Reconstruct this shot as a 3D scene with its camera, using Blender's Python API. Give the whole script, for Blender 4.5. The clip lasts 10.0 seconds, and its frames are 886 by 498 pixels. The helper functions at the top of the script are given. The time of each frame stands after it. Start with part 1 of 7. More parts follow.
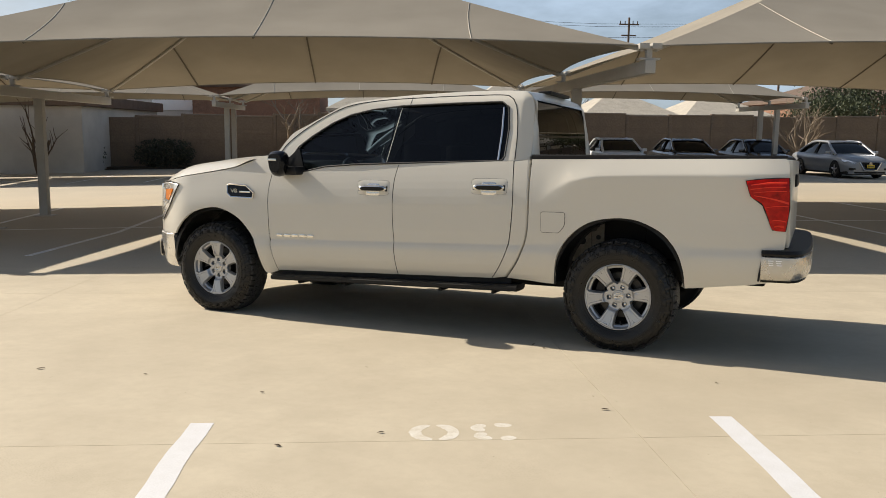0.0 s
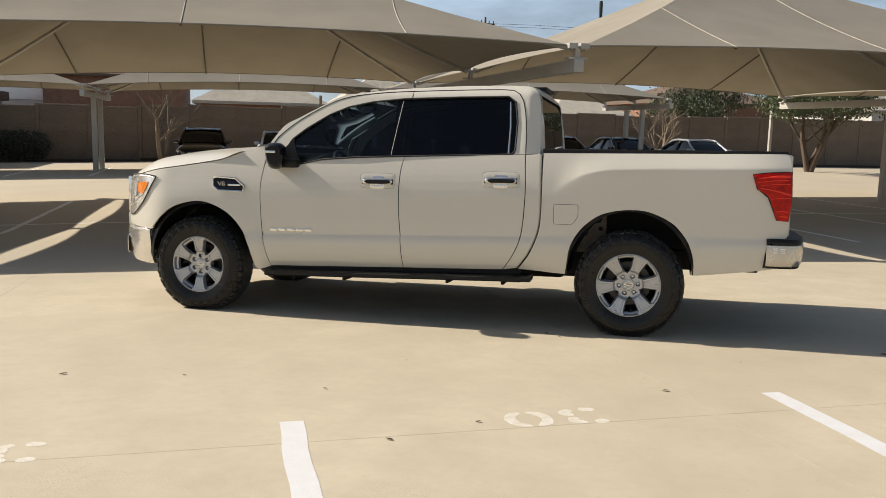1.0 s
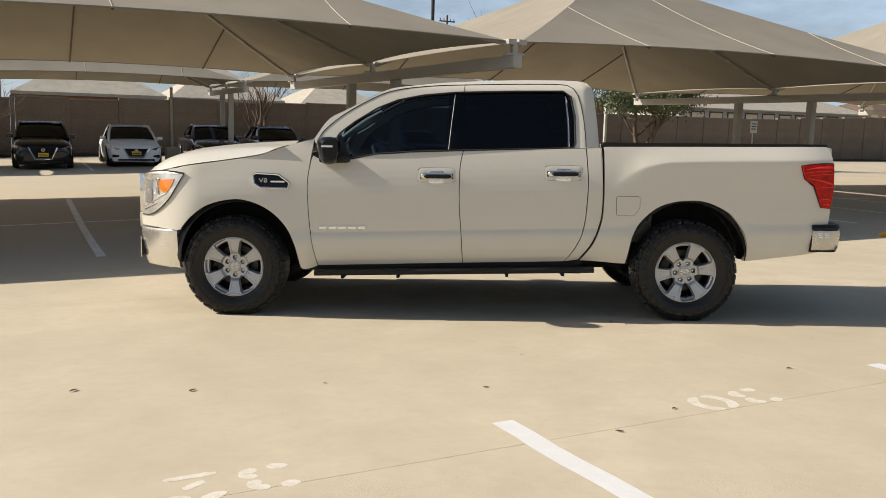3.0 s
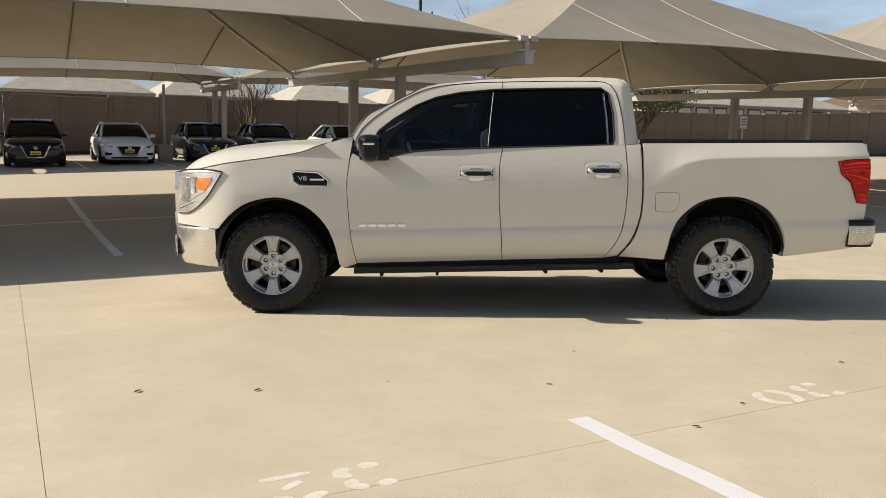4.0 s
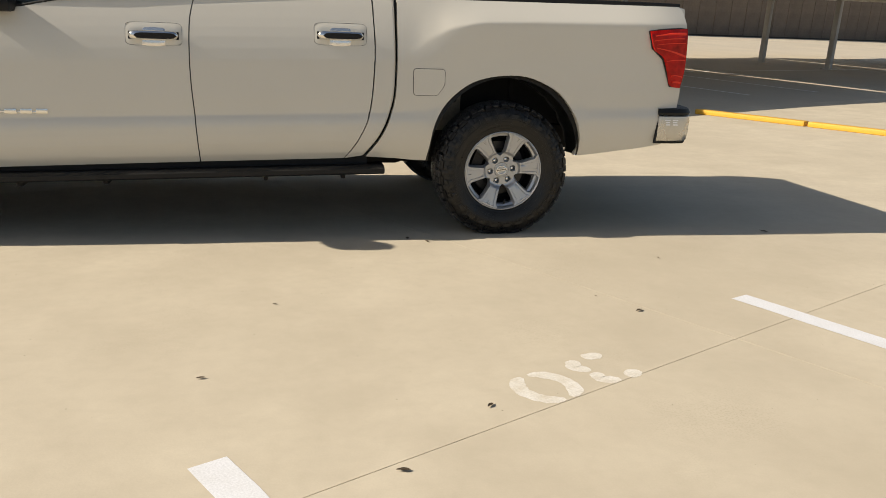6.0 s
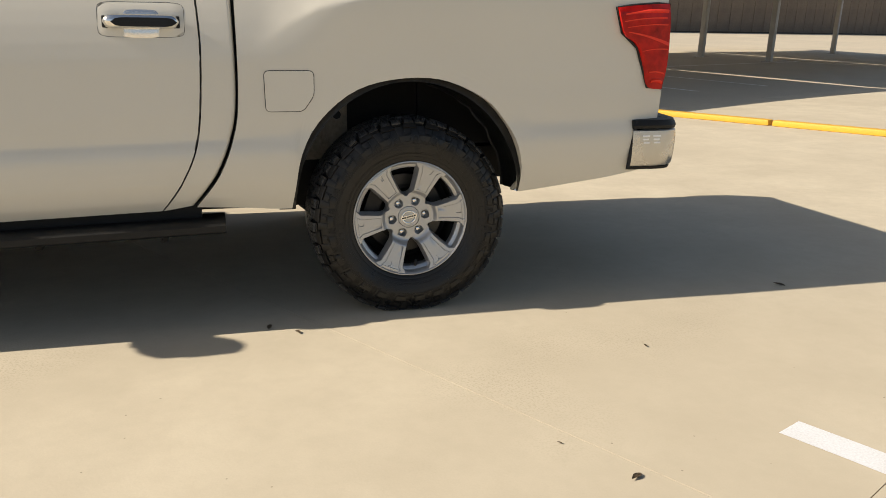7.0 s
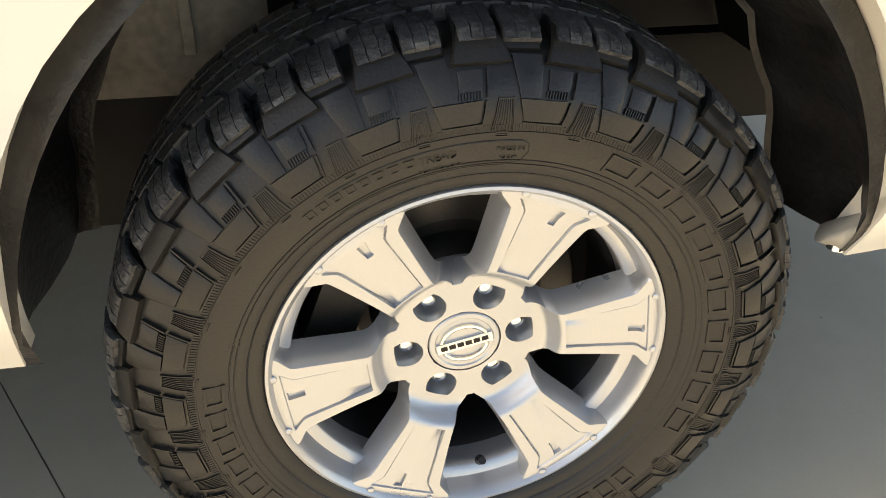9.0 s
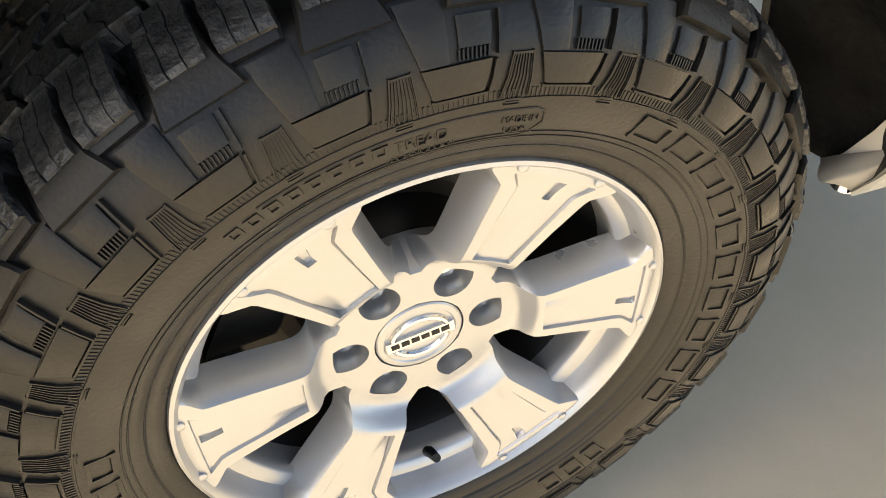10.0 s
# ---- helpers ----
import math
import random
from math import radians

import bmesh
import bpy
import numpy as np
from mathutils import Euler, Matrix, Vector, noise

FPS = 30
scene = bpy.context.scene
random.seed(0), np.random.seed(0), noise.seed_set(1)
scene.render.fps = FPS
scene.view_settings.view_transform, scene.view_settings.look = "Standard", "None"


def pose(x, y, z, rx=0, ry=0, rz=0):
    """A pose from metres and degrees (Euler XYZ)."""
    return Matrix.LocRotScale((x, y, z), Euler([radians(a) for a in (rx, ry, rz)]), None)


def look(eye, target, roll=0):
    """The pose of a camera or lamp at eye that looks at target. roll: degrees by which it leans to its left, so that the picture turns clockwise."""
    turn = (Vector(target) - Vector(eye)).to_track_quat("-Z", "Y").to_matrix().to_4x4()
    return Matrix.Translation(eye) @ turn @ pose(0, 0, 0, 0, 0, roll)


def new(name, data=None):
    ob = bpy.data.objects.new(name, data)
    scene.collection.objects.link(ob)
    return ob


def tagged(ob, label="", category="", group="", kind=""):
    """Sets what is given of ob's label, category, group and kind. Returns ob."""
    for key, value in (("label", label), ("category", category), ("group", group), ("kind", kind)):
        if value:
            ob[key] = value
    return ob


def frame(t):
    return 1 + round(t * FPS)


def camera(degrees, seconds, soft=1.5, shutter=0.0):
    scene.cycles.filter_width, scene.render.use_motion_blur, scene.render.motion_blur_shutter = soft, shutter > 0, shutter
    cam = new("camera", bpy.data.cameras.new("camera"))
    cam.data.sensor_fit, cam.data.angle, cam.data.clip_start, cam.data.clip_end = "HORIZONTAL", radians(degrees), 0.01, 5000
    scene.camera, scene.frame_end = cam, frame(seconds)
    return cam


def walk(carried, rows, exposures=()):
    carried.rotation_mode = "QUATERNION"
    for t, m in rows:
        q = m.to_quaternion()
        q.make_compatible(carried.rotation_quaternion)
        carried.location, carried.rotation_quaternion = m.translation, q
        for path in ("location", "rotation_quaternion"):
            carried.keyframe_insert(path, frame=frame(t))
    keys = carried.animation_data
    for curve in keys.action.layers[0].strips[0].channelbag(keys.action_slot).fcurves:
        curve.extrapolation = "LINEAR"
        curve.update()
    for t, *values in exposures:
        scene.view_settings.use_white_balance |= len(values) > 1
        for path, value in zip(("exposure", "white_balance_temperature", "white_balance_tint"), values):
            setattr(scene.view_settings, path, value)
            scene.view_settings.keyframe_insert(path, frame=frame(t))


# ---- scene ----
cam = camera(56.0, 10.0, soft=0.6)
PATH = [
    (0, (4.796, -5.823, 1.337), (3.986, -4.007, 1.126), 0.5),
    (0.5, (4.246, -6.107, 1.319), (3.621, -4.221, 1.099), 0.3),
    (1, (3.686, -6.261, 1.304), (3.207, -4.331, 1.087), 0.9),
    (1.5, (3.14, -6.383, 1.305), (2.807, -4.422, 1.097), 1.1),
    (2, (2.649, -6.422, 1.28), (2.46, -4.44, 1.086), 1.2),
    (2.5, (2.178, -6.482, 1.279), (2.071, -4.494, 1.084), 1.5),
    (3, (1.809, -6.475, 1.279), (1.762, -4.488, 1.054), 0.6),
    (4.5, (1.314, -6.486, 1.284), (1.35, -4.501, 1.043), 0.4),
    (5, (1.517, -6.082, 1.266), (1.659, -4.119, 0.911), 0.4),
    (5.5, (1.827, -5.457, 1.234), (2.116, -3.537, 0.758), 1.7),
    (6, (2.215, -4.756, 1.214), (2.606, -2.864, 0.696), 2.0),
    (6.2, (2.363, -4.472, 1.243), (2.788, -2.588, 0.723), 2.0),
    (7.3, (2.922, -2.7, 1.104), (3.455, -0.84, 0.595), 0.5),
    (7.6, (3.06, -2.24, 1.133), (3.554, -0.399, 0.528), 1.0),
    (8, (3.197, -1.693, 1.066), (3.616, 0.145, 0.397), 0.5),
    (8.3, (3.272, -1.321, 1.073), (3.612, 0.478, 0.269), 0.6),
    (8.6, (3.314, -1.003, 1.056), (3.658, 0.708, 0.08), 1.2),
    (9, (3.357, -0.699, 1.028), (3.714, 0.933, -0.072), 1.3),
    (9.5, (3.348, -0.481, 0.998), (3.87, 0.955, -0.292), 4.3),
    (10, (3.316, -0.409, 0.986), (4.003, 0.876, -0.385), 8.0),
]
EXPOSURES = [(0.0, 0.20, 6640, 10), (3.2, 0.20, 6640, 10), (6.2, 0.18, 6700, 10), (7.3, 0.36, 6780, 10), (8.0, 0.68, 6850, 11), (8.5, 1.52, 6900, 10), (9.0, 1.94, 7120, 10), (10.0, 2.05, 7400, 11)]
walk(cam, [(t, look(eye, target, roll)) for t, eye, target, roll in PATH], EXPOSURES)

# ---- light ----
SUN_DIR = Vector((-1.445, 0.06, 1.0)).normalized()      # towards the sun
world = bpy.data.worlds.new("world")
scene.world = world
world.use_nodes = True
wn, wl = world.node_tree.nodes, world.node_tree.links
sky = wn.new("ShaderNodeTexSky")
sky.sky_type, sky.sun_disc = "NISHITA", False
sky.sun_elevation, sky.sun_rotation = math.asin(SUN_DIR.z), math.atan2(SUN_DIR.x, SUN_DIR.y)
sky.air_density, sky.dust_density, sky.ozone_density = 1.0, 2.2, 1.2
tc, cmap, cn = wn.new("ShaderNodeTexCoord"), wn.new("ShaderNodeMapping"), wn.new("ShaderNodeTexNoise")
cmap.inputs["Scale"].default_value = (1.6, 1.6, 5.0)
cn.inputs["Scale"].default_value, cn.inputs["Detail"].default_value, cn.inputs["Roughness"].default_value = 2.2, 6.0, 0.6
cr = wn.new("ShaderNodeValToRGB")
cr.color_ramp.elements[0].position, cr.color_ramp.elements[1].position = 0.30, 0.86
cr.color_ramp.elements[0].color, cr.color_ramp.elements[1].color = (0, 0, 0, 1), (0.8, 0.8, 0.8, 1)
mixc = wn.new("ShaderNodeMix")
mixc.data_type = "RGBA"
mixc.inputs["B"].default_value = (10.6, 13.4, 17.0, 1)
wl.new(tc.outputs["Generated"], cmap.inputs["Vector"])
wl.new(cmap.outputs["Vector"], cn.inputs["Vector"])
wl.new(cn.outputs["Fac"], cr.inputs["Fac"])
sep, low, lowmul = wn.new("ShaderNodeSeparateXYZ"), wn.new("ShaderNodeMapRange"), wn.new("ShaderNodeMath")
low.inputs["From Min"].default_value, low.inputs["From Max"].default_value = 0.22, 0.55     # clouds lie low over the horizon
low.inputs["To Min"].default_value, low.inputs["To Max"].default_value = 1.0, 0.12
lowmul.operation = "MULTIPLY"
wl.new(tc.outputs["Generated"], sep.inputs["Vector"])
wl.new(sep.outputs["Z"], low.inputs["Value"])
wl.new(cr.outputs["Color"], lowmul.inputs[0])
wl.new(low.outputs["Result"], lowmul.inputs[1])
wl.new(lowmul.outputs["Value"], mixc.inputs["Factor"])
wl.new(sky.outputs["Color"], mixc.inputs["A"])
wl.new(mixc.outputs["Result"], wn["Background"].inputs["Color"])
wn["Background"].inputs["Strength"].default_value = 0.066
sun = new("sun", bpy.data.lights.new("sun", "SUN"))
sun.data.energy, sun.data.angle, sun.data.color = 5.7, radians(0.55), (1.0, 0.92, 0.80)
sun.matrix_world = look(SUN_DIR * 60, (0, 0, 0))

# ---- materials ----
def material(name, base, rough=0.5, metal=0.0, vary=0.0, scale=3.0, fine=0.0, fine_scale=120.0, bump=0.0, coat=0.0,
             rough_vary=0.0, tint=None, coord="Object", spec=0.5, island=0.0):
    """A surface whose colour varies at two scales, with fine relief."""
    m = bpy.data.materials.new(name)
    m.use_nodes = True
    n, l = m.node_tree.nodes, m.node_tree.links
    b = n["Principled BSDF"]
    b.inputs["Roughness"].default_value, b.inputs["Metallic"].default_value = rough, metal
    b.inputs["Coat Weight"].default_value, b.inputs["Coat Roughness"].default_value = coat, 0.04
    b.inputs["Specular IOR Level"].default_value = spec
    b.inputs["Base Color"].default_value = (*base, 1)
    out = None
    if vary or fine or bump or rough_vary or island:
        tcn = n.new("ShaderNodeTexCoord")
        big, small = n.new("ShaderNodeTexNoise"), n.new("ShaderNodeTexNoise")
        big.inputs["Scale"].default_value, big.inputs["Detail"].default_value, big.inputs["Roughness"].default_value = scale, 6.0, 0.62
        small.inputs["Scale"].default_value, small.inputs["Detail"].default_value = fine_scale, 3.0
        for q in (big, small):
            l.new(tcn.outputs[coord], q.inputs["Vector"])
        t2 = tint or tuple(c * 0.55 for c in base)
        mix = n.new("ShaderNodeMix")
        mix.data_type = "RGBA"
        mix.inputs["A"].default_value, mix.inputs["B"].default_value = (*base, 1), (*t2, 1)
        mr = n.new("ShaderNodeMapRange")
        mr.inputs["From Min"].default_value, mr.inputs["From Max"].default_value = 0.38, 0.72
        mr.inputs["To Max"].default_value = vary
        l.new(big.outputs["Fac"], mr.inputs["Value"])
        l.new(mr.outputs["Result"], mix.inputs["Factor"])
        mix2 = n.new("ShaderNodeMix")
        mix2.data_type, mix2.blend_type = "RGBA", "MULTIPLY"
        mr2 = n.new("ShaderNodeMapRange")
        mr2.inputs["From Min"].default_value, mr2.inputs["From Max"].default_value = 0.3, 0.7
        mr2.inputs["To Min"].default_value = 1.0 - fine
        mr2.inputs["To Max"].default_value = 1.0 + fine * 0.5
        mix2.inputs["Factor"].default_value = 1.0
        l.new(small.outputs["Fac"], mr2.inputs["Value"])
        l.new(mix.outputs["Result"], mix2.inputs["A"])
        l.new(mr2.outputs["Result"], mix2.inputs["B"])
        out = mix2
        l.new(mix2.outputs["Result"], b.inputs["Base Color"])
        if island:
            oi, mi, geo = n.new("ShaderNodeObjectInfo"), n.new("ShaderNodeMix"), n.new("ShaderNodeNewGeometry")
            add, mr3 = n.new("ShaderNodeMath"), n.new("ShaderNodeMapRange")
            mi.data_type, mi.blend_type = "RGBA", "MULTIPLY"
            mi.inputs["Factor"].default_value = 1.0
            add.operation = "ADD"
            l.new(oi.outputs["Random"], add.inputs[0])
            l.new(geo.outputs["Random Per Island"], add.inputs[1])
            l.new(add.outputs["Value"], mr3.inputs["Value"])
            mr3.inputs["From Max"].default_value = 2.0
            mr3.inputs["To Min"].default_value, mr3.inputs["To Max"].default_value = 1 - island, 1 + island
            l.new(mix2.outputs["Result"], mi.inputs["A"])
            l.new(mr3.outputs["Result"], mi.inputs["B"])
            l.new(mi.outputs["Result"], b.inputs["Base Color"])
        if bump:
            bp = n.new("ShaderNodeBump")
            bp.inputs["Strength"].default_value, bp.inputs["Distance"].default_value = bump, 0.004
            l.new(small.outputs["Fac"], bp.inputs["Height"])
            l.new(bp.outputs["Normal"], b.inputs["Normal"])
        if rough_vary:
            mr4 = n.new("ShaderNodeMapRange")
            mr4.inputs["From Min"].default_value, mr4.inputs["From Max"].default_value = 0.3, 0.7
            mr4.inputs["To Min"].default_value, mr4.inputs["To Max"].default_value = rough - rough_vary, rough + rough_vary
            l.new(big.outputs["Fac"], mr4.inputs["Value"])
            l.new(mr4.outputs["Result"], b.inputs["Roughness"])
    return m


def fabric_material(name, base):
    m = bpy.data.materials.new(name)
    m.use_nodes = True
    n, l = m.node_tree.nodes, m.node_tree.links
    n.remove(n["Principled BSDF"])
    d, t, mx = n.new("ShaderNodeBsdfDiffuse"), n.new("ShaderNodeBsdfTranslucent"), n.new("ShaderNodeMixShader")
    tcn, no, mr = n.new("ShaderNodeTexCoord"), n.new("ShaderNodeTexNoise"), n.new("ShaderNodeMapRange")
    no.inputs["Scale"].default_value, no.inputs["Detail"].default_value = 0.8, 5.0
    l.new(tcn.outputs["Object"], no.inputs["Vector"])
    mr.inputs["From Min"].default_value, mr.inputs["From Max"].default_value = 0.3, 0.7
    mr.inputs["To Min"].default_value, mr.inputs["To Max"].default_value = 0.9, 1.06
    l.new(no.outputs["Fac"], mr.inputs["Value"])
    for sh, col in ((d, base), (t, (base[0] * 0.98, base[1] * 0.86, base[2] * 0.66))):
        mul = n.new("ShaderNodeMix")
        mul.data_type, mul.blend_type = "RGBA", "MULTIPLY"
        mul.inputs["Factor"].default_value = 1.0
        mul.inputs["A"].default_value = (*col, 1)
        l.new(mr.outputs["Result"], mul.inputs["B"])
        l.new(mul.outputs["Result"], sh.inputs["Color"])
    mx.inputs["Fac"].default_value = 0.055
    l.new(d.outputs["BSDF"], mx.inputs[1])
    l.new(t.outputs["BSDF"], mx.inputs[2])
    l.new(mx.outputs["Shader"], n["Material Output"].inputs["Surface"])
    return m


def tinted_glass(name, tint, rough=0.0, see=0.12):
    """A dark pane: a clear gloss over a deep tint that lets a little through."""
    m = bpy.data.materials.new(name)
    m.use_nodes = True
    n, l = m.node_tree.nodes, m.node_tree.links
    n.remove(n["Principled BSDF"])
    tr, gl, mx, fr = n.new("ShaderNodeBsdfTransparent"), n.new("ShaderNodeBsdfGlossy"), n.new("ShaderNodeMixShader"), n.new("ShaderNodeFresnel")
    tr.inputs["Color"].default_value = (*[c * see for c in tint], 1)
    gl.inputs["Roughness"].default_value = rough
    fr.inputs["IOR"].default_value = 1.45
    l.new(fr.outputs["Fac"], mx.inputs["Fac"])
    l.new(tr.outputs["BSDF"], mx.inputs[1])
    l.new(gl.outputs["BSDF"], mx.inputs[2])
    l.new(mx.outputs["Shader"], n["Material Output"].inputs["Surface"])
    return m


def concrete_material(name, light, dark, grit):
    """Broom-finished concrete: broad blotches, mottling, fine grit and scattered dark specks."""
    m = bpy.data.materials.new(name)
    m.use_nodes = True
    n, l = m.node_tree.nodes, m.node_tree.links
    b = n["Principled BSDF"]
    b.inputs["Roughness"].default_value, b.inputs["Specular IOR Level"].default_value = 0.86, 0.3
    tcn = n.new("ShaderNodeNewGeometry")
    col = None
    for scale, detail, lo, hi, amount in ((0.33, 4.0, 0.40, 0.66, 0.55), (2.3, 7.0, 0.38, 0.68, 0.55), (14.0, 6.0, 0.42, 0.70, 0.30), (170.0, 3.0, 0.35, 0.70, 0.22)):
        no, mr, mx = n.new("ShaderNodeTexNoise"), n.new("ShaderNodeMapRange"), n.new("ShaderNodeMix")
        no.inputs["Scale"].default_value, no.inputs["Detail"].default_value, no.inputs["Roughness"].default_value = scale, detail, 0.62
        l.new(tcn.outputs["Position"], no.inputs["Vector"])
        mr.inputs["From Min"].default_value, mr.inputs["From Max"].default_value, mr.inputs["To Max"].default_value = lo, hi, amount
        l.new(no.outputs["Fac"], mr.inputs["Value"])
        mx.data_type = "RGBA"
        mx.inputs["A"].default_value, mx.inputs["B"].default_value = (*light, 1), (*dark, 1)
        if col is not None:
            l.new(col, mx.inputs["A"])
        l.new(mr.outputs["Result"], mx.inputs["Factor"])
        col = mx.outputs["Result"]
    big, grain, mask, spk, mul, mxs = (n.new("ShaderNodeTexNoise"), n.new("ShaderNodeTexNoise"), n.new("ShaderNodeMapRange"), n.new("ShaderNodeMapRange"),
                                       n.new("ShaderNodeMath"), n.new("ShaderNodeMix"))
    big.inputs["Scale"].default_value, big.inputs["Detail"].default_value = 0.75, 5.0          # worn patches that bare the aggregate
    grain.inputs["Scale"].default_value, grain.inputs["Detail"].default_value = 120.0, 2.0
    for q in (big, grain):
        l.new(tcn.outputs["Position"], q.inputs["Vector"])
    mask.inputs["From Min"].default_value, mask.inputs["From Max"].default_value, mask.inputs["To Max"].default_value = 0.56, 0.70, 0.38
    spk.inputs["From Min"].default_value, spk.inputs["From Max"].default_value = 0.50, 0.62
    l.new(big.outputs["Fac"], mask.inputs["Value"])
    l.new(grain.outputs["Fac"], spk.inputs["Value"])
    mul.operation = "MULTIPLY"
    l.new(mask.outputs["Result"], mul.inputs[0])
    l.new(spk.outputs["Result"], mul.inputs[1])
    mxs.data_type = "RGBA"
    mxs.inputs["B"].default_value = (dark[0] * 0.72, dark[1] * 0.70, dark[2] * 0.68, 1)
    l.new(col, mxs.inputs["A"])
    l.new(mul.outputs["Value"], mxs.inputs["Factor"])
    col = mxs.outputs["Result"]
    vo, mr, mx = n.new("ShaderNodeTexVoronoi"), n.new("ShaderNodeMapRange"), n.new("ShaderNodeMix")
    vo.inputs["Scale"].default_value = 9.0
    l.new(tcn.outputs["Position"], vo.inputs["Vector"])
    mr.inputs["From Min"].default_value, mr.inputs["From Max"].default_value = 0.035, 0.02
    mr.inputs["To Min"].default_value, mr.inputs["To Max"].default_value = 0.0, 0.6
    l.new(vo.outputs["Distance"], mr.inputs["Value"])
    mx.data_type = "RGBA"
    mx.inputs["B"].default_value = (*grit, 1)
    l.new(col, mx.inputs["A"])
    l.new(mr.outputs["Result"], mx.inputs["Factor"])
    l.new(mx.outputs["Result"], b.inputs["Base Color"])
    fn, bp = n.new("ShaderNodeTexNoise"), n.new("ShaderNodeBump")
    fn.inputs["Scale"].default_value, fn.inputs["Detail"].default_value = 95.0, 4.0
    l.new(tcn.outputs["Position"], fn.inputs["Vector"])
    bp.inputs["Strength"].default_value, bp.inputs["Distance"].default_value = 0.10, 0.004
    l.new(fn.outputs["Fac"], bp.inputs["Height"])
    l.new(bp.outputs["Normal"], b.inputs["Normal"])
    return m


CONCRETE = concrete_material("concrete", (0.560, 0.493, 0.375), (0.415, 0.358, 0.266), (0.13, 0.11, 0.08))
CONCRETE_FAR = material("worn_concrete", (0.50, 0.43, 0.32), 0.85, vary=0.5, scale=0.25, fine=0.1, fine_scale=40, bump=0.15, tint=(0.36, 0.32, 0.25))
JOINT = material("joint_dirt", (0.24, 0.205, 0.15), 0.95, vary=0.9, scale=3, tint=(0.12, 0.10, 0.075))
LINE_WHITE = material("line_paint", (0.70, 0.70, 0.71), 0.6, vary=0.5, scale=9, fine=0.12, fine_scale=150, bump=0.2, tint=(0.60, 0.59, 0.57))
LINE_WORN = material("worn_number_paint", (0.69, 0.655, 0.585), 0.7, vary=1.0, scale=18, fine=0.15, fine_scale=140, bump=0.1, tint=(0.56, 0.50, 0.395))
LINE_DULL = material("dull_line_paint", (0.88, 0.86, 0.82), 0.7, vary=0.55, scale=5, fine=0.15, fine_scale=60, tint=(0.55, 0.50, 0.43))
YELLOW = material("yellow_kerb_paint", (0.66, 0.36, 0.03), 0.6, vary=0.5, scale=5, fine=0.15, fine_scale=90, tint=(0.55, 0.33, 0.06), bump=0.2)
PAINT = material("white_car_paint", (0.625, 0.595, 0.523), 0.30, vary=0.16, scale=1.6, coat=0.5, spec=0.35, fine=0.015, fine_scale=400, tint=(0.54, 0.505, 0.432))
PAINT_SILVER = material("silver_car_paint", (0.66, 0.67, 0.68), 0.4, metal=0.1, coat=0.35, vary=0.1, scale=3)
PAINT_STEEL = material("steel_grey_car_paint", (0.30, 0.31, 0.325), 0.35, metal=0.3, coat=0.5, vary=0.1, scale=3)
PAINT_WHITE = material("plain_white_car_paint", (0.88, 0.88, 0.88), 0.45, coat=0.25, vary=0.1, scale=3)
PAINT_BLACK = material("black_car_paint", (0.003, 0.003, 0.0035), 0.15, coat=0.3, vary=0.2, scale=3)
PAINT_GREY = material("dark_grey_car_paint", (0.02, 0.021, 0.023), 0.25, coat=0.8, vary=0.2, scale=3)
CHROME = material("chrome", (0.82, 0.80, 0.76), 0.09, metal=1.0, rough_vary=0.03, vary=0.08, scale=8)
CHROME_SATIN = material("hazed_chrome", (0.80, 0.78, 0.74), 0.24, metal=0.9, rough_vary=0.05, vary=0.08, scale=8)
CHROME_DULL = material("dulled_chrome", (0.58, 0.565, 0.53), 0.27, metal=0.9, rough_vary=0.06, vary=0.3, scale=6)
ALLOY = material("satin_silver_alloy", (0.452, 0.460, 0.472), 0.32, metal=0.66, vary=0.12, scale=14, rough_vary=0.05, fine=0.025, fine_scale=350, tint=(0.40, 0.406, 0.416))
RUBBER = material("tyre_rubber", (0.0072, 0.0073, 0.0073), 0.39, vary=0.8, scale=7, fine=0.22, fine_scale=260, bump=0.12, tint=(0.0225, 0.0195, 0.0155), rough_vary=0.20, spec=0.36)
TREAD = material("tread_rubber", (0.029, 0.0295, 0.030), 0.44, vary=0.8, scale=30, fine=0.45, fine_scale=150, bump=0.7, tint=(0.09, 0.0875, 0.083), rough_vary=0.10, spec=0.42)
BLACK_PLASTIC = material("black_plastic", (0.007, 0.007, 0.007), 0.5, vary=0.5, scale=12, fine=0.2, fine_scale=300, bump=0.2, tint=(0.018, 0.017, 0.0155), spec=0.3)
GLOSS_BLACK = material("gloss_black", (0.006, 0.006, 0.007), 0.16, vary=0.3, scale=6, spec=0.3)
LINER = material("wheel_liner", (0.007, 0.007, 0.007), 0.34, vary=0.9, scale=9, fine=0.4, fine_scale=90, bump=0.4, tint=(0.034, 0.032, 0.029), spec=0.34)
FRAME_STEEL = material("dusty_frame_steel", (0.30, 0.267, 0.21), 0.8, vary=0.8, scale=6, fine=0.2, fine_scale=70, bump=0.2, tint=(0.14, 0.123, 0.098), spec=0.2)
DARK_STEEL = material("dark_underbody_steel", (0.008, 0.0078, 0.0075), 0.65, vary=0.6, scale=8, fine=0.2, spec=0.2)
SEAL = material("rubber_seal", (0.006, 0.006, 0.006), 0.7, vary=0.4, scale=15)
LAMP_RED = material("red_lamp_lens", (0.50, 0.010, 0.006), 0.18, spec=0.22, vary=1.0, scale=16, tint=(0.20, 0.004, 0.003))
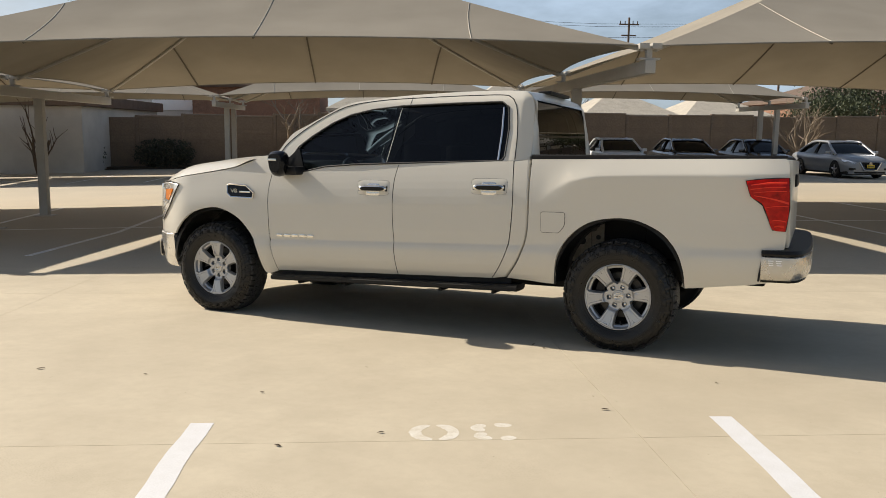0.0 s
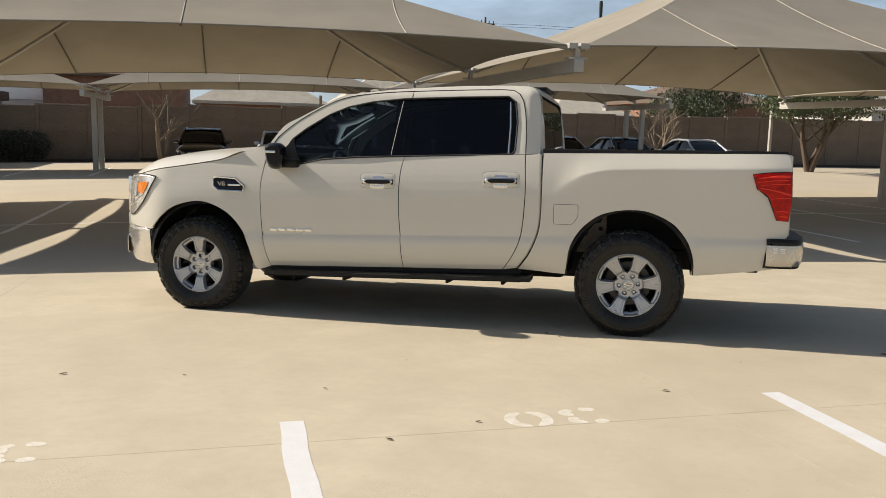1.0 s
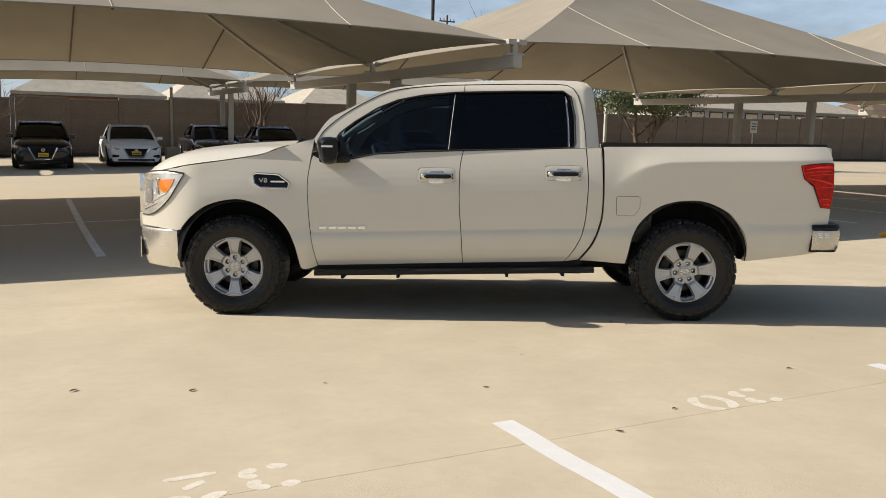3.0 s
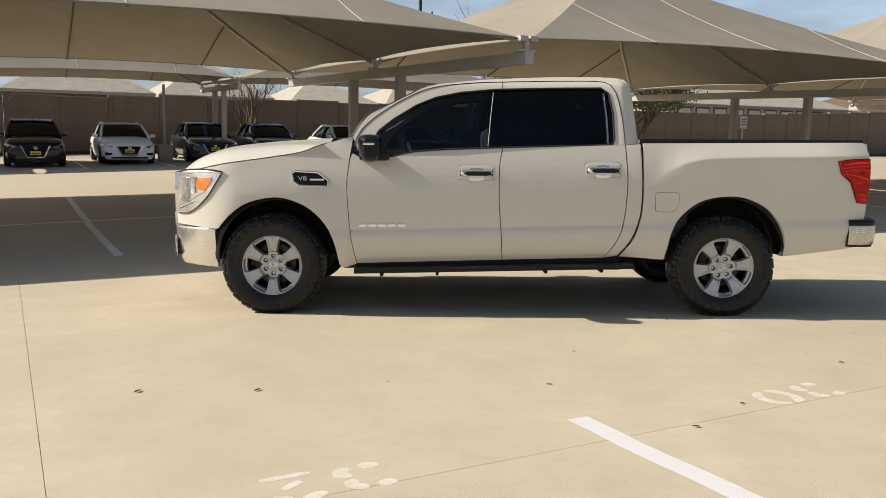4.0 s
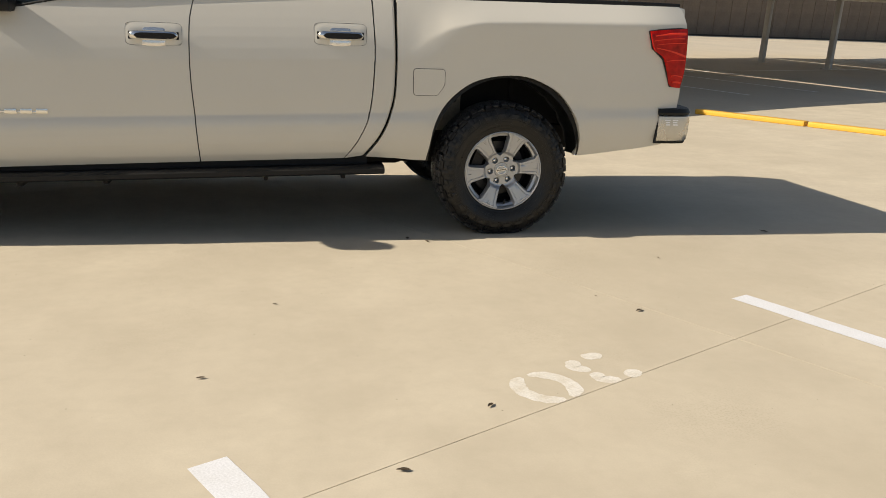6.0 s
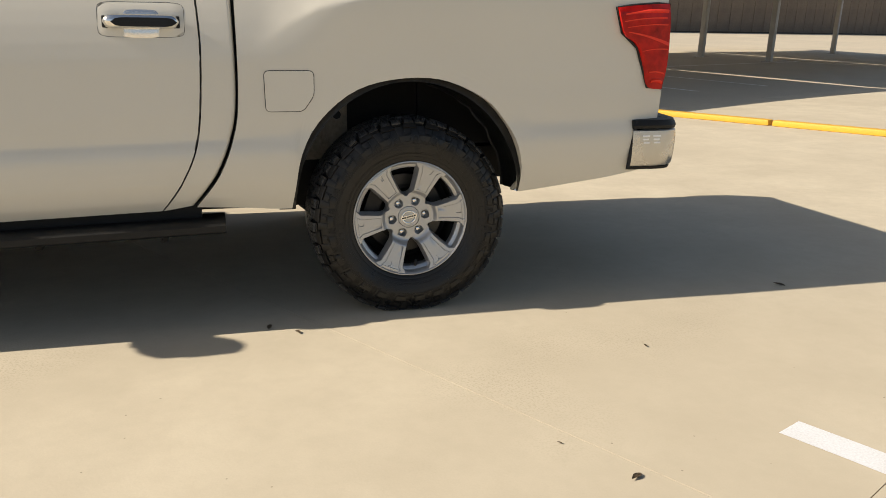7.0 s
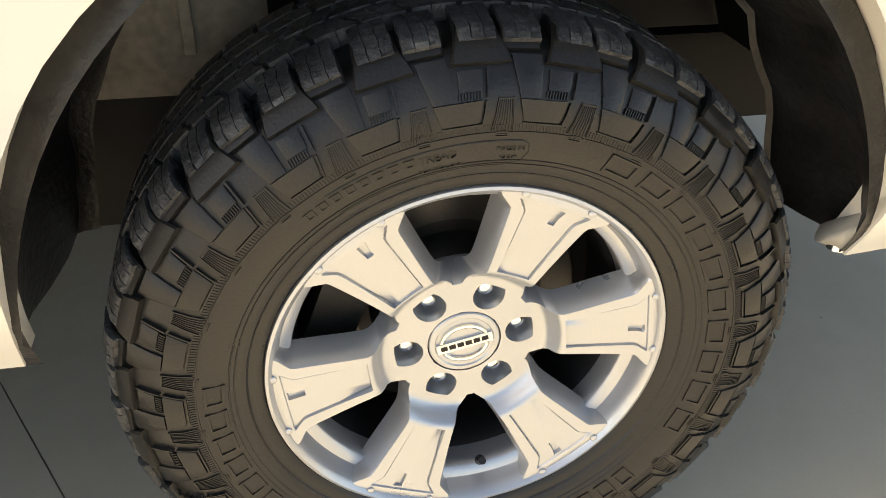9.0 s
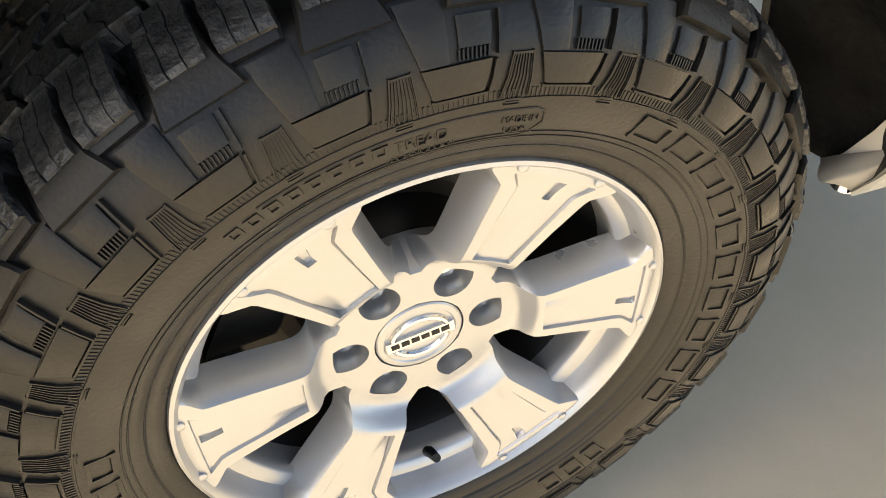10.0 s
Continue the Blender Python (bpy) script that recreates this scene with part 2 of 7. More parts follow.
LAMP_CLEAR = material("clear_lamp_lens", (0.74, 0.74, 0.72), 0.14, metal=0.75, coat=1.0, vary=0.3, scale=9, tint=(0.50, 0.50, 0.48))
LAMP_INNER = material("headlamp_interior", (0.82, 0.80, 0.76), 0.2, metal=0.6, coat=1.0, vary=0.8, scale=10, rough_vary=0.08, tint=(0.42, 0.41, 0.39))
LAMP_BRIGHT = material("bright_red_lens", (0.80, 0.045, 0.022), 0.2, spec=0.25, vary=0.5, scale=20, tint=(0.55, 0.016, 0.010))
LAMP_AMBER = material("amber_lamp_lens", (0.75, 0.22, 0.02), 0.2, coat=1.0, vary=0.4, scale=18)
GLASS_DARK = tinted_glass("tinted_glass", (0.55, 0.65, 0.75), see=0.10)
GLASS_FRONT = tinted_glass("front_side_glass", (0.55, 0.74, 0.92), see=0.34)
GLASS_CLEAR = tinted_glass("windscreen_glass", (0.85, 0.93, 0.92), see=0.75)
# pale tone stands in for sun falling through the windscreen
SUNLIT_TRIM = material("sunlit_cabin_trim", (0.56, 0.56, 0.55), 0.6, vary=0.2, scale=8)
TRIM = material("cabin_trim", (0.05, 0.05, 0.052), 0.7, vary=0.3, scale=8)
SEAT = material("seat_cloth", (0.06, 0.058, 0.055), 0.85, vary=0.4, scale=12, fine=0.2, fine_scale=200)
STEEL_GREY = material("painted_steel", (0.44, 0.42, 0.38), 0.5, vary=0.5, scale=1.6, fine=0.08, fine_scale=60, tint=(0.33, 0.31, 0.28))
FABRIC = fabric_material("shade_fabric", (0.315, 0.287, 0.241))
HEM = material("canopy_hem", (0.26, 0.235, 0.19), 0.85, vary=0.3, scale=5)
# near-black colour stands in for the shade deep inside the silver barrel
RIM_WELL = material("shaded_rim_well", (0.018, 0.0175, 0.0175), 0.5, metal=0.3, vary=0.5, scale=12)
# bright sand colour with the sunlight on the wall sections painted in
SUNLIT_PANEL = material("sunlit_wall_panel", (0.82, 0.70, 0.52), 0.85, vary=0.5, scale=1.5, fine=0.1, fine_scale=20, tint=(0.62, 0.48, 0.32))
SEAM_PALE = material("pale_webbing", (0.52, 0.475, 0.395), 0.85, vary=0.4, scale=5)
SEAM = material("seam_webbing", (0.12, 0.10, 0.075), 0.85, vary=0.3, scale=5)
WALL_MASONRY = material("wall_masonry", (0.205, 0.155, 0.112), 0.9, vary=0.6, scale=0.9, fine=0.18, fine_scale=14, bump=0.4, tint=(0.14, 0.105, 0.078), island=0.10)
WALL_CAP = material("wall_cap", (0.24, 0.195, 0.155), 0.9, vary=0.5, scale=2)
STUCCO = material("pale_stucco", (0.58, 0.56, 0.52), 0.9, vary=0.4, scale=0.8, fine=0.08, fine_scale=50, bump=0.3)
BRICK_WALL = material("house_brick", (0.32, 0.17, 0.11), 0.9, vary=0.6, scale=4, fine=0.3, fine_scale=25, bump=0.3)
SHINGLE = material("pale_shingle", (0.47, 0.43, 0.36), 0.9, vary=0.5, scale=2, fine=0.18, fine_scale=18, bump=0.3)
SHINGLE_BROWN = material("brown_shingle", (0.16, 0.11, 0.08), 0.9, vary=0.5, scale=2, fine=0.18, fine_scale=18)
BARK = material("bark", (0.12, 0.085, 0.06), 0.95, vary=0.6, scale=8, fine=0.3, fine_scale=50, bump=0.6)
BARK_PALE = material("pale_bark", (0.24, 0.19, 0.14), 0.95, vary=0.6, scale=8, fine=0.3, fine_scale=50, bump=0.6)
LEAF = material("evergreen_leaf", (0.07, 0.09, 0.035), 0.6, vary=0.6, scale=4, tint=(0.04, 0.055, 0.02), island=0.45)
LEAF_DARK = material("dark_shrub_leaf", (0.045, 0.05, 0.028), 0.65, vary=0.5, scale=4, island=0.4)
DRY_LEAF = material("dry_leaf", (0.12, 0.085, 0.05), 0.8, vary=0.5, scale=40)
PLATE = material("yellow_plate", (0.72, 0.50, 0.04), 0.5, vary=0.3, scale=12)
PLATE_INK = material("plate_ink", (0.05, 0.05, 0.05), 0.6)
MULCH = material("mulch", (0.06, 0.045, 0.03), 0.95, vary=0.7, scale=3, fine=0.4, fine_scale=30, bump=0.8)
POLE_BRONZE = material("bronze_pole", (0.05, 0.045, 0.04), 0.5, metal=0.4, vary=0.3, scale=3)
WOOD_POLE = material("weathered_wood", (0.14, 0.10, 0.07), 0.9, vary=0.6, scale=3)

# ---- helpers of the scene ----
def thing(name, label, category, group="", kind="", m=None):
    e = new(name)
    e.empty_display_size = 0.1
    if m is not None:
        e.matrix_world = m
    return tagged(e, label, category, group, kind)


def mesh_of(bm, name, mat, smooth=38):
    me = bpy.data.meshes.new(name)
    bmesh.ops.recalc_face_normals(bm, faces=bm.faces)
    for f in bm.faces:
        f.smooth = smooth > 0
    for e in bm.edges:
        if len(e.link_faces) == 2:
            e.smooth = e.calc_face_angle(0) < radians(smooth)
    bm.to_mesh(me)
    bm.free()
    for q in (mat if isinstance(mat, (list, tuple)) else [mat]):
        me.materials.append(q)
    return me


def part(name, bm, mat, parent=None, label="", smooth=38, m=None):
    ob = new(name, mesh_of(bm, name, mat, smooth))
    if parent is not None:
        ob.parent = parent
    if m is not None:
        ob.matrix_basis = m
    return tagged(ob, label)


def solo(name, bm, mat, label, category, group="", kind="", m=None, smooth=38):
    ob = part(name, bm, mat, None, label, smooth, m)
    return tagged(ob, label, category, group, kind)


def box(bm, lo, hi, bevel=0.0, m=None, seg=2):
    c = [(a + b) / 2 for a, b in zip(lo, hi)]
    s = [max(abs(b - a), 1e-4) for a, b in zip(lo, hi)]
    r = bmesh.ops.create_cube(bm, size=1, matrix=Matrix.Translation(c) @ Matrix.Diagonal((*s, 1)))
    vs = r["verts"]
    if bevel:
        es = list({e for v in vs for e in v.link_edges})
        rb = bmesh.ops.bevel(bm, geom=es, offset=bevel, segments=seg, affect="EDGES", profile=0.6)
        vs = list({v for f in rb["faces"] for v in f.verts} | {v for v in vs if v.is_valid})
    if m is not None:
        bmesh.ops.transform(bm, matrix=m, verts=vs)
    return vs


def tube(bm, pts, r, n=10, caps=True):
    """A round bar along points; r is one radius or one for each point."""
    pts = [Vector(p) for p in pts]
    rs = r if isinstance(r, (list, tuple)) else [r] * len(pts)
    rings, side = [], None
    for i, p in enumerate(pts):
        d = (pts[min(i + 1, len(pts) - 1)] - pts[max(i - 1, 0)]).normalized()
        if side is None:
            side = d.orthogonal().normalized()
        side = (side - d * side.dot(d)).normalized()
        up = d.cross(side)
        rings.append([bm.verts.new(p + (side * math.cos(a) + up * math.sin(a)) * rs[i]) for a in (2 * math.pi * k / n for k in range(n))])
    for a, b in zip(rings, rings[1:]):
        for k in range(n):
            bm.faces.new((a[k], a[(k + 1) % n], b[(k + 1) % n], b[k]))
    if caps:
        bm.faces.new(rings[0][::-1])
        bm.faces.new(rings[-1])
    return rings


def sweep(bm, path, profile, closed=False, caps=True):
    """Carries a profile of (outward, up) along a level path of (x, y, z)."""
    path = [Vector(p) for p in path]
    rings = []
    for i, p in enumerate(path):
        d = path[min(i + 1, len(path) - 1)] - path[max(i - 1, 0)]
        d.z = 0
        d.normalize()
        o = Vector((d.y, -d.x, 0))
        rings.append([bm.verts.new(p + o * a + Vector((0, 0, b))) for a, b in profile])
    n = len(profile)
    for a, b in zip(rings, rings[1:]):
        for k in range(n if closed else n - 1):
            bm.faces.new((a[k], a[(k + 1) % n], b[(k + 1) % n], b[k]))
    if closed and caps:
        bm.faces.new(rings[0])
        bm.faces.new(rings[-1][::-1])
    return rings


def sheet(bm, rows):
    """A grid of points joined into quads."""
    vs = [[bm.verts.new(p) for p in row] for row in rows]
    for a, b in zip(vs, vs[1:]):
        for k in range(len(a) - 1):
            bm.faces.new((a[k], a[k + 1], b[k + 1], b[k]))
    return vs


def along(poly, t, index=False):
    """A point on a polyline, by its length or by its corners."""
    if index:
        x = t * (len(poly) - 1)
    else:
        ds = [math.dist(a, b) for a, b in zip(poly, poly[1:])]
        want, i = t * sum(ds), 0
        while i < len(ds) - 1 and want > ds[i]:
            want -= ds[i]
            i += 1
        x = i + (want / ds[i] if ds[i] else 0)
    i = min(int(x), len(poly) - 2)
    f = x - i
    p0, p1, p2, p3 = (poly[max(0, min(len(poly) - 1, i + k))] for k in (-1, 0, 1, 2))
    out = []
    for a, b, c, d in zip(p0, p1, p2, p3):
        lin = b + (c - b) * f
        cat = 0.5 * (2 * b + (c - a) * f + (2 * a - 5 * b + 4 * c - d) * f * f + (3 * b - a - 3 * c + d) * f ** 3)
        out.append(cat if not index or True else lin)
    return out


def coons(b, t, l, r, ns, nt, ix=False, iy=False, hold=1):
    """A net between four edges: bottom, top (from left to right), left, right (from bottom to top)."""
    rows = []
    for j in range(nt + 1):
        v = j / nt
        row = []
        for i in range(ns + 1):
            u = i / ns
            B, T, L, R = along(b, u, ix), along(t, u, ix), along(l, v, iy), along(r, v, iy)
            p, q = (1 - u) ** hold, u ** hold
            row.append([(1 - v) * B[k] + v * T[k] + p * L[k] + q * R[k]
                        - (p * (1 - v) * b[0][k] + q * (1 - v) * b[-1][k] + p * v * t[0][k] + q * v * t[-1][k]) for k in range(2)])
        rows.append(row)
    return rows


def rim_edges(bm, depth):
    """Turns the open edges of a panel inwards, so that it has a visible thickness."""
    es = [e for e in bm.edges if len(e.link_faces) == 1]
    r = bmesh.ops.extrude_edge_only(bm, edges=es)
    for v in r["geom"]:
        if isinstance(v, bmesh.types.BMVert):
            v.co.y += depth


def stroke(bm, pts, w, z=0.0):
    """A flat painted stroke along points of the plan."""
    left, right = [], []
    for i, p in enumerate(pts):
        a, b = Vector(pts[max(i - 1, 0)]), Vector(pts[min(i + 1, len(pts) - 1)])
        d = (b - a).normalized()
        nrm = Vector((-d.y, d.x)) * w / 2
        left.append(bm.verts.new((p[0] + nrm.x, p[1] + nrm.y, z)))
        right.append(bm.verts.new((p[0] - nrm.x, p[1] - nrm.y, z)))
    for i in range(len(pts) - 1):
        bm.faces.new((left[i], right[i], right[i + 1], left[i + 1]))


def worn_stroke(bm, pts, w, rr, n=18):
    """A stencilled stroke whose ends are round and whose edges have worn unevenly."""
    left, right = [], []
    wob = [rr.uniform(0.86, 1.06) for _ in range(n + 1)]
    for i in range(n + 1):
        t = 0.02 + 0.96 * i / n
        p = Vector(along(pts, t))
        d = (Vector(along(pts, min(1.0, t + 0.03))) - Vector(along(pts, max(0.0, t - 0.03)))).normalized()
        end = min(1.0, 0.30 + 1.5 * math.sqrt(min(i, n - i) / n))
        for side_, row in ((1, left), (-1, right)):
            q = w / 2 * end * wob[i if side_ > 0 else n - i]
            row.append(bm.verts.new((p.x - d.y * q * side_, p.y + d.x * q * side_, 0.0)))
    for i in range(n):
        bm.faces.new((left[i], right[i], right[i + 1], left[i + 1]))


def text_mesh(body, size, depth=0.0):
    c = bpy.data.curves.new("letters", "FONT")
    c.body, c.size, c.extrude, c.align_x, c.align_y = body, size, depth, "CENTER", "CENTER"
    ob = bpy.data.objects.new("letters", c)
    scene.collection.objects.link(ob)
    me = bpy.data.meshes.new_from_object(ob)
    bpy.data.objects.remove(ob)
    return me


def wall_between(b, la, lb):
    n = len(la)
    for k in range(n):
        b.faces.new((la[k], la[(k + 1) % n], lb[(k + 1) % n], lb[k]))


# The lot: u along the rows of stalls, v across them; beyond HINGE the paving climbs.
TURN, HINGE, CLIMB = radians(28), 3.0, math.atan(0.036)
NEAR = Matrix.Rotation(TURN, 4, "Z")
FAR = NEAR @ Matrix.Translation((0, HINGE, 0)) @ Matrix.Rotation(CLIMB, 4, "X") @ Matrix.Translation((0, -HINGE, 0))


def drop(u):
    """The paving also falls away to one side."""
    return 0.022 * min(0.0, u - 5.2)


def lot(u, v, w=0.0, turn=0.0):
    return (FAR if v > HINGE else NEAR) @ pose(u, v, w + (drop(u) if v > 8 else 0.0), 0, 0, turn)

# ---- the paving ----
bm = bmesh.new()
E0 = 900.0
US0 = [-E0, -120, -60, -40, -30] + [-24 + 2.0 * q for q in range(14)] + [5.2, 8, 20, 60, 150, E0]
rows = [(-E0, 0.0, 0), (-60.0, 0.0, 0)] + [(HINGE + 0.5 * q, 0.5 * q * math.tan(CLIMB), 0.1 * q) for q in range(11)] + [(14.0, 11.0 * math.tan(CLIMB), 1), (36.5, 33.5 * math.tan(CLIMB), 1), (E0, 33.5 * math.tan(CLIMB), 1)]
sheet(bm, [[NEAR @ Vector((u, v, z - (0.012 if k > 0 else 0.0035) + k * drop(max(u, -60)))) for u in US0] for v, z, k in rows])
ground = solo("ground", bm, JOINT, "dirt and base below the paving of the car park", "ground", kind="structure", smooth=5)

bm = bmesh.new()
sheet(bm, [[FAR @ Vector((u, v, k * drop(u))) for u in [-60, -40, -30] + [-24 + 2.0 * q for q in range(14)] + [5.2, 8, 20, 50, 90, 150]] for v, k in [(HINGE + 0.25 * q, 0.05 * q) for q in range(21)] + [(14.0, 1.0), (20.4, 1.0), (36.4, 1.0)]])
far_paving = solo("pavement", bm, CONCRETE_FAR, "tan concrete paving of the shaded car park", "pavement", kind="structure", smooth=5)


def slab_mesh(w, d, key):
    b = bmesh.new()
    box(b, (0.0014, 0.0014, -0.008), (w - 0.0014, d - 0.0014, 0.0))
    return mesh_of(b, "slab_" + key, CONCRETE, 20)


near_paving = thing("concrete_paving", "sunlit tan concrete slabs with thin joints", "pavement", kind="structure", m=NEAR)
US = [-34.75, -28.75, -22.75, -16.75, -10.75, -1.75, 2.75, 7.25, 11.75, 17.75, 23.75, 29.75, 40, 52]
VS = [-42, -33, -25, -17, -12.5, -8.0, -3.52, 0.98, 2.998]
slab_kinds = {}
for u0, u1 in zip(US, US[1:]):
    for v0, v1 in zip(VS, VS[1:]):
        key = (round(u1 - u0, 2), round(v1 - v0, 2))
        if key not in slab_kinds:
            slab_kinds[key] = slab_mesh(*key, f"{key[0]}_{key[1]}")
        s = new("slab", slab_kinds[key])
        s.parent = near_paving
        s.matrix_basis = pose(u0, v0, 0.0)

# ---- painted marks ----
def painted(name, poly, mat, label, m, group=""):
    b = bmesh.new()
    for pts, w in poly:
        stroke(b, pts, w)
    for q in b.verts:
        q.co.z += drop(q.co.x) * max(0.0, min(1.0, (q.co.y - HINGE) / 5.0)) if m != NEAR else 0.0
    return solo(name, b, mat, label, "road marking", group, m=m @ Matrix.Translation((0, 0, 0.0015)), smooth=5)


def ragged(p0, p1, n=26, amp=0.006, seed=1):
    r = random.Random(seed)
    return [(p0[0] + (p1[0] - p0[0]) * i / n + r.uniform(-amp, amp), p0[1] + (p1[1] - p0[1]) * i / n) for i in range(n + 1)]


for i, (u, lean) in enumerate(((-4.83, 0.1), (-2.12, 0.05), (0.568, 0.0), (3.275, -0.38), (6.0, -0.4), (8.7, -0.4))):
    painted("stall_line", [(ragged((u, -3.205), (u + lean, -8.4), seed=i), 0.118)], LINE_WHITE,
            "fresh white stall line painted on the concrete", NEAR, "near stall lines")
for i, u in enumerate((-14.5, -11.8, -9.1, -6.3, -3.35, -0.65, 2.05, 4.75, 7.5, 10.2, 12.9, 15.6, 18.4, 21.1)):
    painted("stall_line", [(ragged((u, 4.2), (u + 0.03, 13.3), seed=40 + i), 0.11)], LINE_DULL,
            "dull white stall line in the shade of the canopy", FAR @ Matrix.Translation((0, 0, 0.002)), "stall lines below the first canopies")
painted("stall_line", [([(-16, 8.75), (5.2, 8.75), (30, 8.75)], 0.09)], LINE_DULL, "dull white line between two rows of stalls", FAR, "row lines")
for i, u in enumerate((-9.9, -7.2, -4.5, -2.3, 0.6, 3.4, 6.2, 9.4, 12.9, 15.9, 19.0, 22.0)):
    painted("stall_line", [(ragged((u, 23.4), (u, 28.6), seed=80 + i), 0.11)], LINE_DULL,
            "dull white stall line between parked cars", FAR, "stall lines by the wall")


def arc(cx, cy, rx, ry, a0, a1, n=12):
    return [(cx + rx * math.cos(radians(a0 + (a1 - a0) * k / n)), cy + ry * math.sin(radians(a0 + (a1 - a0) * k / n))) for k in range(n + 1)]


DIGIT = {  # stencilled strokes, broken where the stencil had its bridges; 0.22 wide, 0.26 high
    "0": [arc(0.118, 0.128, 0.095, 0.108, 97, 263), arc(0.118, 0.128, 0.095, 0.108, -83, 83)],
    "3": [arc(0.10, 0.19, 0.088, 0.045, 155, 95), arc(0.10, 0.19, 0.088, 0.045, 70, -55), arc(0.10, 0.072, 0.092, 0.048, 55, -65), arc(0.10, 0.072, 0.092, 0.048, -92, -155)],
    "2": [arc(0.10, 0.18, 0.085, 0.055, 165, 85), arc(0.10, 0.18, 0.085, 0.055, 62, -10), [(0.150, 0.122), (0.105, 0.092), (0.06, 0.066)], [(0.0, 0.0), (0.21, 0.0)]],
}


def stall_number(text, u, v):
    root = thing("stall_number", f"worn stencilled white stall number {text} on the concrete", "road marking", "stall numbers",
                 m=NEAR @ pose(u, v, 0.0007, 0, 0, 180))
    rr = random.Random(int(text))
    for k, ch in enumerate(text):
        for st in DIGIT[ch]:
            b = bmesh.new()
            worn_stroke(b, [(p[0] + 0.29 * k, p[1]) for p in st], 0.062 if len(st) > 3 else 0.042, rr)
            part("paint_stroke", b, LINE_WORN, root, smooth=5)


stall_number("30", 2.15, -3.27)
stall_number("32", -0.51, -3.28)

kerb = thing("kerb", "yellow painted concrete kerb stones in a row", "kerb", m=NEAR)
kmesh = bmesh.new()
box(kmesh, (-0.075, 0.01, 0.0), (0.075, 1.82, 0.075), 0.02)
kmesh = mesh_of(kmesh, "kerb_stone", YELLOW)
for k in range(7):
    s = new("kerb_stone", kmesh)
    s.parent = kerb
    s.matrix_basis = pose(11.3, 2.66 - 1.86 * (k + 1) - 0.1, 0, 0, 0, 0)

# ---- shade canopies ----
EAVE = 2.92


def canopy(u0, u1, v0, v1, apex, label, eave=EAVE):
    root = thing("shade_canopy", label, "shade canopy", "fabric shade canopies", m=FAR)
    um, vm = (u0 + u1) / 2, (v0 + v1) / 2
    A = Vector((um, vm, apex + drop(um)))
    tips = [Vector(p) for p in ((u0, v0, eave + drop(u0)), (u1, v0, eave + drop(u1)), (u1, vm, eave + drop(u1)), (u1, v1, eave + drop(u1)), (u0, v1, eave + drop(u0)), (u0, vm, eave + drop(u0)))]
    deep = [0.078, 0.022, 0.022, 0.06, 0.022, 0.022]
    b = bmesh.new()
    ns, nt = 20, 12
    for i in range(6):
        p, q = tips[i], tips[(i + 1) % 6]
        rows_ = []
        for j in range(nt + 1):
            t = j / nt
            row = []
            for k in range(ns + 1):
                s = k / ns
                e = p.lerp(q, s)
                e = e.lerp(A, deep[i] * 4 * s * (1 - s))
                x = e.lerp(A, t)
                x.z -= 0.15 * 4 * t * (1 - t) * (0.6 + 0.4 * 4 * s * (1 - s))
                row.append(x)
            rows_.append(row)
        sheet(b, rows_)
    bmesh.ops.remove_doubles(b, verts=b.verts, dist=0.002)
    part("fabric", b, FABRIC, root, smooth=24)
    for i, t in enumerate(tips):                      # rafters below the cloth
        b = bmesh.new()
        pts = []
        for k in range(9):
            s = k / 8
            x = t.lerp(A, s)
            x.z -= 0.15 * 4 * s * (1 - s) * 0.6 + 0.05
            pts.append(x)
        tube(b, pts, 0.035, 8)
        part("rafter", b, STEEL_GREY, root)
    for i in range(6):                                # stitched seams and the hem
        p, q = tips[i], tips[(i + 1) % 6]
        b = bmesh.new()
        for du in ((-3.25, 0.0, 3.25) if i in (0, 3) else ()):
            pts = []
            tm = 1 - 2 * abs(du) / (u1 - u0)
            for k in range(10):
                t = 0.99 * tm * k / 9
                s = 0.5 + (du if i == 0 else -du) / ((1 - t) * (u1 - u0))
                e = p.lerp(q, s).lerp(A, deep[i] * 4 * s * (1 - s))
                x = e.lerp(A, t)
                x.z -= 0.15 * 4 * t * (1 - t) * (0.6 + 0.4 * 4 * s * (1 - s)) + 0.020
                pts.append(x)
            tube(b, pts, 0.018, 5)
            if i == 0:                                # the same seam on the upper side
                top_b = bmesh.new()
                tube(top_b, [x + Vector((0, 0, 0.024)) for x in pts], 0.0065, 5)
                part("top_seam", top_b, SEAM_PALE, root, "pale stitched seam")
        if i in (0, 3):
            part("seam", b, SEAM, root)
        b = bmesh.new()
        tube(b, [p.lerp(q, k / 20).lerp(A, deep[i] * 4 * (k / 20) * (1 - k / 20)) for k in range(21)], 0.011, 5)
        part("hem", b, HEM, root)
    for t in tips:                                    # corner plates
        b = bmesh.new()
        box(b, t + Vector((-0.07, -0.09, -0.05)), t + Vector((0.07, 0.09, 0.03)), 0.01)
        part("corner_plate", b, STEEL_GREY, root)
    return root


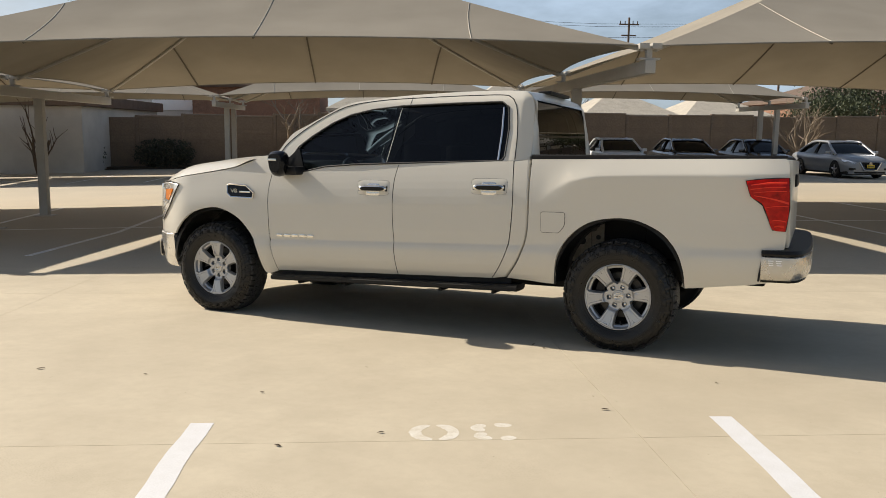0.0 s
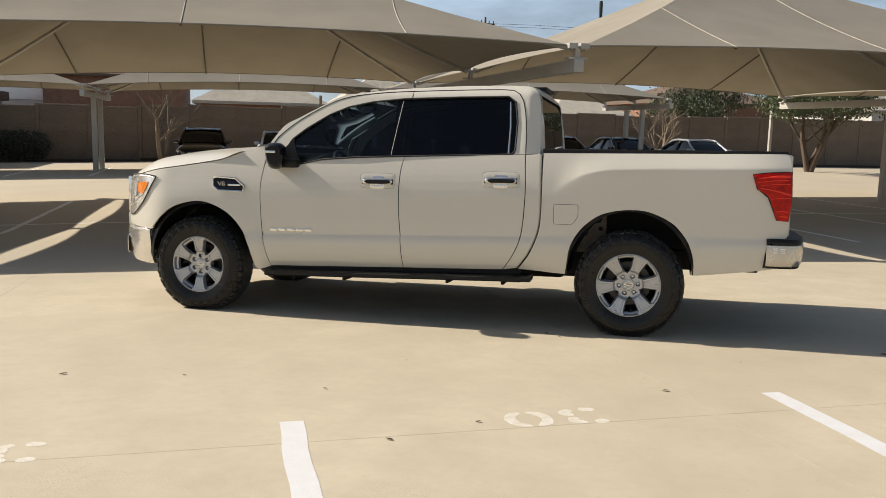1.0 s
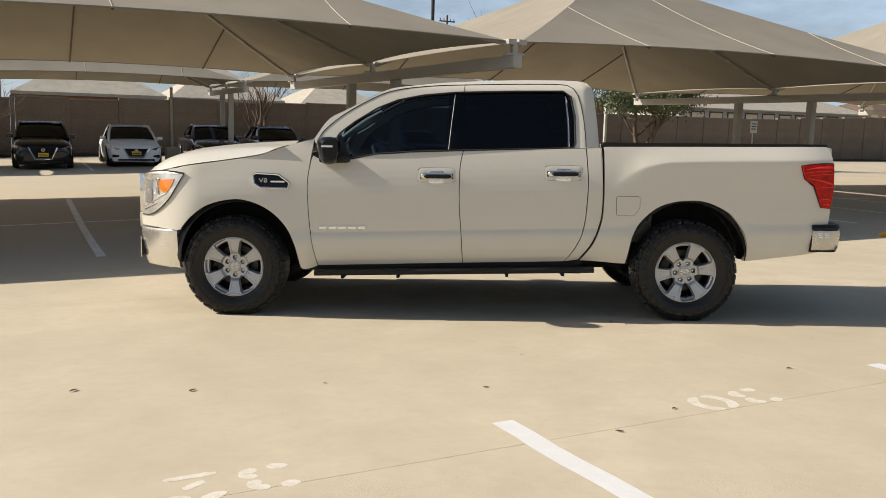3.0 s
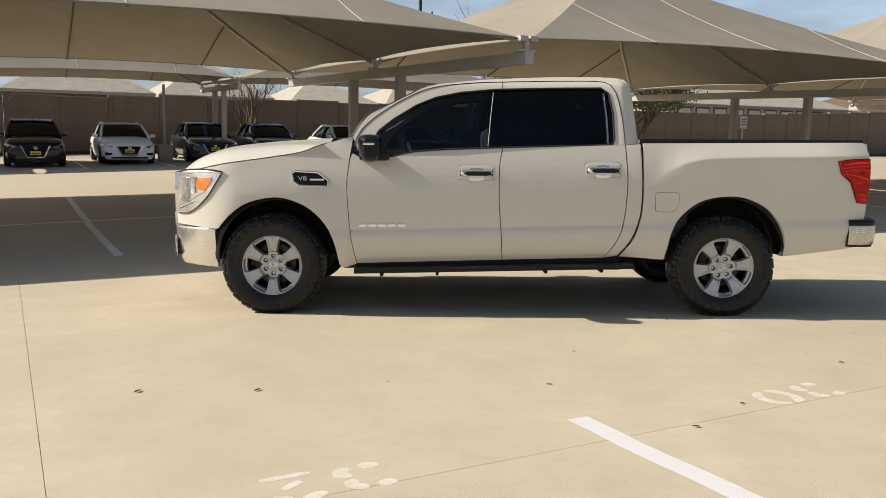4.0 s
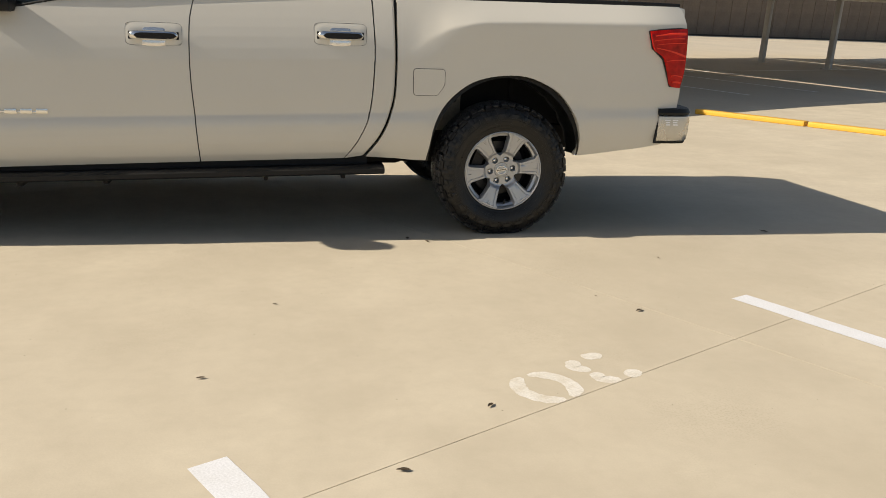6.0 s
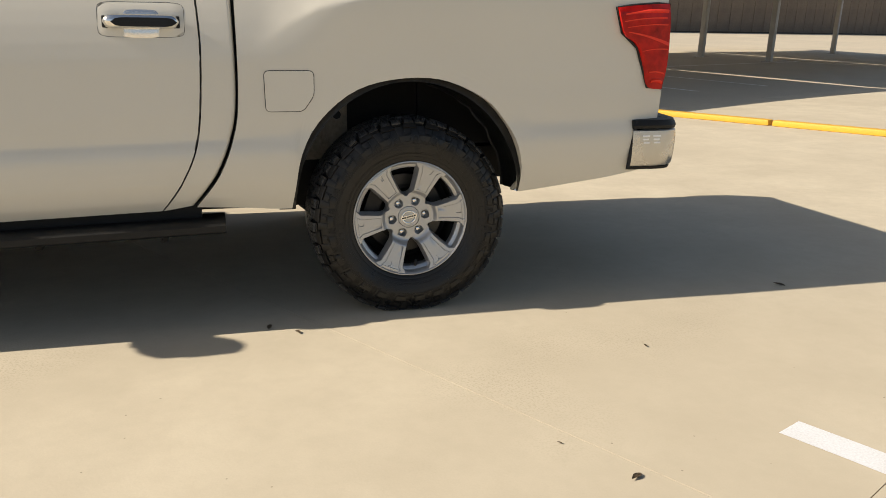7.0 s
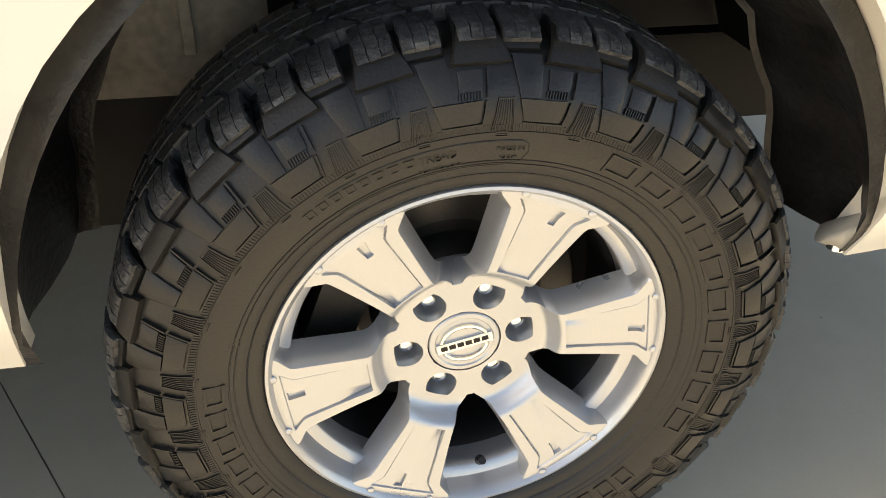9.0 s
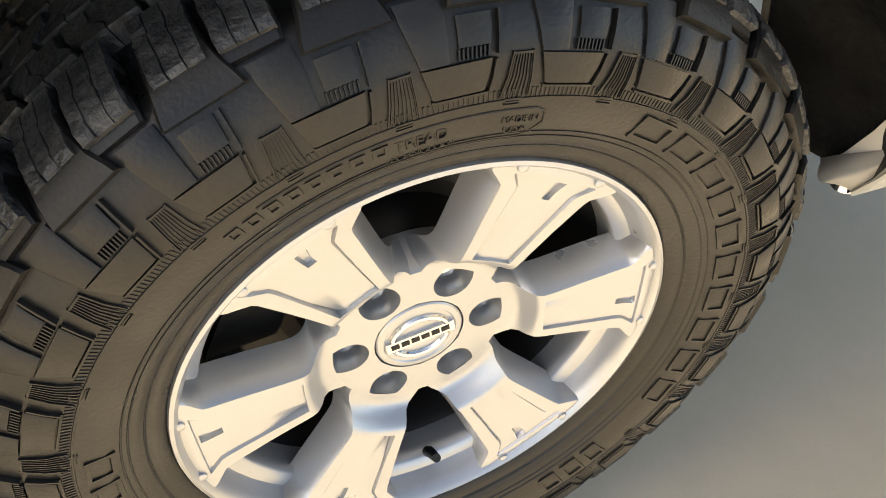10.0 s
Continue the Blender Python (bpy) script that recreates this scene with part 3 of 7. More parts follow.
def support(u, v0, v1, lift=0.0, reach=1.25, label="grey steel canopy frame with two square columns and a long beam"):
    root = thing("canopy_frame", label, "canopy frame", "steel canopy frames", m=FAR @ Matrix.Translation((0, 0, drop(u))))
    vm = (v0 + v1) / 2
    b = bmesh.new()
    box(b, (u - 0.075, v0 - 0.1, 2.53 + lift), (u + 0.075, v1 + 0.1, 2.72 + lift), 0.012)
    part("beam", b, STEEL_GREY, root)
    for dv in (-reach, reach):
        b = bmesh.new()
        box(b, (u - 0.09, vm + dv - 0.09, 0.0), (u + 0.09, vm + dv + 0.09, 2.53 + lift), 0.012)
        part("column", b, STEEL_GREY, root)
        b = bmesh.new()
        box(b, (u - 0.19, vm + dv - 0.19, 0.0), (u + 0.19, vm + dv + 0.19, 0.02), 0.004)
        part("base_plate", b, STEEL_GREY, root)
    for v in (v0 + 0.02, vm, v1 - 0.02):
        b = bmesh.new()
        box(b, (u - 0.15, v - 0.08, 2.721 + lift), (u + 0.15, v + 0.08, 2.75 + lift), 0.006)
        box(b, (u - 0.04, v - 0.05, 2.75 + lift), (u + 0.04, v + 0.05, 2.91 + lift), 0.008)
        part("bracket", b, STEEL_GREY, root)
    return root


BEAMS = [-28.2, -17.1, -5.95, 5.2, 17.0, 28.2, 39.4]
ROWS = [(4.45, 15.9), (23.8, 30.0)]
for row, (v0, v1) in enumerate(ROWS):
    beams = BEAMS if row == 0 else [-27.0, -15.9, -4.7, 5.75, 17.45]
    for u in beams:
        support(u, v0, v1, 0.16 * row, (1.25, 0.75)[row])
    for u0, u1 in zip(beams, beams[1:]):
        canopy(u0 + 0.09, u1 - 0.09, v0, v1, (5.42, 5.2)[row], "pale beige fabric shade canopy stretched over steel", EAVE + 0.16 * row)

# ---- boundary wall ----
wall = thing("wall_north", "brown masonry boundary wall with pilasters and a cap", "wall", kind="structure", m=FAR)
panel_mesh = []
for k in range(3):
    b = bmesh.new()
    rr = random.Random(k)
    box(b, (0.0, 0.03, 0.0), (2.04, 0.14, 2.585))
    for c in range(9):
        z0 = 0.287 * c
        d = rr.uniform(0, 0.03)
        box(b, (0.0, -d, z0), (2.04, 0.16, z0 + 0.280))
    panel_mesh.append(mesh_of(b, "wall_panel", WALL_MASONRY, 20))
b = bmesh.new()
box(b, (-0.09, -0.045, 0), (0.09, 0.2, 2.66), 0.01)
pil = mesh_of(b, "pilaster", WALL_MASONRY)
b = bmesh.new()
box(b, (-0.02, -0.05, 2.585), (2.06, 0.21, 2.65), 0.01)
capm = mesh_of(b, "wall_cap", WALL_CAP)
u = -13.0
k = 0
while u < 135:
    dz = 0.05 * ((k * 7) % 3 - 1) if u < 26 else 0.10
    for nm, me, du in (("wall_panel", panel_mesh[k % 3], 0.10), ("wall_cap", capm, 0.10), ("pilaster", pil, 0.0)):
        o = new(nm, me)
        o.parent = wall
        o.matrix_basis = pose(u + du, 35.2, dz + drop(u) - 0.02) @ Matrix.Diagonal((1, 1, 1 + 0.0145 * max(0.0, u - 42), 1))
    u += 2.24
    k += 1
b = bmesh.new()
for k in range(46):
    box(b, (-60 + 4 * k, 34.2, drop(-58 + 4 * k) - 0.1), (-56 + 4 * k, 35.1, drop(-58 + 4 * k) + 0.10))
solo("planting_strip", b, MULCH, "dark mulch strip along the foot of the wall", "planting bed", kind="structure", m=FAR)

# ---- the pickup truck: x runs from nose to tail, y from its left flank to its right ----
def smoothstep(a, b, x):
    t = max(0.0, min(1.0, (x - a) / (b - a)))
    return t * t * (3 - 2 * t)


def table(rows, x):
    if x <= rows[0][0]:
        return rows[0][1]
    for (x0, y0), (x1, y1) in zip(rows, rows[1:]):
        if x <= x1:
            return y0 + (y1 - y0) * (x - x0) / (x1 - x0)
    return rows[-1][1]


SECTION = [(-0.36, 0.105), (-0.30, 0.072), (-0.22, 0.028), (-0.15, 0.002), (-0.10, -0.0075), (-0.06, -0.0105), (-0.040, -0.0092), (-0.024, -0.0058), (-0.008, -0.0008), (-0.001, 0.0030), (0.006, 0.0036), (0.02, 0.003), (0.10, 0.0),
           (0.30, 0.0020), (0.36, 0.0070), (0.42, 0.0150), (0.47, 0.0250), (0.52, 0.0375), (0.58, 0.0545), (0.64, 0.0740), (0.70, 0.098)]
HIP = [(2.97, 1.04), (3.067, 1.135), (3.194, 1.205), (3.364, 1.245), (3.7, 1.258), (4.7, 1.275)]


def flank(x, z):
    """How far in the left flank lies at x, z."""
    zc = 0.665 + 0.026 * (x - 0.65)
    k = smoothstep(2.84, 3.0, x)                            # the fold softens along the bed
    y = -0.04 + table(SECTION, z - zc) * (1 - k)
    if k > 0:
        y += k * sum(table(SECTION, z - zc + 0.004 * q) for q in range(-5, 6)) / 11
    y += 0.40 * max(0.0, (-0.22 - x) / 0.66) ** 2.2
    y += 0.05 * max(0.0, (x - 4.15) / 0.48) ** 3
    if x > 2.87 and z > 0.95:
        zs = table(HIP, x)
        k = smoothstep(2.90, 3.30, x)
        flat = -0.04 + 0.05 * max(0.0, (x - 4.15) / 0.48) ** 3 - 0.006 * smoothstep(zs - 0.25, zs, z)
        t = max(0.0, (z - zs + 0.02) / (1.372 - zs))
        up = flat + 0.080 * (t - 0.5 * 0.12 * (1 - math.exp(-t / 0.12)) * 2 + 0.0) * smoothstep(0.0, 0.22, t) ** 0.5
        y = y * (1 - k) + up * k
    if x < 0.62:                                            # swelling over the front wheel
        d = math.hypot(x - 0.03, z - 0.42)
        y -= 0.016 * smoothstep(0.75, 0.5, d) * smoothstep(-0.75, -0.3, x)
    return y


def house_side(x, z):
    """How far in the side of the cabin lies above the belt."""
    y = 0.020 + 0.42 * max(0, z - 1.30) + 0.9 * max(0, z - 1.79) ** 1.6 * 3.0
    y += 0.05 * smoothstep(2.74, 2.88, x)
    return y


def panel(name, rows, mat, parent, side=flank, out=0.0, depth=0.022, label="", mirror=True, smooth=40):
    for flip in ((False, True) if mirror else (False,)):
        b = bmesh.new()
        sheet(b, [[(x, side(x, z) - out, z) for x, z in row] for row in rows])
        rim_edges(b, depth)
        if flip:
            for v in b.verts:
                v.co.y = 1.98 - v.co.y
        part(name, b, mat, parent, label, smooth)


truck = thing("pickup_truck", "cream-white crew cab pickup truck with chrome trim and all-terrain tyres", "pickup truck")

DOOR_FRONT = [(0.672, 0.405), (0.640, 0.56), (0.616, 0.733), (0.600, 1.025), (0.618, 1.199), (0.636, 1.262)]
DOOR_GAP = [(1.809, 0.440), (1.795, 0.670), (1.778, 0.915), (1.781, 1.179), (1.806, 1.306)]
DOOR_REAR = [(2.600, 0.462), (2.679, 0.575), (2.742, 0.739), (2.766, 1.029), (2.757, 1.250), (2.752, 1.340)]
CAB_REAR = [(2.700, 0.478), (2.791, 0.604), (2.853, 0.762), (2.871, 0.919), (2.868, 1.200), (2.862, 1.345)]
BED_FRONT = [(2.724, 0.472), (2.816, 0.600), (2.877, 0.760), (2.894, 0.92), (2.894, 1.2), (2.893, 1.352)]


def shifted(poly, dx):
    return [(x + dx, z) for x, z in poly]


# front wing
bot = [(-0.84, 0.690), (-0.64, 0.682), (-0.425, 0.672), (-0.388, 0.70), (-0.307, 0.785), (-0.188, 0.868), (-0.030, 0.913), (0.112, 0.914), (0.272, 0.856), (0.393, 0.758), (0.474, 0.636), (0.522, 0.498), (0.548, 0.374), (0.668, 0.400)]
top = [(-0.80, 0.80), (-0.70, 0.99), (-0.55, 1.125), (-0.44, 1.155), (-0.36, 1.172), (-0.22, 1.192), (-0.05, 1.216), (0.08, 1.236), (0.22, 1.262), (0.33, 1.300), (0.40, 1.325), (0.48, 1.350), (0.56, 1.372), (0.640, 1.392)]
left = [(-0.84, 0.690), (-0.83, 0.74), (-0.80, 0.80)]
right = [(0.668, 0.400), (0.636, 0.56), (0.612, 0.733), (0.596, 1.025), (0.613, 1.199), (0.640, 1.392)]
panel("front_wing", coons(bot, top, left, right, 78, 26, ix=True), PAINT, truck)

# doors
top_f = [(0.640, 1.262), (0.74, 1.222), (0.95, 1.236), (1.13, 1.276), (1.40, 1.296), (1.803, 1.312)]
for nm, rows in (
    ("front_door", coons([(0.675, 0.405), (1.806, 0.440)], top_f, shifted(DOOR_FRONT[:-1] + [(0.640, 1.262)], 0.0), shifted(DOOR_GAP[:-1], -0.003) + [(1.803, 1.312)], 44, 110)),
    ("rear_door", coons([(1.812, 0.440), (2.600, 0.462)], [(1.809, 1.312), (2.749, 1.338)], shifted(DOOR_GAP[:-1], 0.003) + [(1.809, 1.312)], DOOR_REAR[:-1] + [(2.749, 1.338)], 36, 110)),
    ("cab_corner", coons([(2.607, 0.462), (2.700, 0.478)], [(2.758, 1.338), (2.862, 1.345)], shifted(DOOR_REAR[:-1], 0.006) + [(2.758, 1.338)], CAB_REAR, 10, 110)),
):
    panel(nm, rows, PAINT, truck)

for flip in (0, 1):                                        # dark rubber in the shut lines
    for ln in (DOOR_FRONT, DOOR_GAP, DOOR_REAR):
        b = bmesh.new()
        fine = [along(ln, k / 30) for k in range(31)]
        tube(b, [(x, (flank(x, z) + 0.0025) if not flip else 1.98 - flank(x, z) - 0.0025, z) for x, z in fine], 0.0031, 6)
        part("shut_line", b, SEAL, truck)

for flip in (0, 1):                                        # rounded rear edge of the cab beside the gap
    b = bmesh.new()
    rows = []
    for k in range(41):
        x, z = along(CAB_REAR, k / 40)
        rows.append([(x + dx, (flank(x, z) + dy) if not flip else 1.98 - flank(x, z) - dy, z) for dx, dy in ((-0.003, 0.0012), (0.003, 0.0022), (0.008, 0.006), (0.012, 0.013), (0.0145, 0.024), (0.016, 0.045))])
    sheet(b, rows)
    part("cab_edge", b, PAINT, truck)

# bed side
bot = [(2.724, 0.472), (2.90, 0.461), (2.99, 0.452), (3.078, 0.448), (3.091, 0.532), (3.115, 0.666), (3.183, 0.787), (3.294, 0.885), (3.413, 0.932), (3.562, 0.949), (3.694, 0.932), (3.833, 0.868), (3.909, 0.796), (3.967, 0.708), (4.002, 0.592), (4.008, 0.480), (4.13, 0.495), (4.273, 0.516), (4.40, 0.535), (4.545, 0.562)]
top = [(x, 1.352 + 0.0094 * (x - 2.893)) for x in (2.893, 2.96, 2.995, 3.03, 3.09, 3.15, 3.20, 3.30, 3.42, 3.56, 3.69, 3.82, 3.90, 3.97, 4.03, 4.08, 4.17, 4.30, 4.45, 4.608)]
right = [(4.545, 0.553), (4.595, 0.66), (4.628, 0.79), (4.637, 0.95), (4.636, 1.20), (4.634, 1.30), (4.626, 1.350), (4.608, 1.368)]
def rounded(pts, corners, n):
    """A smooth curve through points, n steps to each, with sharp corners kept."""
    pts, out = [Vector(p) for p in pts], []
    for i in range(len(pts) - 1):
        p, q = pts[i], pts[i + 1]
        mp = (q - p) if i in corners else (q - pts[i - 1]) / 2
        mq = (q - p) if i + 1 in corners else (pts[i + 2] - p) / 2
        for j in range(n):
            t = j / n
            out.append(p * (2 * t ** 3 - 3 * t * t + 1) + mp * (t ** 3 - 2 * t * t + t) + q * (3 * t * t - 2 * t ** 3) + mq * (t ** 3 - t * t))
    return [tuple(p) for p in out + [pts[-1]]]


bot = rounded(bot, (0, 3, 15, len(bot) - 1), 3)
top = rounded(top, range(len(top)), 3)
panel("bed_side", coons(bot, top, BED_FRONT, right, 57, 90, ix=True, hold=14), PAINT, truck, depth=0.05)

# cabin frame above the belt
dlo_top = [(0.700, 1.240), (0.839, 1.436), (0.951, 1.525), (1.128, 1.636), (1.283, 1.700), (1.482, 1.741), (1.748, 1.766), (2.2, 1.778), (2.585, 1.782)]
out_top = [(0.640, 1.392), (0.745, 1.545), (0.875, 1.620), (1.055, 1.715), (1.225, 1.795), (1.45, 1.828), (1.72, 1.854), (2.2, 1.876), (2.60, 1.878)]
panel("window_frame", coons(dlo_top, out_top, [(0.700, 1.240), (0.640, 1.392)], [(2.585, 1.782), (2.60, 1.878)], 48, 8, ix=True), PAINT, truck, side=house_side)
panel("window_frame", coons([(2.648, 1.338), (2.862, 1.345)], [(2.585, 1.782), (2.60, 1.878)],
      [(2.648, 1.338), (2.674, 1.37), (2.674, 1.585), (2.645, 1.742), (2.585, 1.782)],
      [(2.862, 1.345), (2.848, 1.58), (2.822, 1.79), (2.76, 1.862), (2.60, 1.878)], 12, 26, iy=True), PAINT, truck, side=house_side)

# side glass with its black surround
glass_bot = [(0.72, 1.232), (0.95, 1.242), (1.13, 1.280), (1.40, 1.300), (1.80, 1.314), (2.2, 1.326), (2.45, 1.333), (2.648, 1.338)]


def at_x(poly, x):
    return table(poly, x)


def pane_rows(x0, x1, n=14):
    rows = []
    for j in range(9):
        rows.append([])
        for i in range(n + 1):
            x = x0 + (x1 - x0) * i / n
            zb, zt = at_x(glass_bot, x) - 0.005, at_x(dlo_top + [(2.63, 1.755), (2.674, 1.60), (2.68, 1.36)], x) + 0.006
            rows[-1].append((x, zb + (zt - zb) * j / 8))
    return rows


panel("side_glass", pane_rows(0.73, 1.692), GLASS_FRONT, truck, side=house_side, out=-0.016, depth=0.004, label="dark tinted front side window")
panel("side_glass", pane_rows(1.792, 2.668), GLASS_DARK, truck, side=house_side, out=-0.016, depth=0.004, label="dark tinted rear side window")
panel("door_pillar", pane_rows(1.688, 1.796, 4), GLASS_DARK, truck, side=house_side, out=-0.010, depth=0.004, label="gloss black pillar between the side windows")
for flip in (0, 1):
    b = bmesh.new()
    loop = [(0.72, 1.236)] + [(x, z + 0.004) for x, z in dlo_top[1:]] + [(2.645, 1.745), (2.672, 1.585), (2.672, 1.37), (2.648, 1.340)] + glass_bot[::-1][1:]
    pts = [(x, house_side(x, z) - 0.001 if not flip else 1.98 - house_side(x, z) + 0.001, z) for x, z in loop]
    tube(b, pts + [pts[0]], 0.007, 6, caps=False)
    part("window_seal", b, SEAL, truck)
    b = bmesh.new()                                        # bright strip at the back of the rear window
    strip = [(2.622, 1.345), (2.620, 1.55), (2.604, 1.742)]
    sy = [(house_side(x, z) + 0.004) if not flip else 1.98 - house_side(x, z) - 0.004 for x, z in strip]
    tube(b, [(x, y, z) for (x, z), y in zip(strip, sy)], 0.008, 6)
    part("window_divider", b, CHROME, truck)
    b = bmesh.new()                                        # shut line of the door frames
    line = [(0.655, 1.33), (0.70, 1.44), (0.86, 1.582), (1.085, 1.715), (1.262, 1.782), (1.53, 1.818), (1.84, 1.832), (2.31, 1.842), (2.60, 1.838), (2.675, 1.80), (2.716, 1.71), (2.745, 1.53), (2.754, 1.35)]
    fine = [along(line, k / 40) for k in range(41)]
    tube(b, [(x, (house_side(x, z) if z > 1.31 else flank(x, z)) if not flip else 1.98 - house_side(x, z), z) for x, z in fine], 0.0042, 5)
    part("shut_line", b, SEAL, truck)

for flip in (0, 1):
    b = bmesh.new()                                        # bright edge where the two door frames meet
    strip = [(1.690, 1.322), (1.712, 1.54), (1.736, 1.750)]
    tube(b, [(x, (house_side(x, z) + 0.006) if not flip else 1.98 - house_side(x, z) - 0.006, z) for x, z in strip], 0.0026, 6)
    part("pillar_edge", b, PAINT, truck)
    b = bmesh.new()                                        # shut line between the two door frames
    tube(b, [(x, (house_side(x, z) - 0.0005) if not flip else 1.98 - house_side(x, z) + 0.0005, z) for x, z in ((1.806, 1.772), (1.809, 1.80), (1.812, 1.838))], 0.0024, 6)
    part("shut_line", b, SEAL, truck)
b = bmesh.new()
sheet(b, [[(1.16 + 0.16 * k / 6, 0.99 + sgn * 0.028 * (1 - f) * math.sin(math.pi * (0.12 + 0.8 * k / 6)), 1.80 + 0.028 * k / 6 + 0.052 * f * (k / 6) ** 0.6 * (1 if k < 6 else 0.55)) for sgn, f in ((-1, 0), (-1, 0.6), (0, 1.0), (1, 0.6), (1, 0))] for k in range(7)])
bmesh.ops.holes_fill(b, edges=[e for e in b.edges if len(e.link_faces) == 1], sides=30)
part("roof_antenna", b, PAINT, truck, "small white fin antenna on the roof")

# windscreen, roof and back of the cab: rows across the truck
def across(poly, n, crown, bow, i0=0.0, i1=1.0, count=18):
    rows = []
    for k in range(count + 1):
        x, z = along(poly, i0 + (i1 - i0) * k / count, True)
        y0 = house_side(x, z) + 0.012
        row = []
        for j in range(n + 1):
            t = j / n
            c = 1 - (2 * t - 1) ** 2
            row.append((x - bow * c, y0 + (1.98 - 2 * y0) * t, z + crown * c))
        rows.append(row)
    return rows


b = bmesh.new()
sheet(b, across(out_top, 16, 0.012, 0.10, 0.0, 0.5, 14))
part("windscreen", b, GLASS_CLEAR, truck, "clear windscreen")
b = bmesh.new()
sheet(b, across(out_top, 16, 0.035, 0.0, 0.5, 1.0, 20))
part("roof", b, PAINT, truck)
back = [(2.60, 1.878), (2.74, 1.868), (2.805, 1.815), (2.84, 1.62), (2.862, 1.345), (2.862, 0.80)]
b = bmesh.new()
sheet(b, across(back, 16, 0.02, 0.0, 0.0, 0.42, 8))
part("roof_lip", b, PAINT, truck)
def back_x(z):
    return table([(0.6, 2.862), (1.345, 2.862), (1.58, 2.848), (1.80, 2.815), (1.87, 2.75)], z)


b = bmesh.new()
for side_ in (0, 1):
    g = (lambda y: y) if not side_ else (lambda y: 1.98 - y)
    sheet(b, [[(back_x(z) + dx, g(yy), z) for yy, dx in ((house_side(2.80, z) + 0.045, 0.0), (house_side(2.80, z) + 0.09, 0.012), (0.27, 0.014), (0.31, 0.002))] for z in np.linspace(1.33, 1.84, 12)])
sheet(b, [[(back_x(z) + 0.012, y, z) for y in np.linspace(0.27, 1.71, 9)] for z in (1.80, 1.83, 1.86)])
sheet(b, [[(2.865, y, z) for y in np.linspace(0.05, 1.93, 9)] for z in (0.6, 1.0, 1.375)])
part("cab_back", b, PAINT, truck)
b = bmesh.new()
sheet(b, [[(back_x(z) + 0.006, y, z) for y in np.linspace(0.29, 1.69, 9)] for z in np.linspace(1.36, 1.815, 7)])
rw = part("rear_glass", b, GLASS_DARK, truck, "dark rear window of the cab")
b = bmesh.new()
box(b, (2.70, 0.72, 1.874), (2.82, 1.26, 1.900), 0.008)
part("roof_lamp", b, BLACK_PLASTIC, truck, "black third brake lamp bar on the roof edge")

# bonnet
edge = [(-0.80, 1.06), (-0.70, 1.115), (-0.55, 1.142), (-0.36, 1.180), (-0.05, 1.224), (0.22, 1.268), (0.34, 1.310), (0.40, 1.330)]
shoulder_ = [(-0.815, 1.10), (-0.735, 1.168), (-0.60, 1.238), (-0.40, 1.290), (-0.08, 1.326), (0.20, 1.342), (0.33, 1.347), (0.42, 1.347)]
b = bmesh.new()
rows = []
for k in range(31):
    t = k / 30
    e, s = along(edge, t, True), along(shoulder_, t, True)
    ye = flank(e[0], min(e[1], 1.20)) + 0.010
    row = []
    for j in range(25):
        a = 2 * j / 24
        f = a if a <= 1 else 2 - a
        w = min(1.0, f / 0.35)
        rise = math.sin(w * math.pi / 2) ** 0.8
        x = e[0] + (s[0] - e[0]) * rise - 0.10 * max(0.0, f - 0.35) * (1.0 - t * 0.9)
        z = e[1] + (s[1] - e[1]) * rise + 0.03 * smoothstep(0.35, 0.6, f) * (0.3 + t)
        yy = ye + (0.99 - ye) * f
        row.append((x, yy if a <= 1 else 1.98 - yy, z))
    rows.append(row)
sheet(b, rows)
part("bonnet", b, PAINT, truck)
b = bmesh.new()
sheet(b, [[(0.42 + 0.2 * k / 3 - 0.12 * (1 - (2 * j / 12 - 1) ** 2), 0.13 + 1.72 * j / 12, 1.335 + 0.045 * k / 3) for j in range(13)] for k in range(4)])
part("cowl", b, BLACK_PLASTIC, truck)

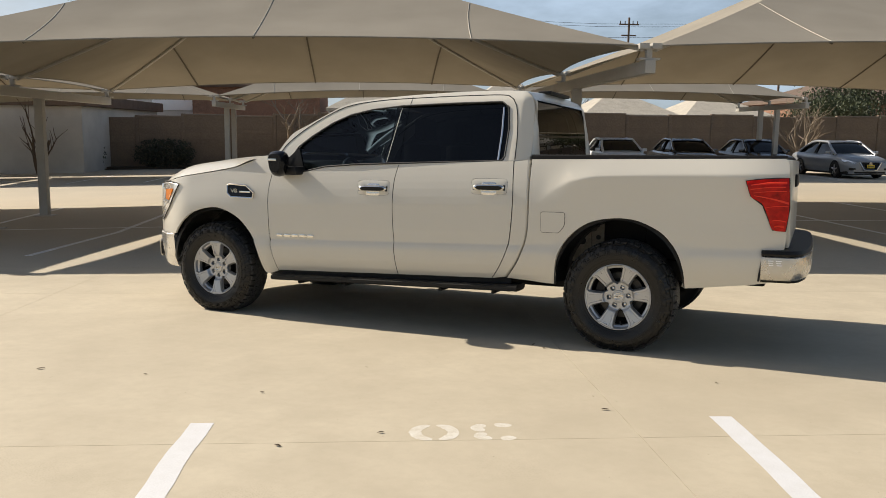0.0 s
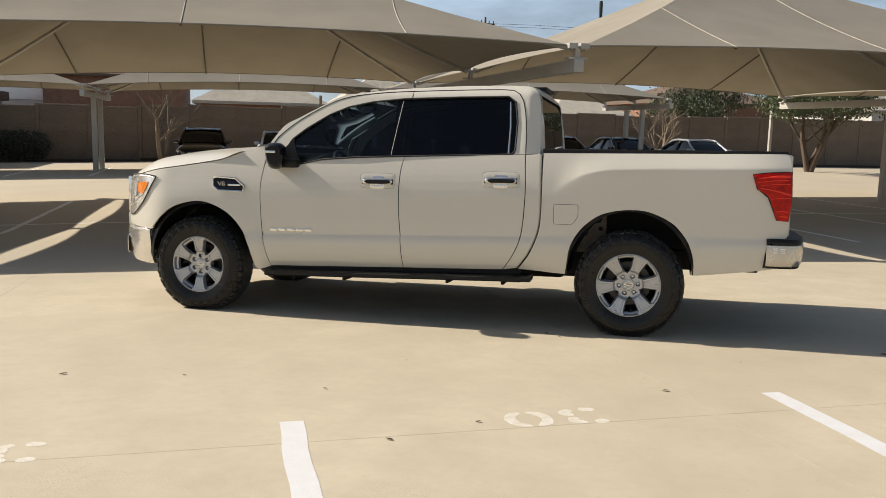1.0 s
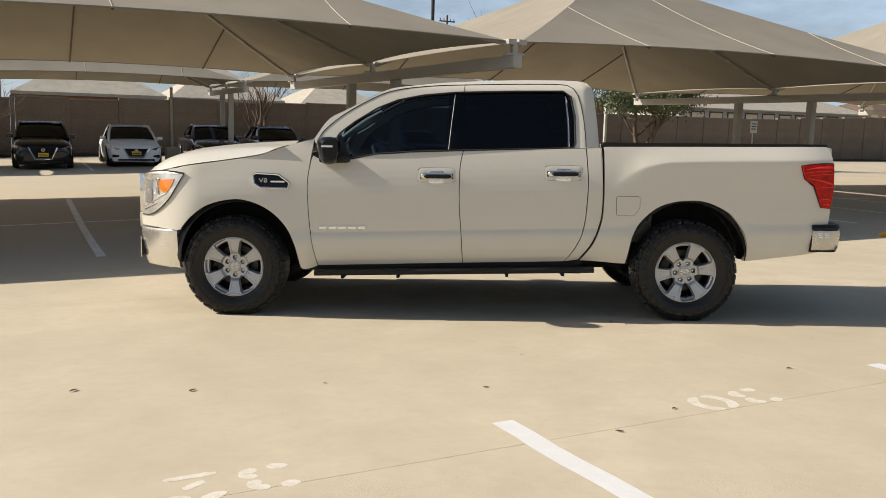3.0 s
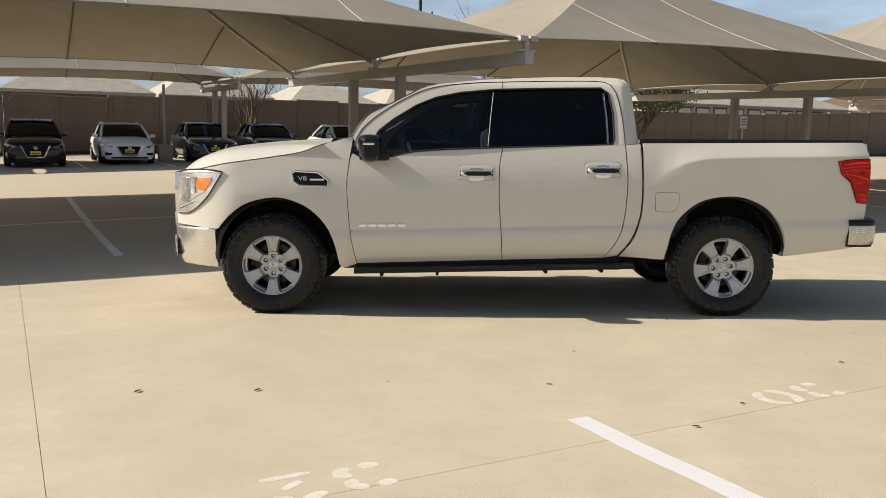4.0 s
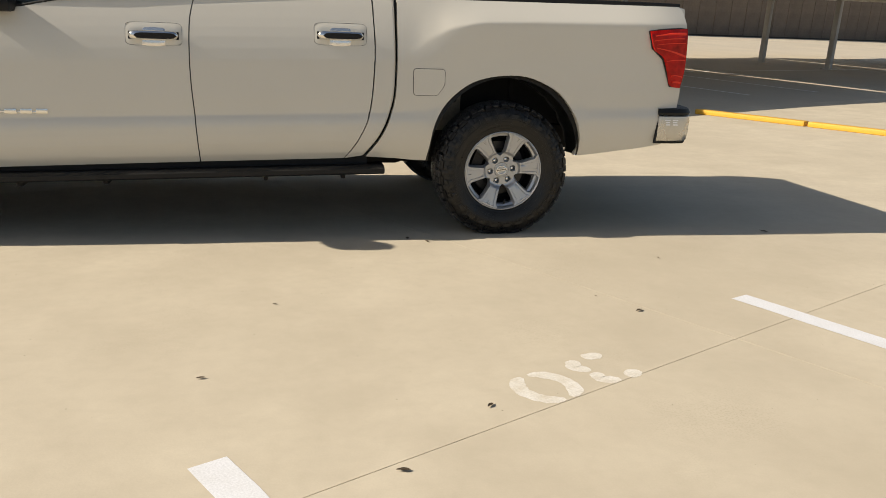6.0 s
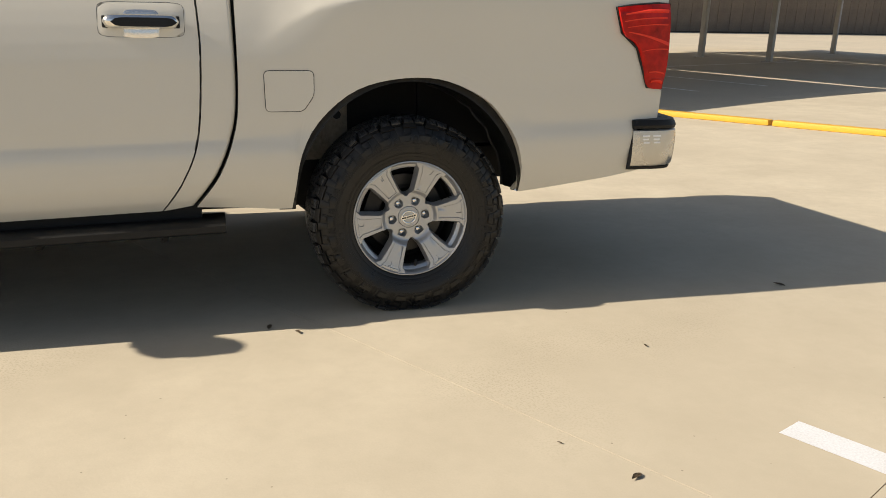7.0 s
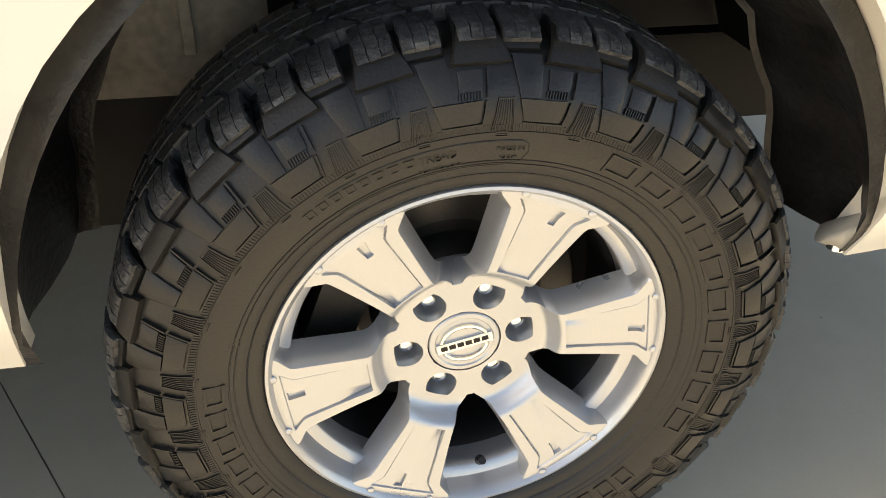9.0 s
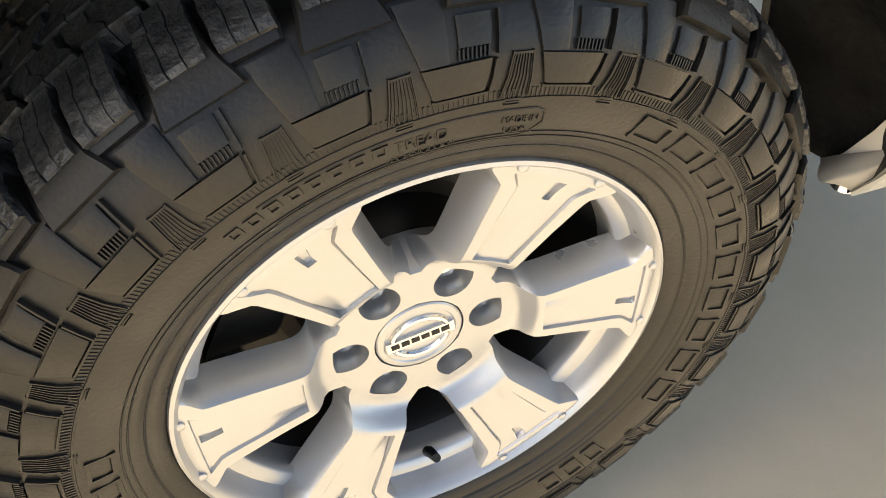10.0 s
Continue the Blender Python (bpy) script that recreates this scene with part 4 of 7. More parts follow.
# nose
b = bmesh.new()
box(b, (-0.865, 0.42, 0.70), (-0.68, 1.56, 1.09), 0.03)
part("grille", b, GLOSS_BLACK, truck, "black grille")
b = bmesh.new()
for z in (0.78, 0.88, 0.98):
    box(b, (-0.88, 0.45, z - 0.012), (-0.845, 1.53, z + 0.012), 0.005)
part("grille_bars", b, CHROME, truck, "chrome grille bars")
for y0 in (0.37, 1.55):
    b = bmesh.new()
    box(b, (-0.862, y0, 0.72), (-0.72, y0 + 0.06, 1.105), 0.02)
    part("grille_surround", b, CHROME, truck, "chrome grille surround")
for flip in (0, 1):
    ld = bmesh.new()
    b_, t_ = [(-0.80, 0.775), (-0.665, 0.790), (-0.513, 0.900), (-0.42, 1.03), (-0.372, 1.105)], [(-0.80, 1.105), (-0.69, 1.125), (-0.56, 1.130), (-0.46, 1.126), (-0.368, 1.114)]
    rows = coons(b_, t_, [(-0.80, 0.775), (-0.80, 1.105)], [(-0.372, 1.105), (-0.368, 1.114)], 20, 12, ix=True)
    sheet(ld, [[(x, (flank(x, z) - 0.008) if not flip else 1.98 - flank(x, z) + 0.008, z) for x, z in row] for row in rows])
    rim_edges(ld, 0.03 if not flip else -0.03)
    hl = part("headlamp", ld, LAMP_INNER, truck, "clear headlamp")
    b = bmesh.new()
    rows = coons([(-0.590, 0.975), (-0.520, 0.962)], [(-0.592, 1.060), (-0.455, 1.068)], [(-0.590, 0.975), (-0.600, 1.02), (-0.592, 1.060)], [(-0.520, 0.962), (-0.475, 1.02), (-0.455, 1.068)], 6, 6)
    sheet(b, [[(x, (flank(x, z) - 0.014) if not flip else 1.98 - flank(x, z) + 0.014, z) for x, z in row] for row in rows])
    rim_edges(b, 0.008 if not flip else -0.008)
    part("side_marker", b, LAMP_AMBER, hl, "amber side marker")
    b = bmesh.new()
    pts = [(x, (flank(x, z) - 0.012) if not flip else 1.98 - flank(x, z) + 0.012, z) for x, z in [along(t_, k / 10, True) for k in range(11)]]
    tube(b, pts, 0.0055, 6)
    part("lamp_brow", b, SEAL, hl, "dark edge of the lamp")
    b = bmesh.new()
    pts = [(x, (flank(x, z) - 0.010) if not flip else 1.98 - flank(x, z) + 0.010, z) for x, z in [along(b_, k / 14, True) for k in range(15)]]
    tube(b, pts, 0.0045, 6)
    part("lamp_edge", b, SEAL, hl, "dark edge of the lamp")
    b = bmesh.new()                                         # bright strip below the brow
    rows = []
    for k in range(15):
        x, z = along(t_, 0.04 + 0.93 * k / 14, True)
        w = 0.036 * (1 - 0.75 * k / 14)
        rows.append([(x, (flank(x, z - d) - o_) if not flip else 1.98 - flank(x, z - d) + o_, z - d) for d, o_ in ((0.006, 0.010), (0.012, 0.014), (w, 0.0135), (w + 0.004, 0.009))])
    sheet(b, rows)
    part("lamp_strip", b, CHROME_SATIN, hl, "bright strip along the top of the lamp")
    for k, (xa, za, xb, zb) in enumerate(((-0.77, 0.845, -0.60, 0.915), (-0.77, 0.815, -0.625, 0.870), (-0.595, 0.925, -0.52, 0.955), (-0.662, 0.90, -0.665, 1.07))):
        b = bmesh.new()
        tube(b, [(xa + (xb - xa) * f, (flank(xa + (xb - xa) * f, za + (zb - za) * f) - 0.0085) if not flip else 1.98 - flank(xa + (xb - xa) * f, za + (zb - za) * f) + 0.0085, za + (zb - za) * f) for f in np.linspace(0, 1, 7)], 0.0042, 6)
        part("lamp_fin", b, CHROME if k % 2 else STEEL_GREY, hl)
    for q0, q1, r0, r1 in ((-0.655, -0.608, 0.945, 1.070), (-0.765, -0.675, 0.870, 1.065)):
        b = bmesh.new()                                     # dished bowl behind the lens
        rows = []
        for j in range(9):
            rows.append([])
            for i in range(9):
                u, v = 2 * i / 8 - 1, 2 * j / 8 - 1
                x, z = (q0 + q1) / 2 + (q1 - q0) / 2 * u * (1 - 0.10 * v * v), (r0 + r1) / 2 + (r1 - r0) / 2 * v * (1 - 0.06 * u * u)
                dish = -0.0105 - 0.004 * (u ** 4 + v ** 4) + 0.003 * (1 - u * u) * (1 - v * v)
                rows[-1].append((x, (flank(x, z) + dish) if not flip else 1.98 - flank(x, z) - dish, z))
        sheet(b, rows)
        rim_edges(b, 0.008 if not flip else -0.008)
        rf = part("reflector_bowl", b, CHROME_SATIN, hl, "bright reflector bowl")
        b = bmesh.new()
        xm = q1 + 0.010
        tube(b, [(xm + 0.004 * math.sin(k), (flank(xm, z) - 0.011) if not flip else 1.98 - flank(xm, z) + 0.011, z) for k, z in enumerate(np.linspace(r0, r1, 7))], 0.0032, 6)
        part("reflector_edge", b, STEEL_GREY, rf)
path = [(-0.432, flank(-0.432, 0.55) + 0.03, 0)] + [(x, flank(x, 0.60) + 0.0, 0) for x in (-0.52, -0.60, -0.68, -0.74, -0.79)] + [(-0.86, 0.42, 0), (-0.92, 0.62, 0), (-0.945, 0.99, 0)]
path = path + [(x, 1.98 - y, 0) for x, y, _ in path[-2::-1]]
b = bmesh.new()
sweep(b, path[::-1], [(-0.05, 0.672), (0.0, 0.672), (0.016, 0.660), (0.018, 0.635), (0.006, 0.52), (-0.012, 0.41), (-0.03, 0.372), (-0.06, 0.362)], closed=True)
part("front_bumper", b, CHROME_SATIN, truck, "chrome front bumper")
for flip in (0, 1):
    g = (lambda y: y) if not flip else (lambda y: 1.98 - y)
    p0, p1 = Vector((-0.800, 0.235)), Vector((-0.866, 0.405))   # along the bumper's corner
    nrm = Vector((p1.y - p0.y, -(p1.x - p0.x))).normalized() * -1
    for nm, mt, inset, off, lo_z, hi_z in (("fog_recess", BLACK_PLASTIC, 0.0, 0.014, 0.425, 0.585), ("fog_lamp", LAMP_CLEAR, 0.22, 0.022, 0.455, 0.535)):
        b = bmesh.new()
        a0, a1 = p0.lerp(p1, inset), p0.lerp(p1, 1 - inset)
        ring = [(a0, lo_z + 0.02), (a0.lerp(a1, 0.2), lo_z), (a0.lerp(a1, 0.8), lo_z), (a1, lo_z + 0.02), (a1, hi_z - 0.02), (a0.lerp(a1, 0.8), hi_z), (a0.lerp(a1, 0.2), hi_z), (a0, hi_z - 0.02)]
        front = [b.verts.new((p.x + nrm.x * off, g(p.y + nrm.y * off), z)) for p, z in ring]
        rear = [b.verts.new((p.x - nrm.x * 0.04, g(p.y - nrm.y * 0.04), z)) for p, z in ring]
        b.faces.new(front)
        wall_between(b, front, rear)
        if nm == "fog_recess":
            fr = part(nm, b, mt, truck, "fog lamp recess in the bumper corner")
            b = bmesh.new()
            tube(b, [v for v in [(p.x + nrm.x * (off + 0.002), g(p.y + nrm.y * (off + 0.002)), z) for p, z in ring + ring[:1]]], 0.005, 6, caps=False)
            part("fog_bezel", b, CHROME, fr, "chrome bezel")
        else:
            part(nm, b, mt, fr, "small clear fog lamp")
b = bmesh.new()
box(b, (-0.82, 0.42, 0.345), (-0.55, 1.56, 0.41), 0.03)
part("air_dam", b, BLACK_PLASTIC, truck)

for flip in (0, 1):                                        # corner between wing and grille
    y0_, y1_ = (0.285, 0.385) if not flip else (1.595, 1.695)
    b = bmesh.new()
    box(b, (-0.842, y0_, 0.665), (-0.70, y1_, 0.785), 0.012)
    part("corner_panel", b, PAINT, truck)
    b = bmesh.new()
    box(b, (-0.838, y0_, 0.787), (-0.71, y1_, 1.105), 0.012)
    part("lamp_bezel", b, CHROME, truck, "chrome bezel beside the headlamp")

# tail
for flip in (0, 1):
    b = bmesh.new()
    bo = [(4.448, 1.098), (4.488, 1.066), (4.522, 0.985), (4.552, 0.908), (4.628, 0.898)]
    to = [(4.380, 1.222), (4.45, 1.230), (4.52, 1.236), (4.58, 1.240), (4.636, 1.242)]
    le = [(4.448, 1.098), (4.412, 1.125), (4.380, 1.222)]
    ri = [(4.628, 0.898), (4.645, 1.05), (4.636, 1.242)]
    rows = coons(bo, to, le, ri, 16, 14, ix=True)
    sheet(b, [[(x, (flank(x, z) - 0.012 - 0.012 * smoothstep(0, 0.25, j / 14) * smoothstep(1, 0.8, j / 14)) if not flip else 1.98 - flank(x, z) + 0.014, z) for x, z in row] for j, row in enumerate(rows)])
    rim_edges(b, 0.05 if not flip else -0.05)
    tl = part("tail_lamp", b, LAMP_RED, truck, "red tail lamp")
    for (xa, za), (xb, zb), wa, wb in (((4.412, 1.196), (4.626, 1.212), 0.006, 0.010), ((4.408, 1.168), (4.620, 1.186), 0.004, 0.006), ((4.425, 1.145), (4.628, 1.158), 0.003, 0.005),
                                       ((4.430, 1.128), (4.640, 1.082), 0.004, 0.015), ((4.505, 1.052), (4.640, 1.060), 0.003, 0.006), ((4.545, 0.968), (4.628, 0.962), 0.005, 0.007), ((4.560, 0.930), (4.622, 0.928), 0.006, 0.010)):
        b = bmesh.new()                                     # bright streaks of the lens, thin at one end
        rows = []
        for k in range(13):
            f = k / 12
            x, z, w = xa + (xb - xa) * f, za + (zb - za) * f + 0.005 * math.sin(math.pi * f), wa + (wb - wa) * f
            y = flank(x, z) - 0.0225
            rows.append([(x, (y - d) if not flip else 1.98 - y + d, z + w * q) for q, d in ((-1, -0.004), (-0.5, 0.0022), (0.3, 0.0030), (1, -0.004))])
        sheet(b, rows)
        part("lamp_rib", b, LAMP_BRIGHT, tl, "brighter red streak of the lens")
    loop = bo + ri[1:-1] + to[::-1] + le[::-1][1:-1]
    b = bmesh.new()
    pts = [(x, (flank(x, z) - 0.004) if not flip else 1.98 - flank(x, z) + 0.004, z) for x, z in loop]
    tube(b, pts + [pts[0]], 0.007, 5, caps=False)
    part("lamp_gasket", b, SEAL, tl)
b = bmesh.new()
box(b, (4.585, 0.075, 0.78), (4.655, 1.905, 1.362), 0.02)
tg = part("tailgate", b, PAINT, truck)
b = bmesh.new()
box(b, (4.65, 0.72, 1.17), (4.672, 1.26, 1.26), 0.008)
part("tailgate_handle", b, BLACK_PLASTIC, tg)
path = [(4.492, -0.030, 0), (4.60, -0.034, 0), (4.662, -0.026, 0), (4.702, 0.003, 0), (4.735, 0.07, 0), (4.77, 0.25, 0), (4.785, 0.6, 0), (4.785, 0.99, 0)]
path = path + [(x, 1.98 - y, 0) for x, y, _ in path[-2::-1]]
b = bmesh.new()
sweep(b, path, [(-0.05, 0.735), (0.0, 0.735), (0.010, 0.727), (0.012, 0.70), (0.009, 0.63), (0.002, 0.588), (-0.008, 0.576), (-0.05, 0.573)], closed=True)
rb = part("rear_bumper", b, CHROME_DULL, truck, "chrome rear bumper")
b = bmesh.new()
sweep(b, path, [(-0.14, 0.737), (0.006, 0.737), (0.011, 0.750), (0.0, 0.772), (-0.14, 0.784)], closed=True)
part("bumper_pad", b, BLACK_PLASTIC, rb, "black step pad on the bumper")
b = bmesh.new()
sweep(b, path, [(-0.06, 0.560), (-0.012, 0.562), (-0.006, 0.574), (-0.06, 0.5735)], closed=True)
part("bumper_lip", b, BLACK_PLASTIC, rb)
b = bmesh.new()                                             # dark gap ahead of the bumper end
sheet(b, [[(4.474 + 0.028 * t - w, flank(4.48, 0.66) - 0.006 - d, 0.566 + 0.205 * t) for w, d in ((0.002, -0.006), (0.0, 0.001), (-0.012, 0.001))] for t in (0, 0.25, 0.5, 0.75, 1)])
part("bumper_gap", b, SEAL, rb)
for x0_, w_, rows_ in ((4.534, 0.034, 3), (4.582, 0.036, 3)):    # worn lettering
    for k in range(rows_):
        b = bmesh.new()
        z_ = 0.706 - 0.014 * k
        box(b, (x0_ + 0.003 * k, -0.0462, z_ - 0.0035), (x0_ + w_ - 0.004 * (k % 2), -0.0440, z_ + 0.0035), 0.001)
        part("lettering_bar", b, PAINT_WHITE, rb, "pale worn lettering")

# bed
for y0, y1 in ((0.036, 0.115), (1.865, 1.944)):
    b = bmesh.new()
    far_ = y0 > 1
    rows = []
    for x in np.linspace(2.885, 4.618, 18):
        ya = flank(x, 1.362) + 0.008
        ring = [(ya, 1.350), (ya, 1.380), (ya + 0.006, 1.387), (ya + 0.07, 1.388), (ya + 0.076, 1.382), (ya + 0.076, 1.350), (ya, 1.350)]
        rows.append([(x, y if not far_ else 1.98 - y, z) for y, z in ring])
    sheet(b, rows)
    bmesh.ops.remove_doubles(b, verts=b.verts, dist=0.0004)
    bmesh.ops.holes_fill(b, edges=[e for e in b.edges if len(e.link_faces) == 1], sides=12)
    part("bed_rail", b, BLACK_PLASTIC, truck, "black bed rail cap")
for lo, hi in (((2.92, 0.44, 0.80), (4.585, 1.54, 0.83)), ((2.92, 0.10, 0.975), (4.585, 0.17, 1.352)), ((2.92, 1.81, 0.975), (4.585, 1.88, 1.352)),
               ((2.92, 0.17, 0.975), (4.585, 0.44, 0.995)), ((2.92, 1.54, 0.975), (4.585, 1.81, 0.995)), ((2.92, 0.425, 0.83), (4.585, 0.44, 0.975)), ((2.92, 1.54, 0.83), (4.585, 1.555, 0.975)), ((2.885, 0.10, 0.80), (2.925, 1.88, 1.345))):
    b = bmesh.new()
    box(b, lo, hi, 0.01)
    part("bed_liner", b, BLACK_PLASTIC, truck)

b = bmesh.new()                                             # black blocks added behind the gap between cab and bed to darken it
box(b, (2.80, 0.045, 0.62), (2.93, 0.10, 1.33), 0.005)
box(b, (2.72, 0.05, 0.47), (2.90, 0.10, 0.66), 0.005)
part("gap_filler", b, SEAL, truck)
for pts in ([(4.002, 0.592), (4.006, 0.535), (4.008, 0.480), (4.10, 0.493)],):                                        # painted flanges inside the arch
    b = bmesh.new()
    s = 1 if pts[0][0] > 3.5 else -1
    rows = []
    for t in np.linspace(0, 1, 9):
        rows.append([])
        for k in range(15):
            x, z = along(pts, k / 14)
            q = smoothstep(0.15, 0.52, k / 14)
            lobe = 0.020 * math.sin(math.pi * min(1, t * 1.05)) * math.exp(-((k / 14 - 0.5) / 0.16) ** 2)
            rows[-1].append((x - s * lobe, flank(x, z) + 0.004 + 0.050 * t * (0.20 + 0.80 * q), z + 0.002 + 0.004 * t + 0.003 * math.sin(9 * t)))
    sheet(b, rows)
    bmesh.ops.solidify(b, geom=b.faces[:], thickness=0.004)
    fl = part("arch_flange", b, PAINT, truck, "chipped painted flange inside the wheel arch")
    b = bmesh.new()
    x, z = pts[1]
    tube(b, [(x - s * 0.002, 0.03, pts[2][1] + 0.004), (x - s * 0.002, 0.03, pts[2][1] + 0.024)], [0.013, 0.008], 10)
    part("flange_bolt", b, CHROME, fl)

# fuel flap
FLAP = []
corner = [(2.990, 0.828), (2.987, 0.974), (3.166, 0.974), (3.166, 0.886), (3.125, 0.828)]
for k in range(5):                                         # rounded corners
    p, q, r = Vector(corner[k - 1]), Vector(corner[k]), Vector(corner[(k + 1) % 5])
    a, c = q + (p - q).normalized() * 0.018, q + (r - q).normalized() * 0.018
    FLAP += [tuple(a * (1 - t) ** 2 + q * 2 * t * (1 - t) + c * t * t) for t in (0, 0.25, 0.5, 0.75, 1)]
b = bmesh.new()
vs = [b.verts.new((x, flank(x, z) - 0.0035, z)) for x, z in FLAP]
b.faces.new(vs)
rim_edges(b, 0.01)
part("fuel_flap", b, PAINT, truck)
b = bmesh.new()
tube(b, [(x, flank(x, z) - 0.001, z) for x, z in FLAP + FLAP[:1]], 0.0026, 5, caps=False)
part("flap_gap", b, SEAL, truck)

# handles
for x0, z0 in ((1.600, 1.114), (2.578, 1.142)):
    for flip in (0, 1):
        g = (lambda y: y) if not flip else (lambda y: 1.98 - y)
        yb = flank(x0, z0)

        def pad(b, cx_, cz_, wx, wz, out, power=6, n=14, m=8, dish=0.0):
            """A rounded plate that follows the door, with a raised or dished middle."""
            rows = []
            for j in range(m + 1):
                row = []
                for i in range(n + 1):
                    u, v = 2 * i / n - 1, 2 * j / m - 1
                    x, z = cx_ + wx * u * (1 - 0.06 * abs(v) ** power), cz_ + wz * v * (1 - 0.10 * abs(u) ** power)
                    e = (1 - abs(u) ** power) * (1 - abs(v) ** power)
                    row.append((x, g(flank(x, z) - out * min(1.0, 4 * e) + dish * e), z))
                rows.append(row)
            sheet(b, rows)
            rim_edges(b, 0.006 if not flip else -0.006)
        b = bmesh.new()
        pad(b, x0, z0 + 0.006, 0.141, 0.057, 0.0026)
        h = part("handle_plate", b, PAINT, truck)
        b = bmesh.new()
        ring = [(x0 + 0.143 * math.copysign(abs(math.cos(a)) ** 0.28, math.cos(a)), z0 + 0.006 + 0.059 * math.copysign(abs(math.sin(a)) ** 0.28, math.sin(a))) for a in np.linspace(0, 2 * math.pi, 49)]
        tube(b, [(x, g(flank(x, z) + 0.0003), z) for x, z in ring], 0.0008, 5, caps=False)
        part("plate_gap", b, SEAL, h)
        b = bmesh.new()
        pad(b, x0, z0 - 0.004, 0.066, 0.052, 0.0042, power=2.4, dish=0.0)
        part("handle_cup", b, CHROME_SATIN, h, "dished metal cup behind the handle")
        b = bmesh.new()
        box(b, (x0 - 0.128, *sorted((g(yb - 0.010), g(yb - 0.001)))[:1], z0 - 0.022), (x0 + 0.128, sorted((g(yb - 0.010), g(yb - 0.001)))[1], z0 + 0.019), 0.004)
        part("handle_recess", b, SEAL, h)
        b = bmesh.new()
        rows = []
        for i in range(25):
            s = -1 + i / 12
            hh = 0.0225 * (1 - abs(s) ** 9) ** 0.5 + 0.003
            out = 0.014 + 0.026 * (1 - abs(s) ** 5) ** 0.5
            rows.append([(x0 + 0.126 * s, g(yb - 0.004 - out * max(0.0, math.cos(a)) ** 0.6), z0 + hh * math.sin(a)) for a in np.linspace(radians(-90), radians(90), 11)])
        sheet(b, rows)
        part("door_handle", b, CHROME, h, "chrome door handle")
        # black strip imitating the dark horizon mirrored in the chrome grip
        b = bmesh.new()
        rows = []
        for i in range(15):
            s = -1 + i / 7
            hw = 0.0145 * (1 - abs(s) ** 6) ** 0.5 + 0.0008
            x = x0 + 0.012 + 0.108 * s
            y = yb - 0.0190 - 0.026 * (1 - abs((x - x0) / 0.131) ** 5) ** 0.5
            rows.append([(x, g(y), z0 - 0.002 + hw * k) for k in (-1, 0, 1)])
        sheet(b, rows)
        part("handle_reflection", b, GLOSS_BLACK, h, "dark band on the grip, a painted reflection")

# mirrors
for flip in (0, 1):
    g = (lambda y: y) if not flip else (lambda y: 1.98 - y)
    b = bmesh.new()
    rows = []
    for k in range(9):
        t = k / 8
        yy = -0.230 + 0.190 * t
        s = math.sin(math.pi * (0.16 + 0.70 * t)) ** 0.5
        ring = []
        for a in range(17):
            th = 2 * math.pi * a / 16
            cx, cz = math.cos(th), math.sin(th)
            px = math.copysign(abs(cx) ** 0.68, cx) * 0.078 * s
            pz = math.copysign(abs(cz) ** 0.68, cz) * 0.106 * s
            ring.append((0.810 + px * (1.08 + 0.25 * pz / 0.106) - 0.05 * t, g(yy), 1.306 + pz - 0.012 * t))
        rows.append(ring)
    vs = sheet(b, rows)
    bmesh.ops.remove_doubles(b, verts=b.verts, dist=0.0005)
    bmesh.ops.holes_fill(b, edges=[e for e in b.edges if len(e.link_faces) == 1], sides=40)
    mi = part("mirror", b, GLOSS_BLACK, truck, "black door mirror")
    b = bmesh.new()
    box(b, (0.70, g(-0.11) if not flip else g(0.06), 1.208), (0.93, g(0.06) if not flip else g(-0.11), 1.280), 0.025)
    part("mirror_foot", b, BLACK_PLASTIC, mi)
    b = bmesh.new()
    ys = sorted((g(-0.228), g(-0.200)))
    box(b, (0.744, ys[0] - 0.010, 1.324), (0.830, ys[1] - 0.004, 1.342), 0.004)
    part("turn_signal", b, LAMP_CLEAR, mi, "pale turn signal strip")
    b = bmesh.new()
    tri = [(0.655, 1.262), (0.735, 1.222), (0.93, 1.240), (0.85, 1.43), (0.71, 1.30)]
    vs = [b.verts.new((x, g(house_side(x, z) - 0.006), z)) for x, z in tri]
    b.faces.new(vs)
    rim_edges(b, 0.02 if not flip else -0.02)
    part("mirror_sail", b, BLACK_PLASTIC, mi)

# badges: plain shapes
b = bmesh.new()
bd = [(0.178, 1.112), (0.205, 1.122), (0.375, 1.112), (0.458, 1.052), (0.448, 1.008), (0.235, 1.014), (0.190, 1.045)]
vs = [b.verts.new((x, flank(x, z) - 0.010, z)) for x, z in bd]
b.faces.new(vs)
rim_edges(b, 0.012)
bg = part("wing_vent", b, GLOSS_BLACK, truck, "black wing vent with a chrome frame")
b = bmesh.new()
tube(b, [(x, flank(x, z) - 0.010, z) for x, z in bd + bd[:1]], 0.008, 6, caps=False)
part("vent_frame", b, CHROME, bg)
me = text_mesh("V8", 0.048, 0.003)
me.materials.append(CHROME_DULL)
o = new("badge_letters", me)
o.parent = bg
o.matrix_basis = Matrix.Translation((0.258, flank(0.26, 1.06) - 0.013, 1.066)) @ Matrix.Rotation(radians(90), 4, "X") @ Matrix.Scale(1.3, 4, (1, 0, 0))
b = bmesh.new()
box(b, (0.315, flank(0.36, 1.06) - 0.014, 1.052), (0.425, flank(0.36, 1.06) - 0.008, 1.066), 0.002)
part("badge_bar", b, CHROME, bg)
b = bmesh.new()
box(b, (0.690, flank(0.85, 0.70) - 0.0025, 0.703), (1.050, flank(0.85, 0.70) + 0.001, 0.709), 0.0008)
nb = part("name_badge", b, CHROME, truck, "chrome door badge as plain bars")
